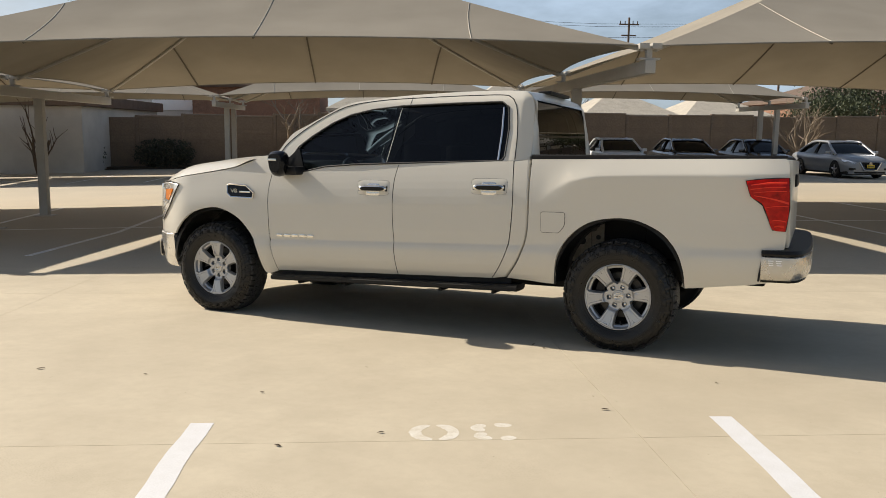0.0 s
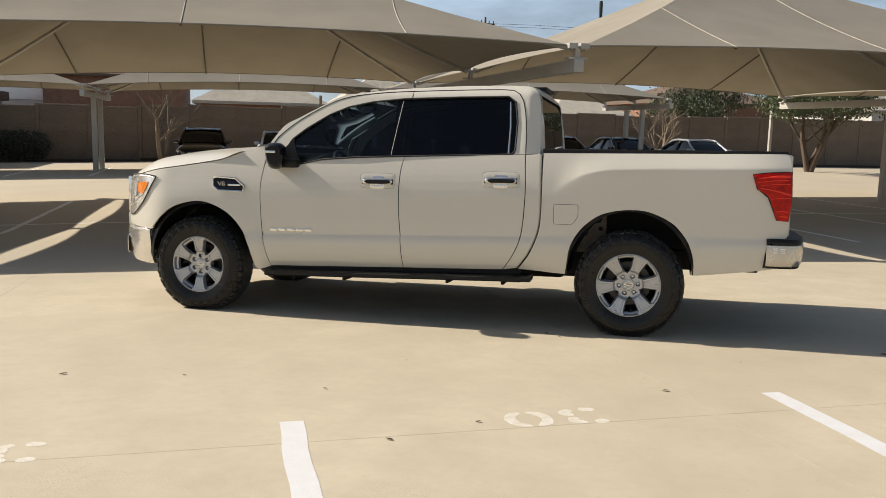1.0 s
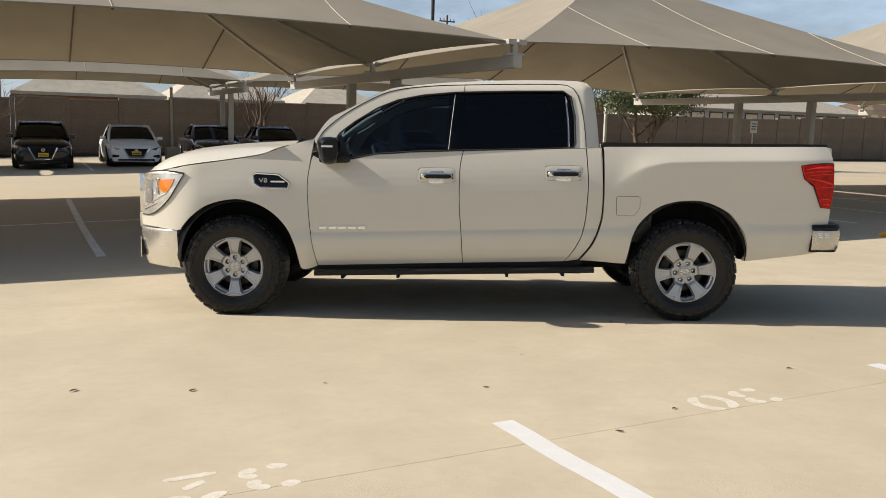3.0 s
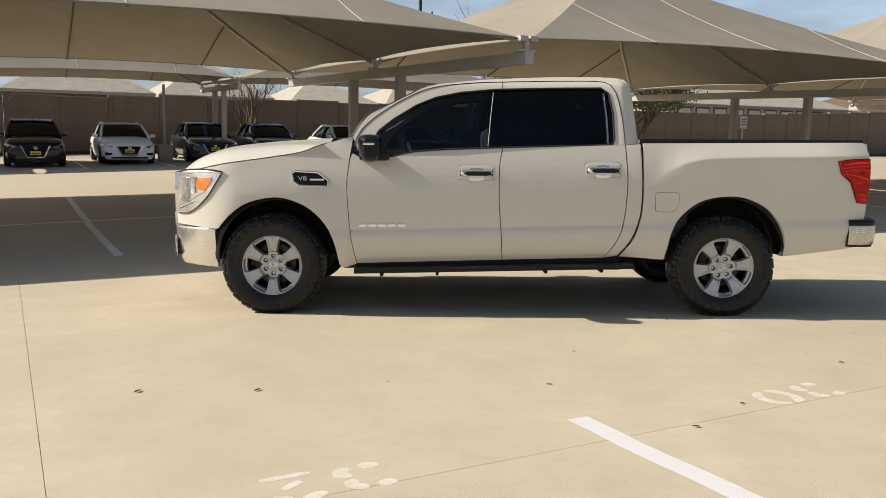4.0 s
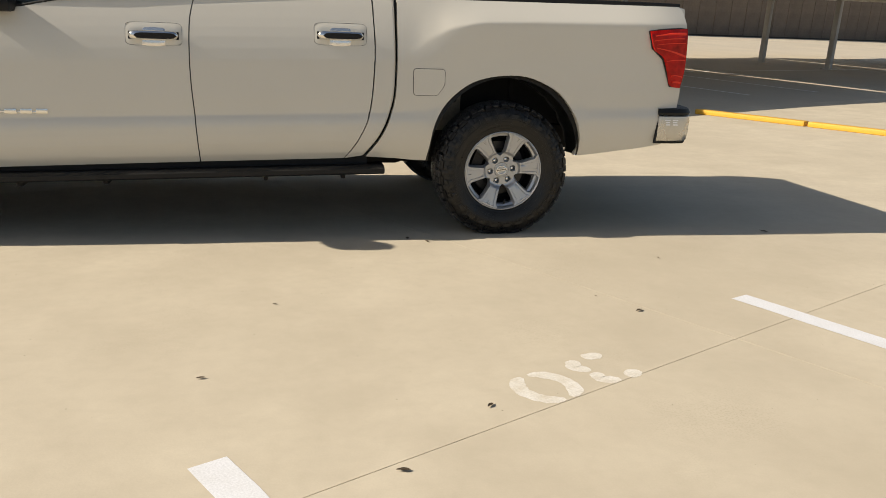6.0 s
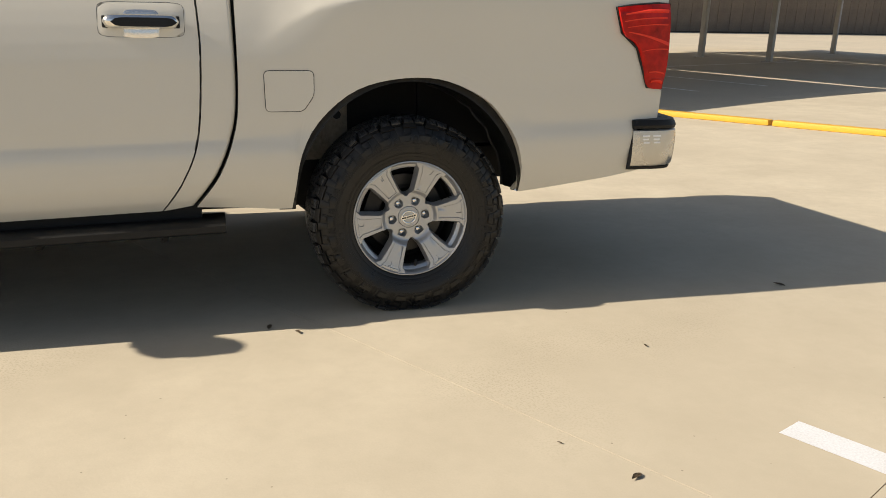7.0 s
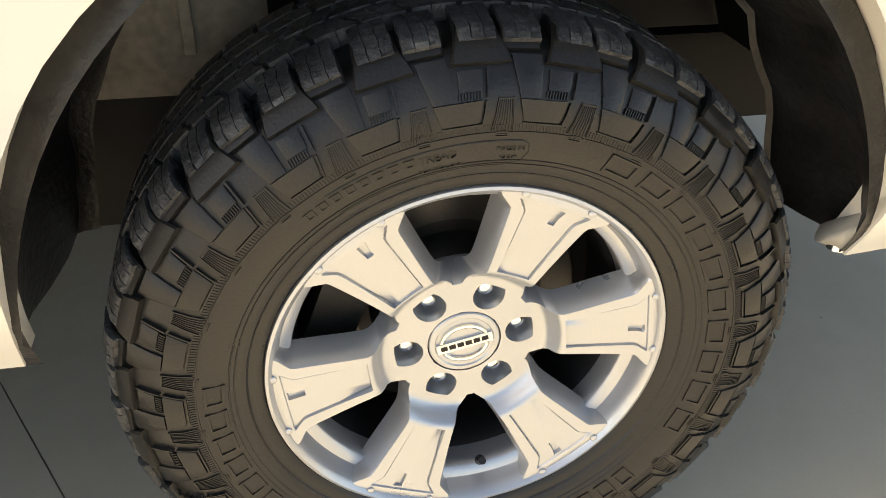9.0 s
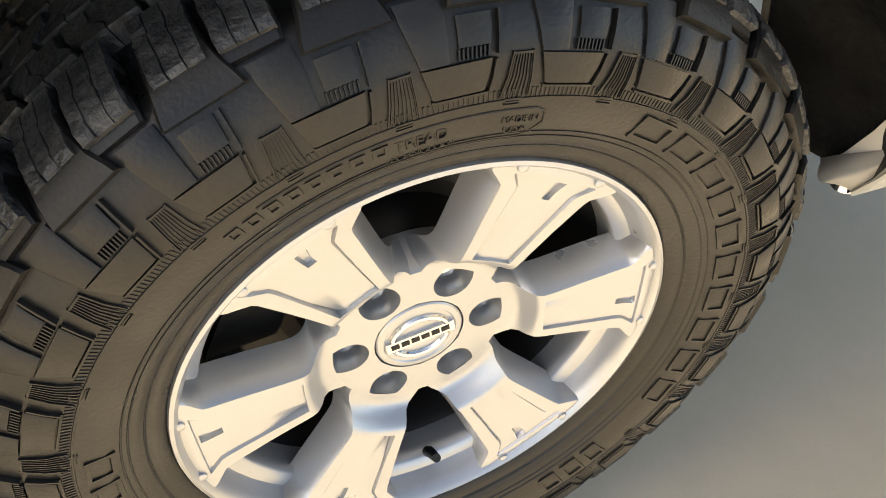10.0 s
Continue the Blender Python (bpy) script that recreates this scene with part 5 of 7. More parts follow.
for k in range(5):
    x0 = 0.690 + 0.076 * k
    zc = 0.706 + 0.0012 * k
    b = bmesh.new()
    box(b, (x0, flank(x0, zc) - 0.006, zc - 0.012), (x0 + 0.058, flank(x0, zc) + 0.001, zc + 0.012), 0.0015)
    part("badge_bar", b, CHROME, nb)

# steps and underbody
for flip in (0, 1):
    g = (lambda y: y) if not flip else (lambda y: 1.98 - y)
    b = bmesh.new()
    ring = [(-0.085, 0.0), (-0.085, 0.022), (-0.06, 0.034), (0.10, 0.034), (0.12, 0.02), (0.12, 0.0), (0.09, -0.012), (-0.06, -0.012)]
    rows = [[(x, g(a), 0.342 + 0.024 * (x - 0.665) + z) for a, z in ring + ring[:1]] for x in (0.655, 0.68, 1.2, 1.8, 2.4, 2.80, 2.825)]
    sheet(b, rows)
    bmesh.ops.remove_doubles(b, verts=b.verts, dist=0.0005)
    bmesh.ops.holes_fill(b, edges=[e for e in b.edges if len(e.link_faces) == 1], sides=20)
    rbd = part("running_board", b, BLACK_PLASTIC, truck, "black running board")
    for x in (0.86, 1.30, 2.16, 2.60):
        b = bmesh.new()
        box(b, (x - 0.012, *sorted((g(0.03), g(0.45)))[:1], 0.292 + 0.024 * (x - 0.665)), (x + 0.012, sorted((g(0.03), g(0.45)))[1], 0.335 + 0.024 * (x - 0.665)), 0.004)
        part("step_bracket", b, DARK_STEEL, rbd)
    b = bmesh.new()
    box(b, (-0.55, *sorted((g(0.42), g(0.52)))[:1], 0.47), (4.50, sorted((g(0.42), g(0.52)))[1], 0.62), 0.015)
    part("frame_rail", b, DARK_STEEL, truck)
    b = bmesh.new()                                         # sill behind the step, and inner floor
    box(b, (0.56, *sorted((g(0.04), g(0.07)))[:1], 0.36), (2.74, sorted((g(0.04), g(0.07)))[1], 1.20), 0.01)
    part("inner_sill", b, SEAL, truck)
b = bmesh.new()
box(b, (0.54, 0.10, 0.52), (2.80, 1.88, 0.60), 0.02)
part("underfloor", b, DARK_STEEL, truck)
b = bmesh.new()
box(b, (2.80, 0.55, 0.62), (4.55, 1.43, 0.78), 0.02)
part("bed_floor", b, DARK_STEEL, truck)
b = bmesh.new()
box(b, (-0.70, 0.50, 0.50), (0.54, 1.48, 1.05), 0.03)
part("engine_block", b, DARK_STEEL, truck)
b = bmesh.new()
box(b, (-0.66, 0.24, 0.44), (-0.63, 1.74, 1.06), 0.005)
part("radiator_panel", b, DARK_STEEL, truck)
b = bmesh.new()
box(b, (0.505, 0.06, 0.46), (0.535, 1.92, 1.26), 0.005)
part("firewall", b, DARK_STEEL, truck)
b = bmesh.new()
tube(b, [(1.2, 0.99, 0.47), (3.3, 0.99, 0.40)], 0.05, 12)
part("drive_shaft", b, DARK_STEEL, truck)
b = bmesh.new()
box(b, (1.90, 0.55, 0.34), (3.02, 1.15, 0.60), 0.04)
part("fuel_tank", b, DARK_STEEL, truck)
b = bmesh.new()
tube(b, [(3.55, 0.30, 0.382), (3.55, 0.75, 0.382), (3.55, 0.86, 0.382), (3.55, 0.99, 0.382), (3.55, 1.12, 0.382), (3.55, 1.23, 0.382), (3.55, 1.68, 0.382)], [0.055, 0.055, 0.12, 0.16, 0.12, 0.055, 0.055], 16)
part("rear_axle", b, DARK_STEEL, truck)
b = bmesh.new()
tube(b, [(1.0, 1.5, 0.50), (2.4, 1.5, 0.46), (2.9, 1.45, 0.50), (3.6, 1.60, 0.66), (4.2, 1.62, 0.55), (4.62, 1.70, 0.50)], 0.04, 12)
part("exhaust_pipe", b, DARK_STEEL, truck)
for yy in (0.47, 1.51):
    b = bmesh.new()
    sheet(b, [[(2.85 + 1.4 * k / 14, yy + d, 0.53 - 0.16 * math.sin(math.pi * k / 14) + 0.05) for d in (-0.035, 0.035)] for k in range(15)])
    bmesh.ops.solidify(b, geom=b.faces[:], thickness=0.04)
    part("leaf_spring", b, DARK_STEEL, truck)
b = bmesh.new()
tube(b, [(3.68, 0.40, 0.40), (3.80, 0.50, 0.80)], [0.035, 0.03], 12)
part("shock_absorber", b, CHROME, truck)
b = bmesh.new()
tube(b, [(0.0, 0.30, 0.38), (0.0, 1.68, 0.38)], 0.05, 12)
part("front_axle", b, DARK_STEEL, truck)


def liner(x0, z0, r, top):
    """A black wheel house with a lip that follows the arch."""
    for flip in (0, 1):
        g = (lambda y: y) if not flip else (lambda y: 1.98 - y)
        b = bmesh.new()
        rows = []
        rl = random.Random(3)
        wav = [rl.uniform(-0.006, 0.006) for _ in range(41)]
        for y, dr in ((0.03, 0.05), (-0.006, 0.020), (-0.014, -0.007), (0.004, 0.004), (0.06, 0.018), (0.12, 0.016), (0.17, 0.004), (0.23, -0.006), (0.285, -0.008), (0.290, -0.016), (0.294, -0.034)):
            row = []
            for i, a in enumerate(np.linspace(radians(3.4), radians(181), 41)):
                k_ = dr + wav[i] * (y > 0)
                if y > 0.29:                                # torn inner edge, wide at the front only
                    k_ = -0.010 + (dr + 0.012) * smoothstep(radians(95), radians(150), a) + 0.4 * wav[i] - 0.02 * (i == 27)
                x, z = x0 + (r + k_) * math.cos(a), z0 + (top + k_) * math.sin(a)
                yd = y * (1 - 0.35 * smoothstep(radians(70), radians(30), a)) if y > 0.05 else y
                row.append((x, g(max(yd, flank(x, z) + 0.004 + 0.3 * max(0.0, yd))), z))
            rows.append(row)
        sheet(b, rows)
        part("wheel_liner", b, LINER, truck, "black plastic wheel liner with pale scuffs")
        b = bmesh.new()
        sheet(b, [[(x0 + (r + dr) * math.cos(a), g(y), z0 + (top + dr) * math.sin(a)) for a in np.linspace(radians(20), radians(160), 25)] for y, dr in ((0.15, 0.03), (0.40, 0.03))])
        part("wheel_house_roof", b, DARK_STEEL, truck)
        b = bmesh.new()
        top_z = z0 + top + 0.03
        ya_, yb_ = sorted((g(0.40), g(0.416)))
        if x0 < 2:                                          # closed in front by a black sheet that stands in for deep shade
            box(b, (x0 - r - 0.05, ya_, 0.43), (x0 + r + 0.05, yb_, top_z))
            part("inner_wall", b, DARK_STEEL, truck)
            continue
        yc_, yd_ = sorted((g(0.390), g(0.406)))
        box(b, (x0 - r - 0.05, yc_, 0.58), (x0 - 0.19, yd_, top_z), 0.004)
        ip = part("inner_wall", b, FRAME_STEEL, truck, "dusty inner wall of the wheel house")
        b = bmesh.new()
        # black sheets added to keep the shaded wheel house dark against lit ground
        for lo_, hi_, dy in (((x0 - 0.188, 0.60), (x0 + 0.12, top_z), 0.004), ((x0 + 0.122, 0.635), (x0 + r + 0.05, top_z), 0.004), ((x0 - r - 0.10, 0.38), (x0 - 0.17, 0.62), 0.006)):
            b = bmesh.new()
            box(b, (lo_[0], ya_ + dy, lo_[1]), (hi_[0], yb_ + dy, hi_[1]), 0.004)
            part("inner_wall", b, DARK_STEEL, truck)
        b = bmesh.new()                                     # folded rib and bracket on the dusty panel
        box(b, (x0 - 0.30, *sorted((g(0.375), g(0.390)))[:1], 0.64), (x0 - 0.285, sorted((g(0.375), g(0.390)))[1], top_z - 0.02), 0.003)
        part("panel_rib", b, FRAME_STEEL, ip)
        for hx, hz, hr in ((-0.36, 0.74, 0.030), (-0.24, 0.86, 0.014), (-0.235, 0.77, 0.018)):
            b = bmesh.new()
            tube(b, [(x0 + hx, g(0.388), hz), (x0 + hx, g(0.394), hz)], hr, 16)
            part("drain_hole", b, SEAL, ip)


liner(3.547, 0.452, 0.461, 0.488)
liner(0.058, 0.440, 0.474, 0.464)

# cabin
b = bmesh.new()
box(b, (0.66, 0.20, 1.02), (1.02, 1.78, 1.24), 0.05)
part("dashboard", b, TRIM, truck)
b = bmesh.new()                                            # trim and handle inside the passenger's pillar, sunlight put into their pale colour
tube(b, [(0.62, 1.66, 1.415), (0.74, 1.655, 1.505), (0.88, 1.650, 1.600), (1.02, 1.645, 1.680)], [0.026, 0.030, 0.030, 0.024], 10)
pt = part("pillar_trim", b, SUNLIT_TRIM, truck, "trim of the inner windscreen pillar, pale as if sunlit")
b = bmesh.new()
tube(b, [(0.79, 1.66, 1.475), (0.80, 1.60, 1.475), (0.87, 1.585, 1.510), (0.94, 1.60, 1.560), (0.95, 1.65, 1.575)], 0.011, 8)
part("grab_handle", b, SUNLIT_TRIM, pt, "grab handle, pale as if sunlit")
for y in (0.55, 1.40):
    for x, w in ((1.55, 0.50), (2.35, 0.52)):
        b = bmesh.new()
        box(b, (x - 0.27, y - 0.26, 0.75), (x + 0.24, y + 0.26, 0.95), 0.05)
        box(b, (x + 0.14, y - 0.25, 0.93), (x + 0.28, y + 0.25, 1.48), 0.05)
        box(b, (x + 0.19, y - 0.13, 1.50), (x + 0.28, y + 0.13, 1.68), 0.03)
        part("car_seat", b, SEAT, truck)
b = bmesh.new()
wheel_c, wn_ = Vector((1.13, 0.55, 1.17)), Vector((-0.9, 0, -0.42)).normalized()
s1 = Vector((0, 1, 0))
s2 = wn_.cross(s1)
tube(b, [wheel_c + (s1 * math.cos(a) + s2 * math.sin(a)) * 0.19 for a in np.linspace(0, 2 * math.pi, 29)], 0.016, 8, caps=False)
tube(b, [wheel_c - s1 * 0.19, wheel_c + s1 * 0.19], 0.02, 6)
tube(b, [wheel_c, wheel_c + Vector((-0.3, 0, -0.12))], 0.03, 8)
part("steering_wheel", b, TRIM, truck)
b = bmesh.new()
box(b, (0.6, 0.24, 0.60), (2.78, 1.74, 0.62))
part("cabin_floor", b, TRIM, truck)

# ---- wheels and tyres ----
TYRE = [(0.2290, 0.008), (0.2375, -0.004), (0.246, -0.008), (0.2505, -0.009), (0.2545, -0.014), (0.2585, -0.0155), (0.280, -0.0255), (0.300, -0.0295), (0.318, -0.0300),
        (0.335, -0.0265), (0.350, -0.0195), (0.362, -0.0115), (0.372, -0.001), (0.3765, 0.012), (0.3775, 0.030), (0.3795, 0.06), (0.380, 0.115), (0.3795, 0.17), (0.3775, 0.20),
        (0.3765, 0.218), (0.372, 0.231), (0.362, 0.2415), (0.350, 0.2495), (0.335, 0.2565), (0.318, 0.26), (0.300, 0.2595), (0.280, 0.2555), (0.2585, 0.2455), (0.234, 0.224)]


def tyre_y(r):
    """The outer side of the tyre at a radius."""
    return table([(a, b) for a, b in TYRE[:16]], r)


def rim_r(r):
    """The rim's own radius: its outer band is drawn in a little."""
    return r * 0.985 if r < 0.19 else 0.18715 + (r - 0.19) * 0.885


class Wheel:
    def __init__(self, cx, cz, y0, phase, flip):
        self.cx, self.cz, self.y0, self.phase, self.flip = cx, cz, y0, phase, flip

    bend = False

    def at(self, r, a, y):
        """a in degrees, anticlockwise seen from the outside of the left flank."""
        a = radians(a + self.phase)
        r *= 1.008 + 0.012 * smoothstep(0.240, 0.262, r)
        return Vector((self.cx + r * math.cos(a), self.y0 + (y if not self.flip else -y), max(0.0025, self.cz + r * math.sin(a))))

    def flat(self, x, z, y):
        """Spoke coordinates: x outwards along angle zero."""
        k = smoothstep(0.128, 0.106, x)                    # round about the hub, straight further out
        x -= k * (x - math.sqrt(max(x * x - z * z, 1e-8))) if self.bend and abs(z) < x else 0.0
        a, r = math.degrees(math.atan2(z, x)), math.hypot(x, z)
        return self.at(rim_r(r), a, y)


def ribbon(b, w, path, a_left, a_right, height, base=-0.003, soft=0.35, lip=0.72):
    """A raised block that follows a path of (radius, y) between two angles; height above the path."""
    n = len(path)
    nrm = []
    for i in range(n):
        p, q = path[max(0, i - 1)], path[min(n - 1, i + 1)]
        d = Vector((q[0] - p[0], q[1] - p[1])).normalized()
        nrm.append(Vector((d.y, -d.x)) if (d.y * 1.0 - 0) * 0 + 1 else d)
    rows = []
    for i, (r, y) in enumerate(path):
        nx = nrm[i]
        if nx.x * 1.0 + nx.y * -0.6 < 0:
            nx = -nx
        al = a_left[i] if isinstance(a_left, list) else a_left
        ar = a_right[i] if isinstance(a_right, list) else a_right
        h = height[i] if isinstance(height, list) else height
        bev = min(soft, 0.12 * (ar - al))
        prof = [(al, base), (al, h * lip), (al + bev, h), (ar - bev, h), (ar, h * lip), (ar, base)]
        rows.append([w.at(r + nx.x * k, a, y + nx.y * k) for a, k in prof])
    vs = sheet(b, rows)
    b.faces.new(vs[0])
    b.faces.new(vs[-1][::-1])


def circle(b, w, x0, z0, r, y, n=16):
    return [b.verts.new(w.flat(x0 + r * math.cos(2 * math.pi * k / n), z0 + r * math.sin(2 * math.pi * k / n), y)) for k in range(n)]


SPOKE_W = [(0.085, 0.0405), (0.091, 0.0415), (0.098, 0.0390), (0.106, 0.0335), (0.118, 0.0325), (0.140, 0.0365), (0.170, 0.0425), (0.200, 0.0488), (0.2065, 0.0515), (0.2125, 0.0600), (0.219, 0.0690), (0.232, 0.0780)]
SPOKE_Y = [(0.085, 0.0400), (0.096, 0.0392), (0.1015, 0.0365), (0.106, 0.0305), (0.110, 0.0225), (0.1140, 0.0165), (0.118, 0.0140), (0.124, 0.0128), (0.160, 0.0090), (0.200, 0.0040), (0.226, 0.000), (0.236, 0.002)]


def make_wheel(cx, cz, y0, phase, flip, name_label, rich):
    w = Wheel(cx, cz, y0, phase, flip)
    # rim barrel
    b = bmesh.new()
    prof = [(0.236, 0.014), (0.2420, 0.006), (0.2440, 0.000), (0.2425, -0.004), (0.2385, -0.005), (0.2350, -0.002), (0.2310, 0.004), (0.2290, 0.012), (0.2255, 0.024), (0.2245, 0.026), (0.2110, 0.031), (0.2090, 0.034), (0.2080, 0.048), (0.2075, 0.066)]
    rings = []
    N = 120
    for k in range(N):
        rings.append([b.verts.new(w.at(rim_r(r), 360 * k / N, y)) for r, y in prof])
    for k in range(N):
        a, c = rings[k], rings[(k + 1) % N]
        for j in range(len(prof) - 1):
            b.faces.new((a[j], a[j + 1], c[j + 1], c[j]))
    rim = part("wheel", b, ALLOY, truck, name_label, smooth=40)
    # deeper part of the same barrel, its shade put into the colour
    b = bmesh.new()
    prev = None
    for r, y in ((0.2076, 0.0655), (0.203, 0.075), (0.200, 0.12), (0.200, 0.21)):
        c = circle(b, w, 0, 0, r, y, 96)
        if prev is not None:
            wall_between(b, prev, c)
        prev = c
    part("rim_well", b, RIM_WELL, rim, "inner barrel of the wheel, coloured dark as if in shade")
    # spokes
    for s in range(6):
        b = bmesh.new()
        ws = Wheel(cx, cz, y0, phase + 60 * s, flip)
        ws.bend = True
        rs = ([0.086, 0.089, 0.093, 0.0965, 0.0990, 0.1015, 0.104, 0.106, 0.108, 0.110, 0.112, 0.114, 0.116, 0.1185, 0.1196, 0.1206, 0.124, 0.1285, 0.1305] + [0.134 + 0.004 * q for q in range(16)]
              + [0.1955, 0.1965, 0.2005, 0.206, 0.211, 0.2165, 0.2180, 0.2200, 0.2212, 0.2235, 0.2265, 0.2295, 0.233])
        ts = [-1.0, -0.95, -0.8, -0.64, -0.61, -0.58] + [-0.5, -0.4, -0.3, -0.215, -0.19, -0.13, -0.06, -0.035] + [0.1 * q for q in range(6)] + [0.58, 0.61, 0.64, 0.8, 0.95, 1.0]
        rows = []
        for r in rs:
            hw, yf = table(SPOKE_W, r), table(SPOKE_Y, r)
            fl = smoothstep(0.222, 0.200, r)
            row = [ws.flat(r, -hw - 0.0005 - 0.0085 * fl, yf + 0.038), ws.flat(r, -hw - 0.0040 * fl, yf + 0.016)]
            for t in ts:
                y = yf + (0.0035 if abs(t) == 1.0 else 0.0)
                if 0.1200 < r < 0.2205 and abs(t) < 0.62:              # inset panel, deeper towards the hub
                    y += 0.0022 + 0.0050 * smoothstep(0.165, 0.121, r)
                    s_ = (r - 0.1200) / 0.10
                    y -= 0.0042 * smoothstep(0.165, 0.121, r) * smoothstep(0.13, -0.13, t - 0.45 + 0.75 * s_)
                    if abs(t) > 0.595:
                        y += 0.0014
                if 0.1960 < r < 0.2175 and -0.20 < t < -0.05:            # small slot
                    y += 0.0045
                row.append(ws.flat(r, hw * t, y))
            row += [ws.flat(r, hw + 0.0040 * fl, yf + 0.016), ws.flat(r, hw + 0.0005 + 0.0085 * fl, yf + 0.038)]
            rows.append(row)
        sheet(b, rows)
        part("spoke", b, ALLOY, rim, smooth=40)
        ws.bend = False
        for sg in (-1, 1):
            b = bmesh.new()
            for xx, zz in ((0.2290, 0.0420 * sg),):
                c0, c1, c2 = circle(b, ws, xx, zz, 0.0054, 0.0022, 12), circle(b, ws, xx, zz, 0.0049, -0.0018, 12), circle(b, ws, xx, zz, 0.0026, -0.0032, 12)
                wall_between(b, c0, c1)
                wall_between(b, c1, c2)
                b.faces.new(c2)
            part("rivet", b, ALLOY, rim)
    # hub with six pockets, sector by sector about each pocket
    b = bmesh.new()
    yh, r_in, r_out, r_p = 0.040, 0.0455, 0.0880, 0.0190
    for s in range(6):
        hs = Wheel(cx, cz, y0, phase + 60 * s, flip)
        fan = 72
        mouth, edge_, deep = [], [], []
        for k in range(fan):
            th = 2 * math.pi * (k + 0.5) / fan
            dx, dz = math.cos(th), math.sin(th)
            lo_d, hi_d = 0.0, 0.12
            for _ in range(26):
                d = (lo_d + hi_d) / 2
                px, pz = 0.070 + d * dx, d * dz
                ok = r_in < math.hypot(px, pz) < r_out and abs(math.atan2(pz, px)) < radians(30)
                lo_d, hi_d = (d, hi_d) if ok else (lo_d, d)
            out_ = r_p * (1.0 + 0.22 * max(0.0, dx) ** 2)                # a little longer outwards
            mouth.append(b.verts.new(hs.flat(0.070 + out_ * dx, out_ * dz, yh)))
            edge_.append(b.verts.new(hs.flat(0.070 + hi_d * dx, hi_d * dz, yh)))
            deep.append(b.verts.new(hs.flat(0.070 + 0.0150 * dx, 0.0150 * dz, yh + 0.034)))
        lip = [b.verts.new(v.co.lerp(q.co, 0.06) + Vector((0, 0.0010 * (-1 if flip else 1), 0))) for v, q in zip(mouth, deep)]
        wall_between(b, edge_, mouth)
        wall_between(b, mouth, lip)
        wall_between(b, lip, deep)
        b.faces.new(deep)
    bmesh.ops.remove_doubles(b, verts=b.verts, dist=0.00003)
    back = -1 if flip else 1
    for grow_, dy in ((0.0030, 0.0040), (0.0100, 0.0360)):
        open_ = [e for e in b.edges if len(e.link_faces) == 1 and math.hypot(e.verts[0].co.x - cx, e.verts[0].co.z - cz) > 0.06]
        for v in bmesh.ops.extrude_edge_only(b, edges=open_)["geom"]:
            if isinstance(v, bmesh.types.BMVert):
                rr_ = math.hypot(v.co.x - cx, v.co.z - cz)
                v.co = Vector((cx + (v.co.x - cx) * (rr_ + grow_) / rr_, v.co.y + dy * back, cz + (v.co.z - cz) * (rr_ + grow_) / rr_))
    open_ = [e for e in b.edges if len(e.link_faces) == 1 and math.hypot(e.verts[0].co.x - cx, e.verts[0].co.z - cz) < 0.06]
    for v in bmesh.ops.extrude_edge_only(b, edges=open_)["geom"]:
        if isinstance(v, bmesh.types.BMVert):
            v.co.y += 0.012 * back
    part("hub", b, ALLOY, rim, smooth=30)
    for s in range(6):
        a = radians(60 * s)
        x, z = 0.070 * math.cos(a), 0.070 * math.sin(a)
        b = bmesh.new()
        prev = None
        for r, y in ((0.0102, yh + 0.034), (0.0102, yh + 0.020), (0.0085, yh + 0.0155), (0.0060, yh + 0.0140)):
            c = circle(b, w, x, z, r, y, 6 if r > 0.010 else 12)
            if prev is not None and len(prev) == len(c):
                wall_between(b, prev, c)
            elif prev is not None:
                for k in range(6):
                    b.faces.new((prev[k], c[2 * k], c[(2 * k + 1)], c[(2 * k + 2) % 12], prev[(k + 1) % 6]))
            prev = c
        b.faces.new(prev)
        part("lug_nut", b, CHROME, rim)
    # centre cap with a plain ring and bar
    b = bmesh.new()
    prev = None
    for r, y in ((0.0445, yh + 0.012), (0.0440, yh + 0.0005), (0.0425, yh - 0.0010), (0.037, yh - 0.0016), (0.0355, yh - 0.0002)):
        c = circle(b, w, 0, 0, r, y, 48)
        if prev is not None:
            wall_between(b, prev, c)
        prev = c
    b.faces.new(prev)
    cap = part("hub_cap", b, ALLOY, rim, "silver centre cap")
    b = bmesh.new()
    for a0, a1 in ((18, 162), (198, 342)):
        pts = [w.flat(0.0285 * math.cos(radians(a)), 0.0250 * math.sin(radians(a)), yh - 0.0010) for a in np.linspace(a0 - phase + 12, a1 - phase + 12, 17)]
        tube(b, pts, 0.0034, 8)
    part("cap_ring", b, CHROME, rim, "chrome emblem ring")
    an = 12 - phase
    b = bmesh.new()
    bar = [(-0.0345, -0.0068), (0.0345, -0.0068), (0.0345, 0.0068), (-0.0345, 0.0068)]
    turned = [(px * math.cos(radians(an)) - pz * math.sin(radians(an)), px * math.sin(radians(an)) + pz * math.cos(radians(an))) for px, pz in bar]
    lo_, hi_ = [b.verts.new(w.flat(*p, yh)) for p in turned], [b.verts.new(w.flat(*p, yh - 0.0034)) for p in turned]
    wall_between(b, lo_, hi_)
    b.faces.new(hi_)
    part("cap_plate", b, CHROME_SATIN, rim, "silver bar across the emblem")
    for k in range(6):
        b = bmesh.new()
        px = -0.030 + 0.0102 * k
        quad = [(px, -0.0028), (px + 0.0082, -0.0028), (px + 0.0082, 0.0028), (px, 0.0028)]
        rot = lambda p: (p[0] * math.cos(radians(an)) - p[1] * math.sin(radians(an)), p[0] * math.sin(radians(an)) + p[1] * math.cos(radians(an)))
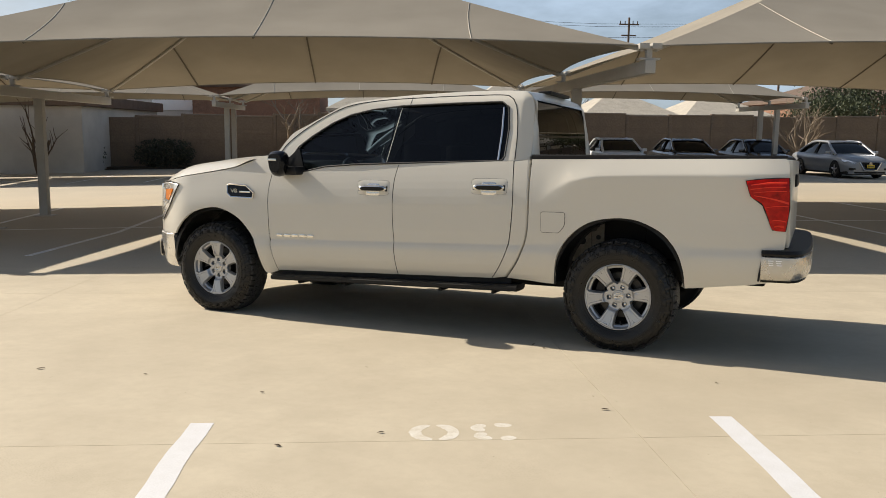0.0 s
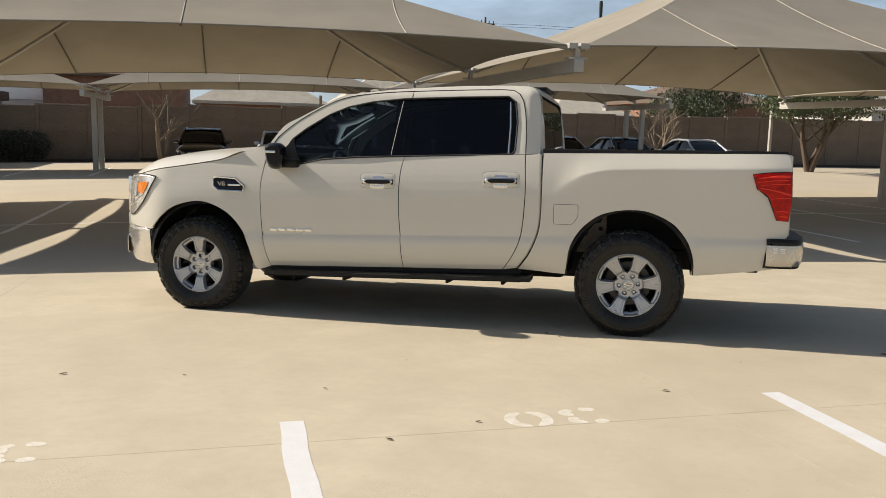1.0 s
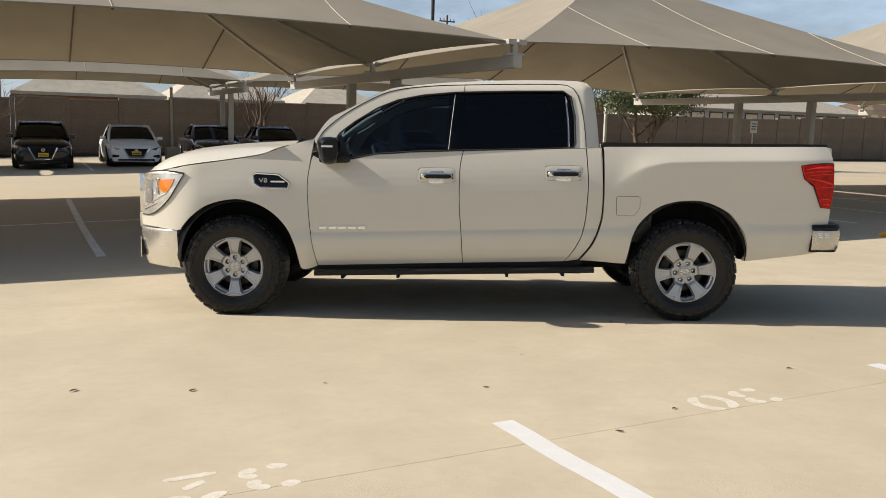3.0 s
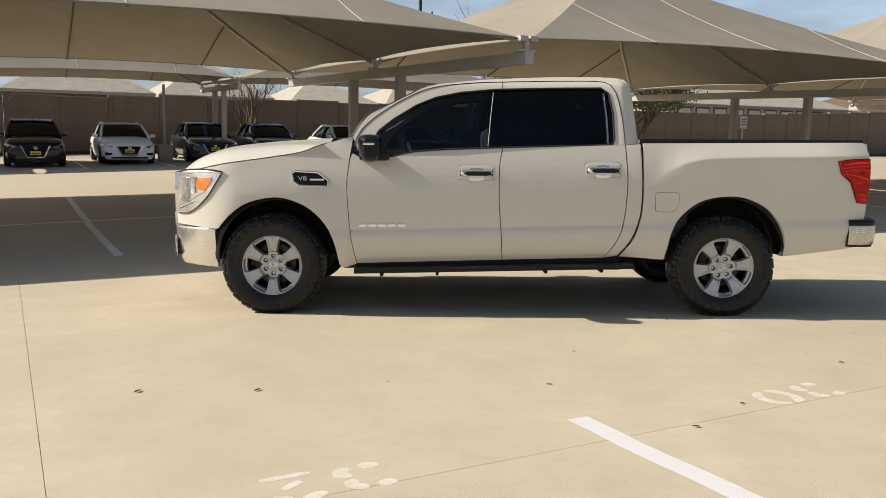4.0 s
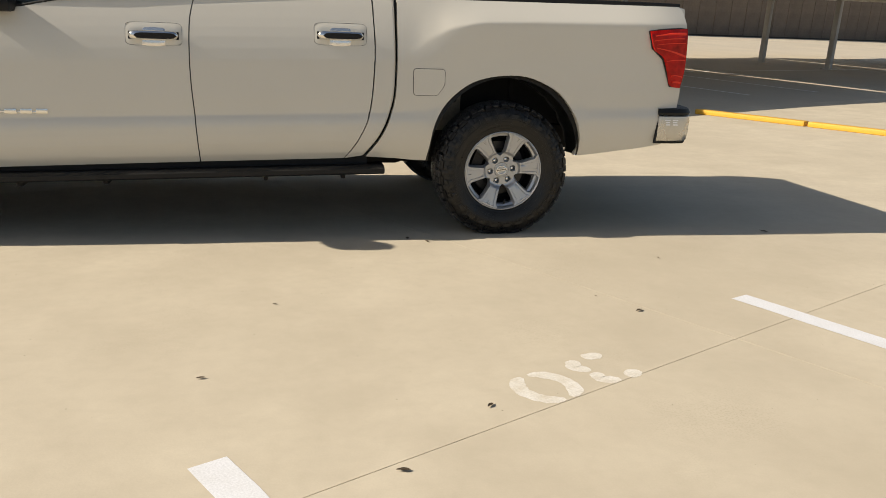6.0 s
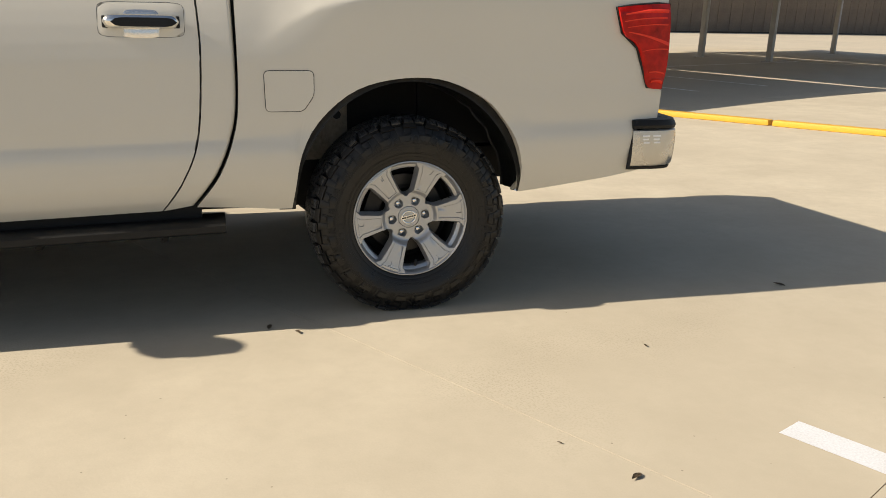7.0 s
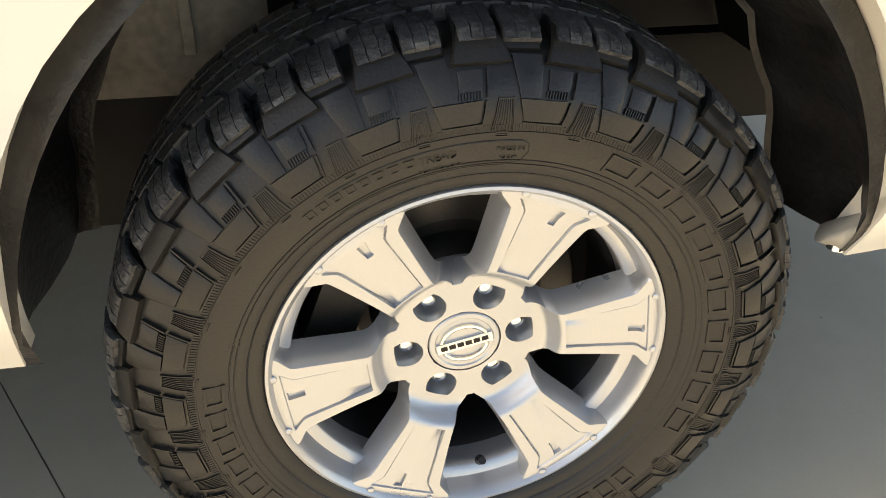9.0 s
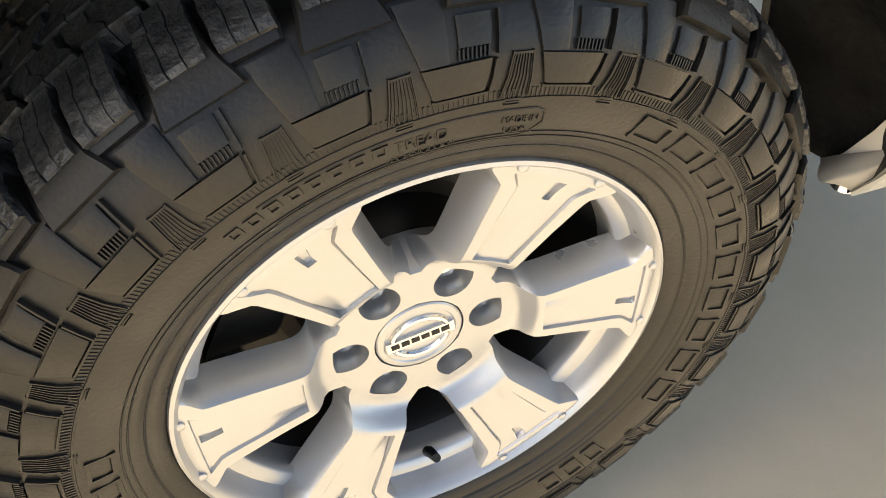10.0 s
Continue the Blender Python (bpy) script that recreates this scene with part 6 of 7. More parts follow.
        lo_ = [b.verts.new(w.flat(*rot(p), yh)) for p in quad]
        hi_ = [b.verts.new(w.flat(*rot(p), yh - 0.0042)) for p in quad]
        wall_between(b, lo_, hi_)
        b.faces.new(hi_)
        part("cap_bar", b, BLACK_PLASTIC, rim, "dark emblem bar")
    # valve
    va = Wheel(cx, cz, y0, phase - 90, flip)
    b = bmesh.new()
    tube(b, [va.flat(0.218, 0.0, 0.040), va.flat(0.2005, 0.0, 0.030), va.flat(0.186, 0.0, 0.016), va.flat(0.178, 0.0, 0.008)], [0.0065, 0.0062, 0.0055, 0.005], 12)
    part("valve", b, BLACK_PLASTIC, rim, "black rubber valve stem")
    # brake
    b = bmesh.new()
    prev = None
    for r, y in ((0.168, 0.150), (0.168, 0.128), (0.166, 0.126), (0.105, 0.126), (0.10, 0.105), (0.085, 0.09)):
        c = circle(b, w, 0, 0, r, y, 64)
        if prev is not None:
            wall_between(b, prev, c)
        prev = c
    b.faces.new(prev)
    part("brake_disc", b, DISC, rim, "brown-grey brake disc")
    b = bmesh.new()
    ra, rb_ = circle(b, w, 0, 0, 0.164, 0.1245, 64), circle(b, w, 0, 0, 0.122, 0.1245, 64)
    wall_between(b, ra, rb_)
    part("disc_face", b, DISC_FACE, rim, "bright swept face of the brake disc")
    b = bmesh.new()
    sec = [(0.192, -24), (0.192, 24), (0.125, 20), (0.125, -20)]
    wc = Wheel(cx, cz, y0, 160 if not flip else 20, flip)
    lo_ = [b.verts.new(wc.at(r, a, 0.082)) for r, a in sec]
    hi_ = [b.verts.new(wc.at(r, a, 0.14)) for r, a in sec]
    wall_between(b, lo_, hi_)
    b.faces.new(lo_)
    part("brake_caliper", b, DISC, rim)
    b = bmesh.new()
    c = circle(b, w, 0, 0, 0.205, 0.162, 48)
    c2 = circle(b, w, 0, 0, 0.205, 0.175, 48)
    wall_between(b, c, c2)
    b.faces.new(c)
    part("back_plate", b, DARK_STEEL, rim)
    # tyre carcass
    b = bmesh.new()
    N = 128
    rings = [[b.verts.new(w.at(r, 360 * k / N, y)) for r, y in TYRE] for k in range(N)]
    for k in range(N):
        a, c = rings[k], rings[(k + 1) % N]
        for j in range(len(TYRE) - 1):
            b.faces.new((a[j], a[j + 1], c[j + 1], c[j]))
    tyre = part("tyre", b, RUBBER, rim, "black all-terrain tyre with a dusty brown side wall", smooth=50)
    # shoulder lugs in pairs: a proud one and a stepped one, u in degrees clockwise within a pair
    pairs = 26
    step = 360 / (2 * pairs)
    n, g = 2 * pairs, step / 10
    rr = random.Random(5)
    yc = tyre_y
    base_a = 113.96 - 7

    def lug(bb, k, path, us, h, base=-0.003, soft=0.35, lip=0.72):
        a0 = base_a - k * 2 * step
        ribbon(bb, w, path, [a0 - q[1] for q in us], [a0 - q[0] for q in us], h, base, soft, lip)

    def side(*rs):
        return [(r, yc(r)) for r in rs]
    far_tops = bmesh.new()
    for k in range(pairs):
        wob = rr.uniform(-0.15, 0.15)
        wear = rr.uniform(-0.0008, 0.0006)
        proud = ([(0.3830, 0.054), (0.3818, 0.035), (0.3792, 0.016)] + side(0.371, 0.3655, 0.3608),
                 [(6.3, 11.4), (6.2, 11.5), (5.9, 11.8), (5.3, 12.5), (4.8, 13.1), (4.6, 13.4)],
                 [0.0105, 0.0105, 0.0104, 0.0086, 0.0078, 0.0078])
        stepped = ([(0.3829, 0.052), (0.3816, 0.033), (0.3789, 0.014), (0.3740, 0.003)] + side(0.3690),
                   [(-1.4, 3.8), (-1.4, 3.9), (-1.5, 4.1), (-1.7, 4.1), (-1.7, 3.9)], [0.0105, 0.0105, 0.0098, 0.0070, 0.0052])
        for (path, us0, hs), cuts, dy, we in ((proud, [6.25, 7.9 + wob, 9.7 + wob, 11.45], 0.0, wear), (stepped, [-1.45, 0.2 + wob, 2.2 + wob, 3.85], -0.002, -wear)):
            b = bmesh.new()
            lug(b, k, path, us0, hs, -0.006)
            part("shoulder_lug", b, RUBBER, rim, smooth=30)
            b = bmesh.new()
            for j in range(3):                      # worn top, cut by sipes
                ys = [0.0535, 0.0500, 0.0465, 0.0425, 0.0385, 0.0345, 0.0305, 0.0265, 0.0230, 0.0200, 0.0165, 0.0130, 0.0095, 0.0060, 0.0025]
                top = [(table([(0.0025, 0.3722), (0.0060, 0.3745), (0.0110, 0.3775), (0.0172, 0.3795), (0.03, 0.3814), (0.0535, 0.3830)], y), y + dy) for y in ys]
                jag = [rr.uniform(-0.05, 0.05) for y in ys]
                us = [(cuts[j] + 0.022 + 0.10 * (m // 3 % 2) + 0.5 * jag[m], cuts[j + 1] - 0.022 + 0.10 * (m // 3 % 2) + rr.uniform(-0.025, 0.025)) for m in range(len(ys))]
                hs2 = [0.0124 + we + rr.uniform(-0.0007, 0.0007) for y in ys]
                hs2[-2], hs2[-1] = 0.0122 + rr.uniform(-0.0006, 0.0006), 0.0114 + rr.uniform(-0.0010, 0.0006)
                lug(b if rich else far_tops, k, top, us, hs2, soft=0.07, lip=0.93)
                if rich:
                    part("tread_block", b, TREAD, rim, smooth=30)
                    b = bmesh.new()
            b.free()
    if not rich:
        tagged(part("tread_blocks", far_tops, TREAD, rim, "", 30), "rough worn tread blocks", kind="stuff")
    # stepped plates on the side wall below the lugs
    for k in range(pairs if rich else 0):
        b = bmesh.new()
        lug(b, k, side(0.3668, 0.357, 0.345, 0.3338), [(-0.3, 4.2), (0.0, 4.3), (0.5, 4.2), (0.95, 4.1)], [0.0032, 0.0034, 0.0034, 0.0034])
        part("side_plate", b, RUBBER, rim, smooth=30)
        b = bmesh.new()
        lug(b, k, side(0.3334, 0.324, 0.3135), [(0.95, 8.9), (1.35, 8.6), (1.85, 8.1)], [0.0034, 0.0034, 0.0032])
        part("side_plate", b, RUBBER, rim, smooth=30)
        b = bmesh.new()
        lug(b, k, side(0.3570, 0.349, 0.3408), [(5.35, 9.1), (5.3, 9.0), (5.25, 8.85)], [0.0028, 0.0032, 0.0032])
        part("side_plate", b, RUBBER, rim, smooth=30)
    if rich:
        b = bmesh.new()
        for k in range(pairs):
            lug(b, k, side(0.3575, 0.346, 0.3350), [(9.55, 9.9), (9.45, 9.8), (9.3, 9.65)], 0.0048)
            lug(b, k, side(0.3325, 0.322, 0.3118), [(9.15, 9.5), (8.85, 9.15), (8.45, 8.75)], 0.0036)
            lug(b, k, side(0.3122, 0.3105), [(1.75, 8.75), (1.75, 8.75)], 0.0026)
            for q in range(8):
                lug(b, k, side(0.3402, 0.3342), [(5.1 + 0.47 * q, 5.32 + 0.47 * q), (5.0 + 0.47 * q, 5.22 + 0.47 * q)], 0.0028)
            for q in range(7):                      # hatched wedge between two plates
                f = q / 6
                lug(b, k, side(0.3335, 0.319, 0.3045), [(11.6 + 1.9 * f, 11.73 + 1.9 * f), (11.1 + 2.55 * f, 11.24 + 2.55 * f), (10.5 + 3.3 * f, 10.65 + 3.3 * f)], 0.0011)
            lug(b, k, side(0.3350, 0.319, 0.3045), [(11.3, 11.5), (10.75, 10.95), (10.15, 10.35)], 0.0020)
            lug(b, k, side(0.3350, 0.319, 0.3045), [(13.65, 13.85), (13.8, 14.0), (13.95, 14.15)], 0.0020)
            lug(b, k, side(0.3345, 0.3330), [(11.3, 13.85), (11.3, 13.85)], 0.0020)
            for q in range(22):                     # fine hatched band
                lug(b, k, side(0.3096, 0.3030), [(0.63 * q, 0.63 * q + 0.3), (0.63 * q + 0.12, 0.63 * q + 0.42)], 0.0007)
            for q in range(3):
                lug(b, k, side(0.3030 - 0.0022 * q, 0.3020 - 0.0022 * q), [(11.1, 13.2), (11.1, 13.2)], 0.0014)
        tagged(part("side_wall_relief", b, RUBBER, rim, "", 30), "fine moulded hatching", kind="stuff")
        for r in (0.3015, 0.2625, 0.2680, 0.2510):
            b = bmesh.new()
            N2 = 128
            rs_ = [[b.verts.new(w.at(r + d, 360 * k / N2, tyre_y(r + d) - e)) for d, e in ((-0.0012, -0.0005), (-0.0006, 0.0009), (0.0006, 0.0009), (0.0012, -0.0005))] for k in range(N2)]
            for k in range(N2):
                p, q = rs_[k], rs_[(k + 1) % N2]
                for j in range(3):
                    b.faces.new((p[j], p[j + 1], q[j + 1], q[j]))
            part("moulded_ring", b, RUBBER, rim, smooth=50)
    # inner rows of tread blocks
    b = bmesh.new()
    for row, (y0_, y1_, off, skew) in enumerate(((0.0600, 0.0960, 0.3, 2.2), (0.1020, 0.1340, 0.9, -2.4), (0.1400, 0.1700, 0.1, 2.0), (0.1760, 0.2100, 0.5, -0.6))):
        for k in range(n):
            a = (k + off) * step
            cut = rr.uniform(0.40, 0.52)
            for lo_a, hi_a in ((0.0, cut - 0.008), (cut + 0.008, 0.88)):
                m = 7
                ys = [y0_ + (y1_ - y0_) * j / m for j in range(m + 1)]
                zig = [skew * g * smoothstep(0.2, 0.6, j / m) for j in range(m + 1)]
                rad = [table([(q[1], q[0]) for q in TYRE[13:20]], y) for y in ys]
                wig = [0.16 * (j // 2 % 2) for j in range(m + 1)]
                ribbon(b, w, list(zip(rad, ys)), [a + lo_a * step + z + q for z, q in zip(zig, wig)], [a + hi_a * step + z + q for z, q in zip(zig, wig)],
                       [0.0160 + rr.uniform(-0.0005, 0.0005) for y in ys], soft=0.08, lip=0.93)
    tagged(part("crown_tread", b, TREAD, rim, "", 30), "tread blocks of the crown", kind="stuff")
    # raised lettering as plain bars, and the legible small line
    if rich:
        words = [(216, 172, 6, 0.272, 0.294), (67, -28, 10, 0.274, 0.296), (-42, -60, 3, 0.274, 0.296), (238, 262, 3, 0.274, 0.294), (128, 104, 8, 0.280, 0.289)]
        for a0, a1, cnt, r0, r1 in words:
            pitch = (a1 - a0) / cnt
            for k in range(cnt):
                b = bmesh.new()
                s0 = a0 + pitch * (k + 0.14) - phase
                s1 = a0 + pitch * (k + 0.86) - phase
                s0, s1 = min(s0, s1), max(s0, s1)
                t = 0.55
                lift = 0.0020 if r1 - r0 > 0.015 else 0.0009
                v0, v1 = [b.verts.new(w.at(r, a, tyre_y(r) + 0.001)) for r, a in ((r0, s0), (r1, s0), (r1, s1), (r0, s1))], None
                e0 = [(r0, s0), (r1, s0), (r1, s1), (r0, s1)]
                rt = (r1 - r0) * 0.16
                e1 = [(r0 + rt, s0 + t), (r1 - rt, s0 + t), (r1 - rt, s1 - t), (r0 + rt, s1 - t)]
                up0 = [b.verts.new(w.at(r, a, tyre_y(r) - lift)) for r, a in e0]
                up1 = [b.verts.new(w.at(r, a, tyre_y(r) - lift)) for r, a in e1]
                in1 = [b.verts.new(w.at(r, a, tyre_y(r) + 0.001)) for r, a in e1]
                wall_between(b, v0, up0)
                wall_between(b, up0, up1)
                wall_between(b, up1, in1)
                part("raised_bar", b, RUBBER, rim, smooth=30)
        b = bmesh.new()                            # thin frame round the small writing
        loop = [(0.2925, a) for a in np.linspace(122, 84, 24)] + [(0.289, 82.6), (0.280, 82.2), (0.268, 83.2), (0.2645, 85)] + [(0.2645, a) for a in np.linspace(86, 122, 22)]
        tube(b, [w.at(r, a - phase, tyre_y(r) - 0.0002) for r, a in loop], 0.0009, 5)
        part("plaque_frame", b, RUBBER, rim)
        for body, size, ang, rad in (("MADE IN", 0.0070, 86, 0.2890), ("USA", 0.0105, 86, 0.2795), ("TREAD", 0.0120, 100, 0.2880), ("TECHNOLOGY", 0.0075, 100, 0.2755)):
            me = text_mesh(body, size, 0.0008)
            me.materials.append(RUBBER)
            o = new("moulded_letters", me)
            o.parent = rim
            aa = radians(ang)
            c = Vector((cx + rad * math.cos(aa), y0 + tyre_y(rad / 1.02) - 0.0004, cz + rad * math.sin(aa)))
            o.matrix_basis = Matrix.Translation(c) @ Matrix.Rotation(math.pi / 2 - aa, 4, "Y") @ Matrix.Rotation(radians(90), 4, "X")


DISC = material("brake_iron", (0.022, 0.020, 0.018), 0.5, metal=0.4, vary=0.5, scale=20, fine=0.2, fine_scale=200)
DISC_FACE = material("swept_brake_iron", (0.075, 0.070, 0.064), 0.42, metal=0.7, vary=0.3, scale=20, fine=0.1, fine_scale=300)
make_wheel(3.550, 0.386, 0.011, 7.3, False, "silver six-spoke alloy wheel", True)
make_wheel(0.003, 0.382, 0.011, 30, False, "silver six-spoke alloy wheel", True)
make_wheel(3.553, 0.386, 1.969, 47, True, "silver six-spoke alloy wheel", False)
make_wheel(0.003, 0.382, 1.969, 12, True, "silver six-spoke alloy wheel", False)

# ---- parked cars: x across, y from nose to tail ----
CAR_GLASS = material("car_window", (0.004, 0.005, 0.006), 0.06, vary=0.3, scale=2, spec=0.32)


def parked_car(u, v, paint, label, tall=1.0, wide=1.0, turn=0.0, suv=False):
    car = thing("parked_car", label, "car", "cars parked by the wall", m=lot(u, v, 0, turn))
    k = tall
    ST = [(0.00, 0.66, 0.66), (0.05, 0.78, 0.72), (0.16, 0.86, 0.78), (0.45, 0.905, 0.86), (0.85, 0.92, 0.925), (1.20, 0.925, 0.975), (1.9, 0.925, 0.975), (3.0, 0.925, 0.965),
          (3.9, 0.915, 0.985), (4.45, 0.885, 0.99), (4.75, 0.82, 0.93), (4.86, 0.70, 0.86)]
    b = bmesh.new()
    rows = []
    for y, w, h in ST:
        w, h = w * wide, h * k
        half = [(0.0, h), (0.35 * w, h - 0.003), (0.72 * w, h - 0.02), (0.90 * w, h - 0.06), (0.97 * w, h - 0.14), (1.0 * w, h - 0.27), (0.985 * w, 0.44), (0.96 * w, 0.30), (0.90 * w, 0.20)]
        pts = [(-x, z) for x, z in half[::-1]] + half[1:]
        rows.append([(x, y, z) for x, z in pts])
    vs = sheet(b, rows)
    b.faces.new(vs[0][::-1])
    b.faces.new(vs[-1])
    part("car_body", b, paint, car, smooth=50)
    b = bmesh.new()
    box(b, (-0.85 * wide, 0.15, 0.16), (0.85 * wide, 4.7, 0.30), 0.02)
    part("car_underside", b, BLACK_PLASTIC, car)
    # glasshouse
    roof_z = 1.45 * k if not suv else 1.44 * k
    back_y, base_y = (3.35, 4.15) if not suv else (3.9, 4.55)
    GH = [(1.18, 0.82, 0.965 * k), (1.55, 0.755, 1.19 * k), (1.92, 0.675, roof_z - 0.045), (2.45, 0.61, roof_z - 0.006), (2.9, 0.605, roof_z - 0.004), (back_y, 0.60, roof_z - 0.06), (base_y, 0.66, 1.02 * k)]
    b = bmesh.new()
    rows = []
    for y, w, z in GH:
        zb = 0.90 * k
        w *= wide
        wb = max(w, 0.80 * wide) + 0.03
        rows.append([(-wb, y, zb), (-w - 0.02, y, (z * 0.9 + zb * 0.1)), (-w * 0.9, y, z - 0.005), (-w * 0.5, y, z + 0.015), (0, y, z + 0.02), (w * 0.5, y, z + 0.015), (w * 0.9, y, z - 0.005), (w + 0.02, y, (z * 0.9 + zb * 0.1)), (wb, y, zb)])
    sheet(b, rows)
    part("car_glass", b, CAR_GLASS, car, "dark car windows", smooth=50)
    b = bmesh.new()
    sheet(b, [[(x * w * wide, y, z + 0.026 - 0.022 * abs(x) ** 3 + 0.0) for x in (-0.98, -0.8, -0.4, 0, 0.4, 0.8, 0.98)] for y, w, z in ((1.84, 0.665, roof_z - 0.075), (2.05, 0.655, roof_z - 0.025), (2.45, 0.63, roof_z), (2.9, 0.625, roof_z + 0.002), (back_y, 0.615, roof_z - 0.05), (back_y + 0.12, 0.62, roof_z - 0.11))])
    bmesh.ops.solidify(b, geom=b.faces[:], thickness=0.02)
    part("car_roof", b, paint, car, smooth=50)
    for sx in (-1, 1):
        b = bmesh.new()
        tube(b, [(sx * 0.83 * wide, 1.05, 0.92 * k), (sx * 0.76 * wide, 1.55, 1.16 * k), (sx * 0.655 * wide, 1.99, roof_z - 0.035), (sx * 0.635 * wide, 2.9, roof_z - 0.01), (sx * 0.63 * wide, back_y, roof_z - 0.06), (sx * 0.70 * wide, base_y + 0.1, 1.0 * k)], 0.05, 8)
        part("roof_pillar", b, paint, car)
        b = bmesh.new()
        tube(b, [(sx * 0.64 * wide, 2.62, roof_z - 0.03), (sx * 0.85 * wide, 2.70, 0.95 * k)], 0.03, 6)
        part("door_pillar", b, BLACK_PLASTIC, car)
        b = bmesh.new()
        box(b, (sx * 0.99 * wide - 0.10, 1.30, 0.94 * k), (sx * 0.99 * wide + 0.10, 1.42, 1.06 * k), 0.035)
        part("door_mirror", b, paint, car)
        b = bmesh.new()
        vs = [b.verts.new(p) for p in ((sx * 0.50 * wide, -0.015, 0.63 * k), (sx * 0.68 * wide, 0.005, 0.60 * k), (sx * 0.925 * wide, 0.38, 0.68 * k), (sx * 0.905 * wide, 0.49, 0.755 * k), (sx * 0.74 * wide, 0.06, 0.71 * k))]
        b.faces.new(vs)
        bmesh.ops.solidify(b, geom=b.faces[:], thickness=0.04)
        part("headlamp", b, LAMP_CLEAR, car, "clear headlamp")
        b = bmesh.new()
        box(b, (sx * 0.68 * wide - 0.12, -0.005, 0.34), (sx * 0.68 * wide + 0.12, 0.12, 0.44), 0.03)
        part("fog_lamp", b, BLACK_PLASTIC, car)
        for y in (0.92, 3.72):
            b = bmesh.new()
            c = (sx * 0.83 * wide, y, 0.335)
            n = 28
            prof = [(0.20, 0.10), (0.225, 0.112), (0.30, 0.11), (0.33, 0.08), (0.335, -0.08), (0.30, -0.10), (0.20, -0.10)]
            rings = [[b.verts.new((c[0] + sx * d, c[1] + r * math.cos(2 * math.pi * q / n), c[2] + r * math.sin(2 * math.pi * q / n))) for r, d in prof] for q in range(n)]
            for q in range(n):
                p0, p1 = rings[q], rings[(q + 1) % n]
                for j in range(len(prof) - 1):
                    b.faces.new((p0[j], p0[j + 1], p1[j + 1], p1[j]))
            wh = part("car_wheel", b, RUBBER, car)
            b = bmesh.new()
            for q in range(5):
                a = 2 * math.pi * q / 5 + 0.3
                tube(b, [(c[0] + sx * 0.085, c[1], c[2]), (c[0] + sx * 0.10, c[1] + 0.20 * math.cos(a), c[2] + 0.20 * math.sin(a))], [0.045, 0.03], 6)
            part("car_rim", b, ALLOY, wh)
            b = bmesh.new()
            cc = [b.verts.new((c[0] + sx * 0.104, c[1] + 0.375 * math.cos(a), max(0.21, c[2] + 0.375 * math.sin(a)))) for a in np.linspace(0, 2 * math.pi, 29)[:-1]]
            b.faces.new(cc)
            part("wheel_house", b, SEAL, car)
    # grille, plate and intake
    b = bmesh.new()
    vs = [b.verts.new(p) for p in ((-0.40 * wide, 0.0, 0.655 * k), (0.40 * wide, 0.0, 0.655 * k), (0.24 * wide, -0.02, 0.36), (-0.24 * wide, -0.02, 0.36))]
    b.faces.new(vs)
    bmesh.ops.solidify(b, geom=b.faces[:], thickness=0.03)
    g = part("car_grille", b, GLOSS_BLACK, car)
    b = bmesh.new()
    tube(b, [(-0.44 * wide, -0.01, 0.665 * k), (-0.25 * wide, -0.04, 0.35), (0.25 * wide, -0.04, 0.35), (0.44 * wide, -0.01, 0.665 * k)], 0.030, 8)
    part("grille_trim", b, CHROME, g, "chrome grille trim")
    b = bmesh.new()
    cyl = [b.verts.new((0.07 * math.cos(a), -0.045, 0.60 * k + 0.06 * math.sin(a))) for a in np.linspace(0, 2 * math.pi, 17)[:-1]]
    b.faces.new(cyl)
    bmesh.ops.solidify(b, geom=b.faces[:], thickness=0.01)
    part("emblem", b, CHROME, g)
    b = bmesh.new()
    box(b, (-0.16, -0.06, 0.43), (0.16, -0.045, 0.56), 0.004)
    pl = part("number_plate", b, PLATE, car, "yellow dealer plate with plain bars")
    b = bmesh.new()
    box(b, (-0.12, -0.064, 0.475), (0.12, -0.0605, 0.505))
    part("plate_bar", b, PLATE_INK, pl)
    b = bmesh.new()
    box(b, (-0.62 * wide, -0.01, 0.22), (0.62 * wide, 0.08, 0.29), 0.015)
    part("lower_intake", b, BLACK_PLASTIC, car)
    return car


parked_car(-0.85, 24.5, PAINT_BLACK, "black crossover with a chrome grille parked under a canopy", 1.10, 1.0, 0, True)
parked_car(2.15, 25.0, PAINT_WHITE, "white sedan with a black grille parked under a canopy")
parked_car(5.25, 25.5, PAINT_GREY, "dark grey sedan parked beside a steel post")
parked_car(7.9, 25.8, PAINT_BLACK, "black sedan parked before the boundary wall")
parked_car(11.2, 25.4, PAINT_SILVER, "silver sedan parked before the boundary wall")
parked_car(14.2, 25.4, PAINT_GREY, "dark grey sedan with a lit side parked by the wall")
parked_car(17.3, 25.4, PAINT_BLACK, "black sedan with a dusty flank parked by the wall")
parked_car(20.3, 24.0, PAINT_STEEL, "silver-grey sedan parked at the end of the row", turn=0)

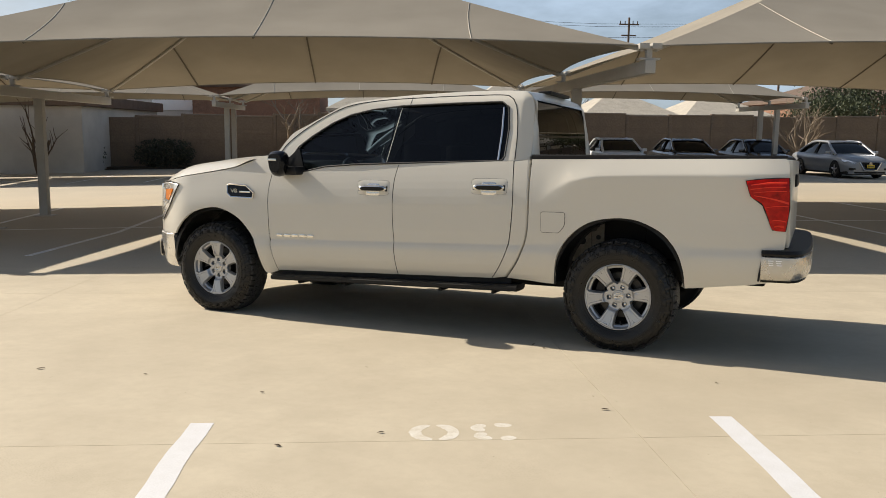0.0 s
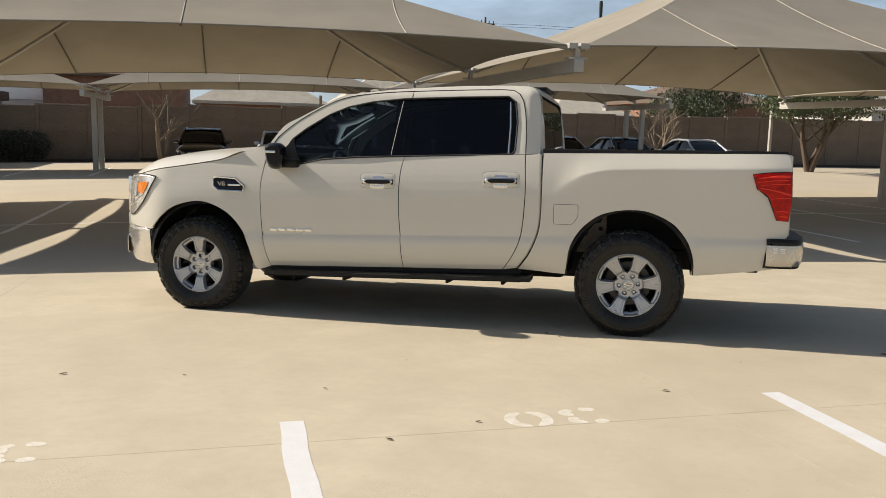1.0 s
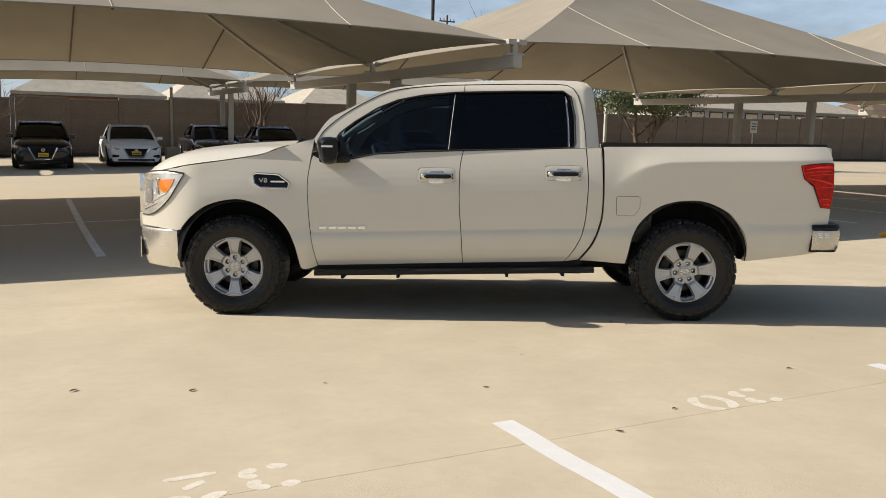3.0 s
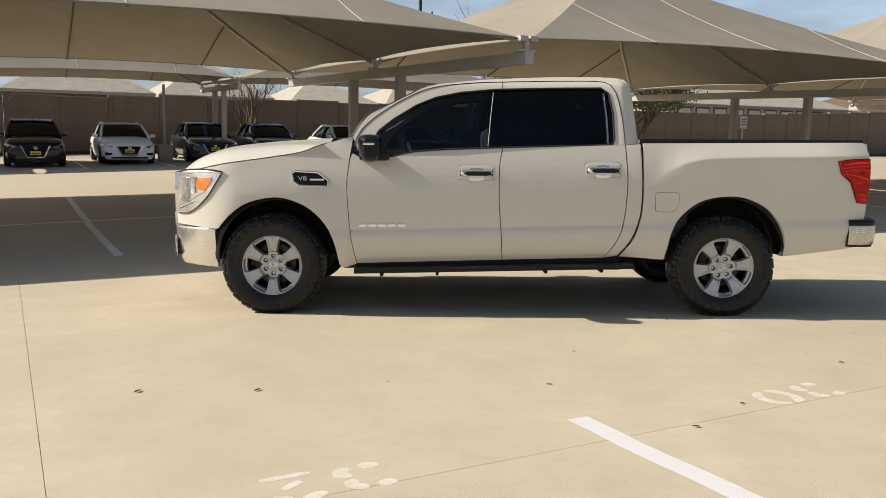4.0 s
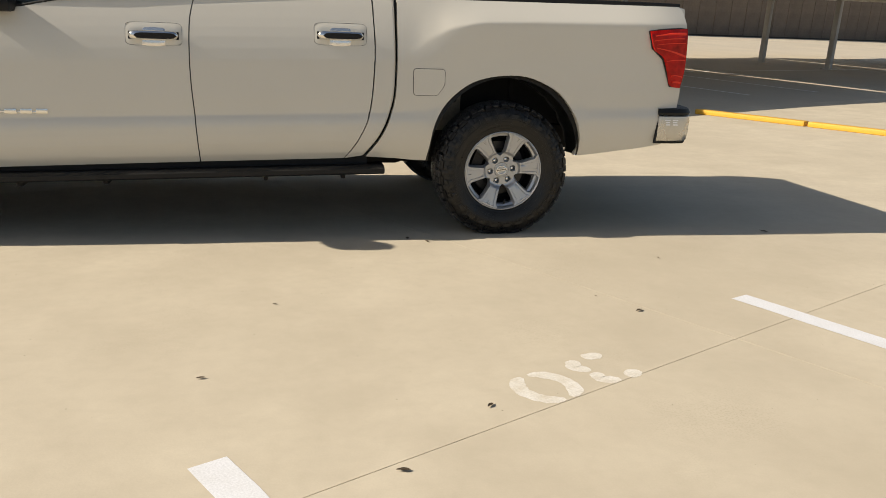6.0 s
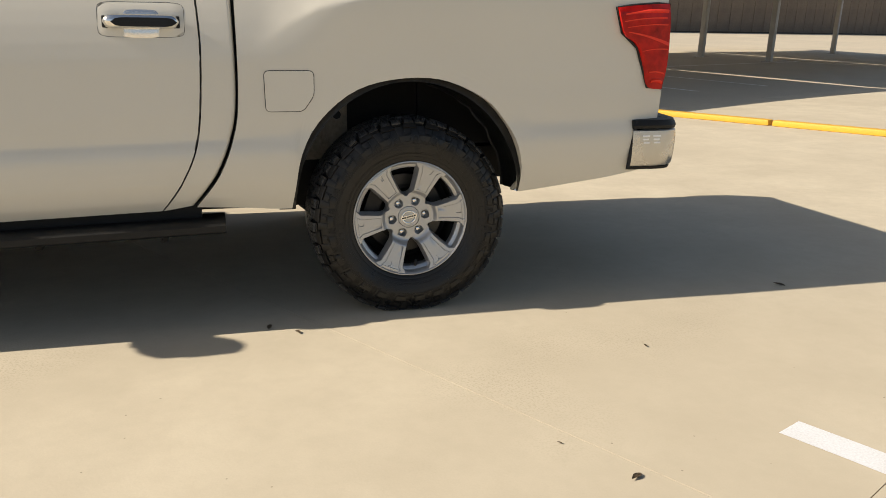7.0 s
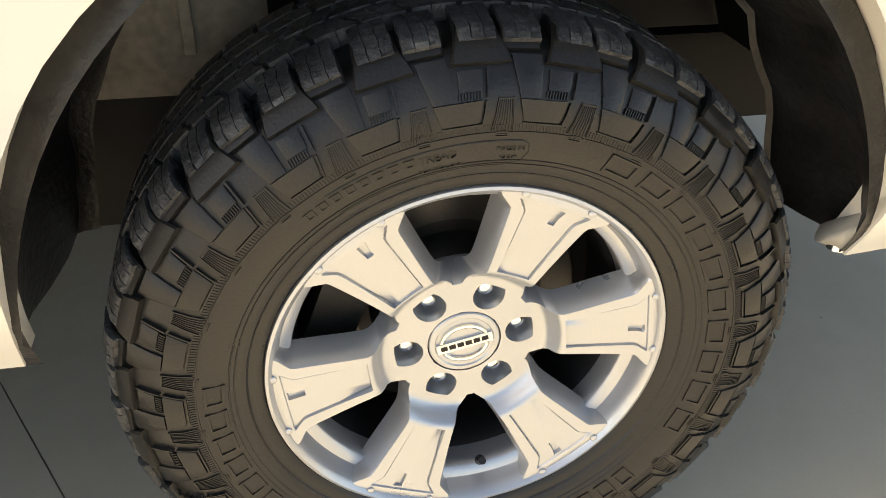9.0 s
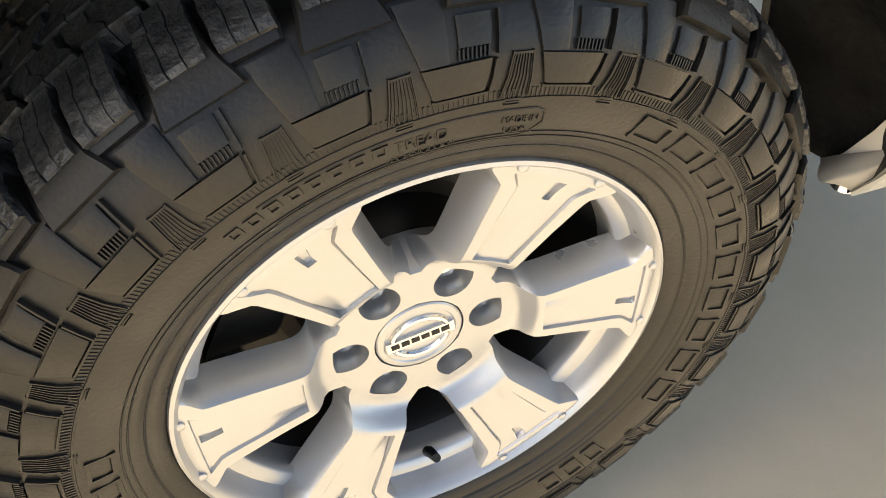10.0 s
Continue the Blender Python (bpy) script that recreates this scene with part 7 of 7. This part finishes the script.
# ---- beyond the wall ----
def hip_house(name, u0, u1, v0, v1, eave, ridge, wall_mat, roof_mat, label, windows=()):
    h = thing(name, label, "house", "houses beyond the wall", m=FAR @ Matrix.Translation((0, 0, -0.25)))
    b = bmesh.new()
    box(b, (u0 + 0.4, v0 + 0.4, -1.2), (u1 - 0.4, v1 - 0.4, eave), 0.0)
    part("house_wall", b, wall_mat, h)
    b = bmesh.new()
    d = min((v1 - v0) / 2, (u1 - u0) / 2 - 0.3)
    vm = (v0 + v1) / 2
    c = [b.verts.new(p) for p in ((u0, v0, eave - 0.12), (u1, v0, eave - 0.12), (u1, v1, eave - 0.12), (u0, v1, eave - 0.12))]
    e = [b.verts.new((p.co.x, p.co.y, eave + 0.04)) for p in c]
    r0, r1 = b.verts.new((u0 + d, vm, ridge)), b.verts.new((u1 - d, vm, ridge))
    for k in range(4):
        b.faces.new((c[k], c[(k + 1) % 4], e[(k + 1) % 4], e[k]))
    for f in ((e[0], e[1], r1, r0), (e[1], e[2], r1), (e[2], e[3], r0, r1), (e[3], e[0], r0), (c[3], c[2], c[1], c[0])):
        b.faces.new(f)
    part("house_roof", b, roof_mat, h, smooth=10)
    for (a0, a1, z0, z1) in windows:
        b = bmesh.new()
        box(b, (a0, v0 + 0.34, z0), (a1, v0 + 0.40, z1), 0.01)
        w = part("window", b, WOOD_POLE, h, "dark frame of a panel coloured as sunlit wall")
        # pale inset that paints a sunlit section of wall, no glass
        b = bmesh.new()
        box(b, (a0 + 0.12, v0 + 0.325, z0 + 0.12), (a1 - 0.12, v0 + 0.339, z1 - 0.12), 0.0)
        part("sunlit_panel", b, SUNLIT_PANEL, w)
    return h


hip_house("house", -1.9, 5.6, 41, 49, 3.1, 5.15, BRICK_WALL, SHINGLE, "brick house with a pale shingle hip roof")
hip_house("house", 5.9, 12.4, 42, 50, 3.1, 5.2, BRICK_WALL, SHINGLE, "low house with a pale shingle hip roof")
hip_house("house", 13.0, 18.7, 41, 49, 2.95, 4.5, BRICK_WALL, SHINGLE, "low house with a pale shingle hip roof")
hip_house("house", 19.0, 24.6, 41, 49, 2.95, 4.4, BRICK_WALL, SHINGLE, "low house with a pale shingle hip roof")
hip_house("house", -10.5, -2.1, 44, 52, 4.5, 6.3, BRICK_WALL, SHINGLE_BROWN, "two-storey brick house with a brown roof")
hip_house("house", 29, 40, 47, 57, 4.2, 6.0, BRICK_WALL, SHINGLE_BROWN, "brick house with a dark brown roof")
hip_house("house", 48, 72, 48, 60, 4.1, 6.4, STUCCO, SHINGLE, "sunlit stucco house with a row of pale panels and a pale roof",
          [(49.5 + 2.1 * k, 51.1 + 2.1 * k, 2.7, 3.85) for k in range(9)])

hip_house("house", 76, 110, 50, 62, 3.9, 6.2, BRICK_WALL, SHINGLE_BROWN, "long brick house with a brown roof behind the wall")
# the pale building beside the wall
bld = thing("building", "pale stucco building with a dark roof edge", "building", m=FAR)
b = bmesh.new()
box(b, (-48, 31.5, -1.5), (-12.1, 44, 2.6), 0.02)
part("building_wall", b, STUCCO, bld)
b = bmesh.new()
box(b, (-48.3, 31.2, 2.6), (-11.8, 44.3, 3.1), 0.04)
part("roof_edge", b, SHINGLE_BROWN, bld)
b = bmesh.new()
box(b, (-20, 46, -1.5), (-4.5, 47, 4.1), 0.02)
w2 = solo("far_wall", b, STUCCO, "pale wall of a far building above the boundary wall", "building", m=FAR)
for k, (a0, a1) in enumerate(((-15.4, -13.9), (-12.9, -10.0))):
    b = bmesh.new()
    box(b, (a0, 45.93, 2.75), (a1, 45.99, 3.55), 0.01)
    part("window", b, PAINT_WHITE, w2)

# ---- trees ----
def grow(b, tips, p, d, length, r, depth, rr, spread):
    n = 4
    pts, rs = [p.copy()], [r]
    for k in range(n):
        d = (d + Vector((rr.uniform(-1, 1), rr.uniform(-1, 1), rr.uniform(-0.3, 0.7))) * 0.16).normalized()
        p = p + d * length / n
        pts.append(p.copy())
        rs.append(r * (1 - 0.5 * (k + 1) / n))
    tube(b, pts, rs, 6 if depth > 1 else 4)
    if depth == 0:
        tips.extend(pts[1:])
        return
    for k in range(3 if depth > 1 else 4):
        q = pts[rr.randint(2, n)]
        nd = (d + Vector((rr.uniform(-1, 1), rr.uniform(-1, 1), rr.uniform(-0.35, 0.6))) * spread).normalized()
        grow(b, tips, q, nd, length * rr.uniform(0.55, 0.8), rs[-1] * 0.85, depth - 1, rr, spread)


def tree(u, v, height, label, leaf, seed, stems=3, bark=BARK, spread=0.9, density=0, leaf_size=0.1, depth=3):
    rr = random.Random(seed)
    t = thing("tree", label, "tree", m=lot(u, v, 0.0))
    b, tips = bmesh.new(), []
    for s in range(stems):
        a = 2 * math.pi * s / stems + rr.random()
        d = Vector((math.cos(a) * 0.28, math.sin(a) * 0.28, 1)).normalized() if stems > 1 else Vector((0, 0, 1))
        grow(b, tips, Vector((math.cos(a) * 0.05, math.sin(a) * 0.05, -0.05 if v < 40 else -1.5)), d, height * 0.42, height * 0.022 + 0.02, depth, rr, spread)
    part("trunk", b, bark, t, smooth=60)
    if leaf is not None:
        b = bmesh.new()
        for p in tips:
            if p.z < height * 0.42:
                continue
            for k in range(density):
                c = p + Vector((rr.gauss(0, 0.42), rr.gauss(0, 0.42), rr.gauss(0, 0.28)))
                m = Matrix.Translation(c) @ Euler((rr.uniform(0, 6.28), rr.uniform(0, 6.28), rr.uniform(0, 6.28))).to_matrix().to_4x4()
                s = leaf_size * rr.uniform(0.6, 1.3)
                vs = [b.verts.new(m @ Vector(q)) for q in ((-s, 0, 0), (0, -s * 0.45, 0.1 * s), (s, 0, 0), (0, s * 0.45, 0.1 * s))]
                b.faces.new(vs)
        part("crown", b, leaf, t, smooth=0)
    return t


tree(27.6, 28.2, 7.0, "evergreen tree with a dark forked trunk by the wall", LEAF, 3, 3, BARK, 1.6, 64, 0.075)
tree(27.9, 39.5, 6.4, "evergreen tree showing its crown over the wall", LEAF, 8, 3, BARK, 1.3, 44, 0.085)
tree(8.7, 33.6, 4.6, "bare multi-stemmed tree before the wall", None, 11, 4, BARK, 0.8)
tree(-3.0, 33.7, 5.0, "bare pale-barked tree before the wall", None, 12, 3, BARK_PALE, 1.0)
tree(22.4, 33.6, 4.4, "bare tree with thin twigs before the wall", None, 13, 4, BARK_PALE, 1.0)
tree(-13.6, 30.4, 3.8, "bare thin tree beside the pale building", None, 14, 2, BARK, 0.8, depth=2)
tree(17.0, 62.0, 8.2, "far bare tree behind the houses", None, 15, 2, BARK, 0.9)
tree(43.0, 70.0, 15.5, "tall far bare tree behind the houses", None, 16, 2, BARK, 0.9)


def shrub(u, v, w, d, h, seed, label, n=2600, leaf=LEAF_DARK):
    rr = random.Random(seed)
    s = thing("shrub", label, "shrub", m=lot(u, v, 0.08))
    b = bmesh.new()
    for k in range(7):
        a = rr.uniform(0, 6.28)
        tube(b, [(0, 0, 0), (w * 0.3 * math.cos(a), d * 0.3 * math.sin(a), h * 0.6)], [0.025, 0.01], 5)
    part("stems", b, BARK, s)
    b = bmesh.new()
    for k in range(n):
        while True:
            p = Vector((rr.uniform(-1, 1), rr.uniform(-1, 1), rr.uniform(0, 1)))
            if 0.35 < Vector((p.x, p.y, (p.z - 0.45) * 1.9)).length < 1.0 + 0.18 * noise.noise(p * 3):
                break
        c = Vector((p.x * w, p.y * d, p.z * h))
        m = Matrix.Translation(c) @ Euler((rr.uniform(0, 6.28), rr.uniform(0, 6.28), 0)).to_matrix().to_4x4()
        q = 0.06 * rr.uniform(0.6, 1.4)
        b.faces.new([b.verts.new(m @ Vector(x)) for x in ((-q, 0, 0), (0, -q * 0.5, 0), (q, 0, 0), (0, q * 0.5, 0))])
    part("foliage", b, leaf, s, smooth=0)


shrub(-9.3, 34.5, 1.5, 0.5, 1.45, 1, "dark rounded shrub against the wall")
shrub(-12.6, 34.2, 0.6, 0.4, 1.2, 2, "thin half-bare shrub by the building corner", 500)

# ---- poles and signs ----
def mast(u, v, h, r, label, arm=False):
    t = thing("light_pole" if not arm else "utility_pole", label, "pole", m=lot(u, v, 0))
    b = bmesh.new()
    tube(b, [(0, 0, -4.5), (0, 0, h)], [r, r * 0.75], 10)
    part("shaft", b, POLE_BRONZE if not arm else WOOD_POLE, t)
    if arm:
        for z, w in ((h - 1.0, 1.5), (h - 2.6, 1.1)):
            b = bmesh.new()
            box(b, (-w, -0.1, z - 0.1), (w, 0.1, z + 0.1), 0.02)
            part("cross_arm", b, WOOD_POLE, t)
        b = bmesh.new()
        for x in (-1.3, -0.6, 0.6, 1.3):
            tube(b, [(x, 0, h - 0.9), (x, 0, h - 0.5)], 0.07, 6)
        part("insulator", b, POLE_BRONZE, t)
    return t


mast(29.6, 58.1, 12.3, 0.19, "dark bronze light pole behind the houses")
mast(-14.0, 75.0, 17.0, 0.14, "slim dark light pole far behind the wall")
for k, (u, v, h) in enumerate(((37.6, 118, 18.6), (64.0, 124, 20.5))):
    mast(u, v, h, 0.2, "weathered wooden utility pole with cross arms", True)
w = bmesh.new()
for z in (17.6, 18.0, 16.0):
    pts = [FAR @ Vector((-40 + 160 * k / 24, 118 + 6 * (k / 24) * 4 - 10, z + 0.3 * math.cos(k * 0.9))) for k in range(25)]
    tube(w, pts, 0.025, 4)
solo("power_lines", w, SEAL, "thin dark power lines between the poles", "power line")

for u, v, lab in ((31.0, 24.0, "small grey sign on a thin post"),):
    s = thing("sign_post", lab, "sign", m=lot(u, v, 0, 0))
    b = bmesh.new()
    tube(b, [(0, 0, 0), (0, 0, 2.35)], 0.03, 8)
    part("post", b, STEEL_GREY, s)
    b = bmesh.new()
    box(b, (-0.23, -0.05, 1.75), (0.23, -0.03, 2.35), 0.01)
    pn = part("sign_panel", b, STEEL_GREY, s)
    b = bmesh.new()
    for z in (2.2, 2.08, 1.95):
        box(b, (-0.16, -0.054, z - 0.025), (0.16, -0.0505, z + 0.025))
    part("sign_bar", b, PLATE_INK, pn)
s = thing("card_pedestal", "pale steel post with a small box by the wall", "post", m=lot(26.9, 30.5, 0))
b = bmesh.new()
box(b, (-0.07, -0.07, 0), (0.07, 0.07, 3.0), 0.01)
part("post", b, STEEL_GREY, s)
b = bmesh.new()
box(b, (0.11, -0.16, 2.75), (0.42, 0.1, 2.98), 0.02)
part("box", b, STEEL_GREY, s)
s = thing("bollard", "thin steel post under the canopy edge", "post", m=lot(3.72, 27.2, 0))
b = bmesh.new()
tube(b, [(0, 0, 0), (0, 0, 2.9)], 0.055, 10)
part("post", b, STEEL_GREY, s)
b = bmesh.new()
box(b, (-0.25, -0.25, 0), (0.25, 0.25, 0.62), 0.02)
part("footing", b, CONCRETE_FAR, s)

# ---- litter on the paving ----
rr = random.Random(21)


def leaf_litter(x, y, size, label="dry brown curled leaf on the concrete"):
    b = bmesh.new()
    rows = []
    for k in range(6):
        t = k / 5
        wd = size * 0.42 * math.sin(math.pi * min(0.97, t + 0.05)) ** 0.8
        rows.append([((t - 0.5) * size * 2, s * wd, 0.0025 + size * 0.20 * abs(s) * (0.5 + 0.5 * math.sin(3 * t)) + 0.04 * size * t) for s in (-1, -0.4, 0.4, 1)])
    sheet(b, rows)
    bmesh.ops.solidify(b, geom=b.faces[:], thickness=0.0015)
    return solo("fallen_leaf", b, DRY_LEAF, label, "leaf", "fallen leaves", m=pose(x, y, 0.001, 0, 0, rr.uniform(0, 360)))


for x, y, s in ((0.365, -2.135, 0.024), (-0.263, -2.177, 0.028), (2.90, -2.307, 0.018), (2.553, -2.68, 0.02), (2.967, -0.078, 0.024), (3.068, -0.158, 0.02), (5.29, -0.05, 0.03), (1.05, -1.95, 0.012),
                (2.2, -1.2, 0.01), (4.3, -0.6, 0.012), (1.948, -1.972, 0.016), (3.69, -1.222, 0.008), (3.812, -1.444, 0.022), (-1.2, -3.0, 0.02), (0.9, -4.4, 0.014), (5.6, -1.6, 0.014)):
    leaf_litter(x, y, s)
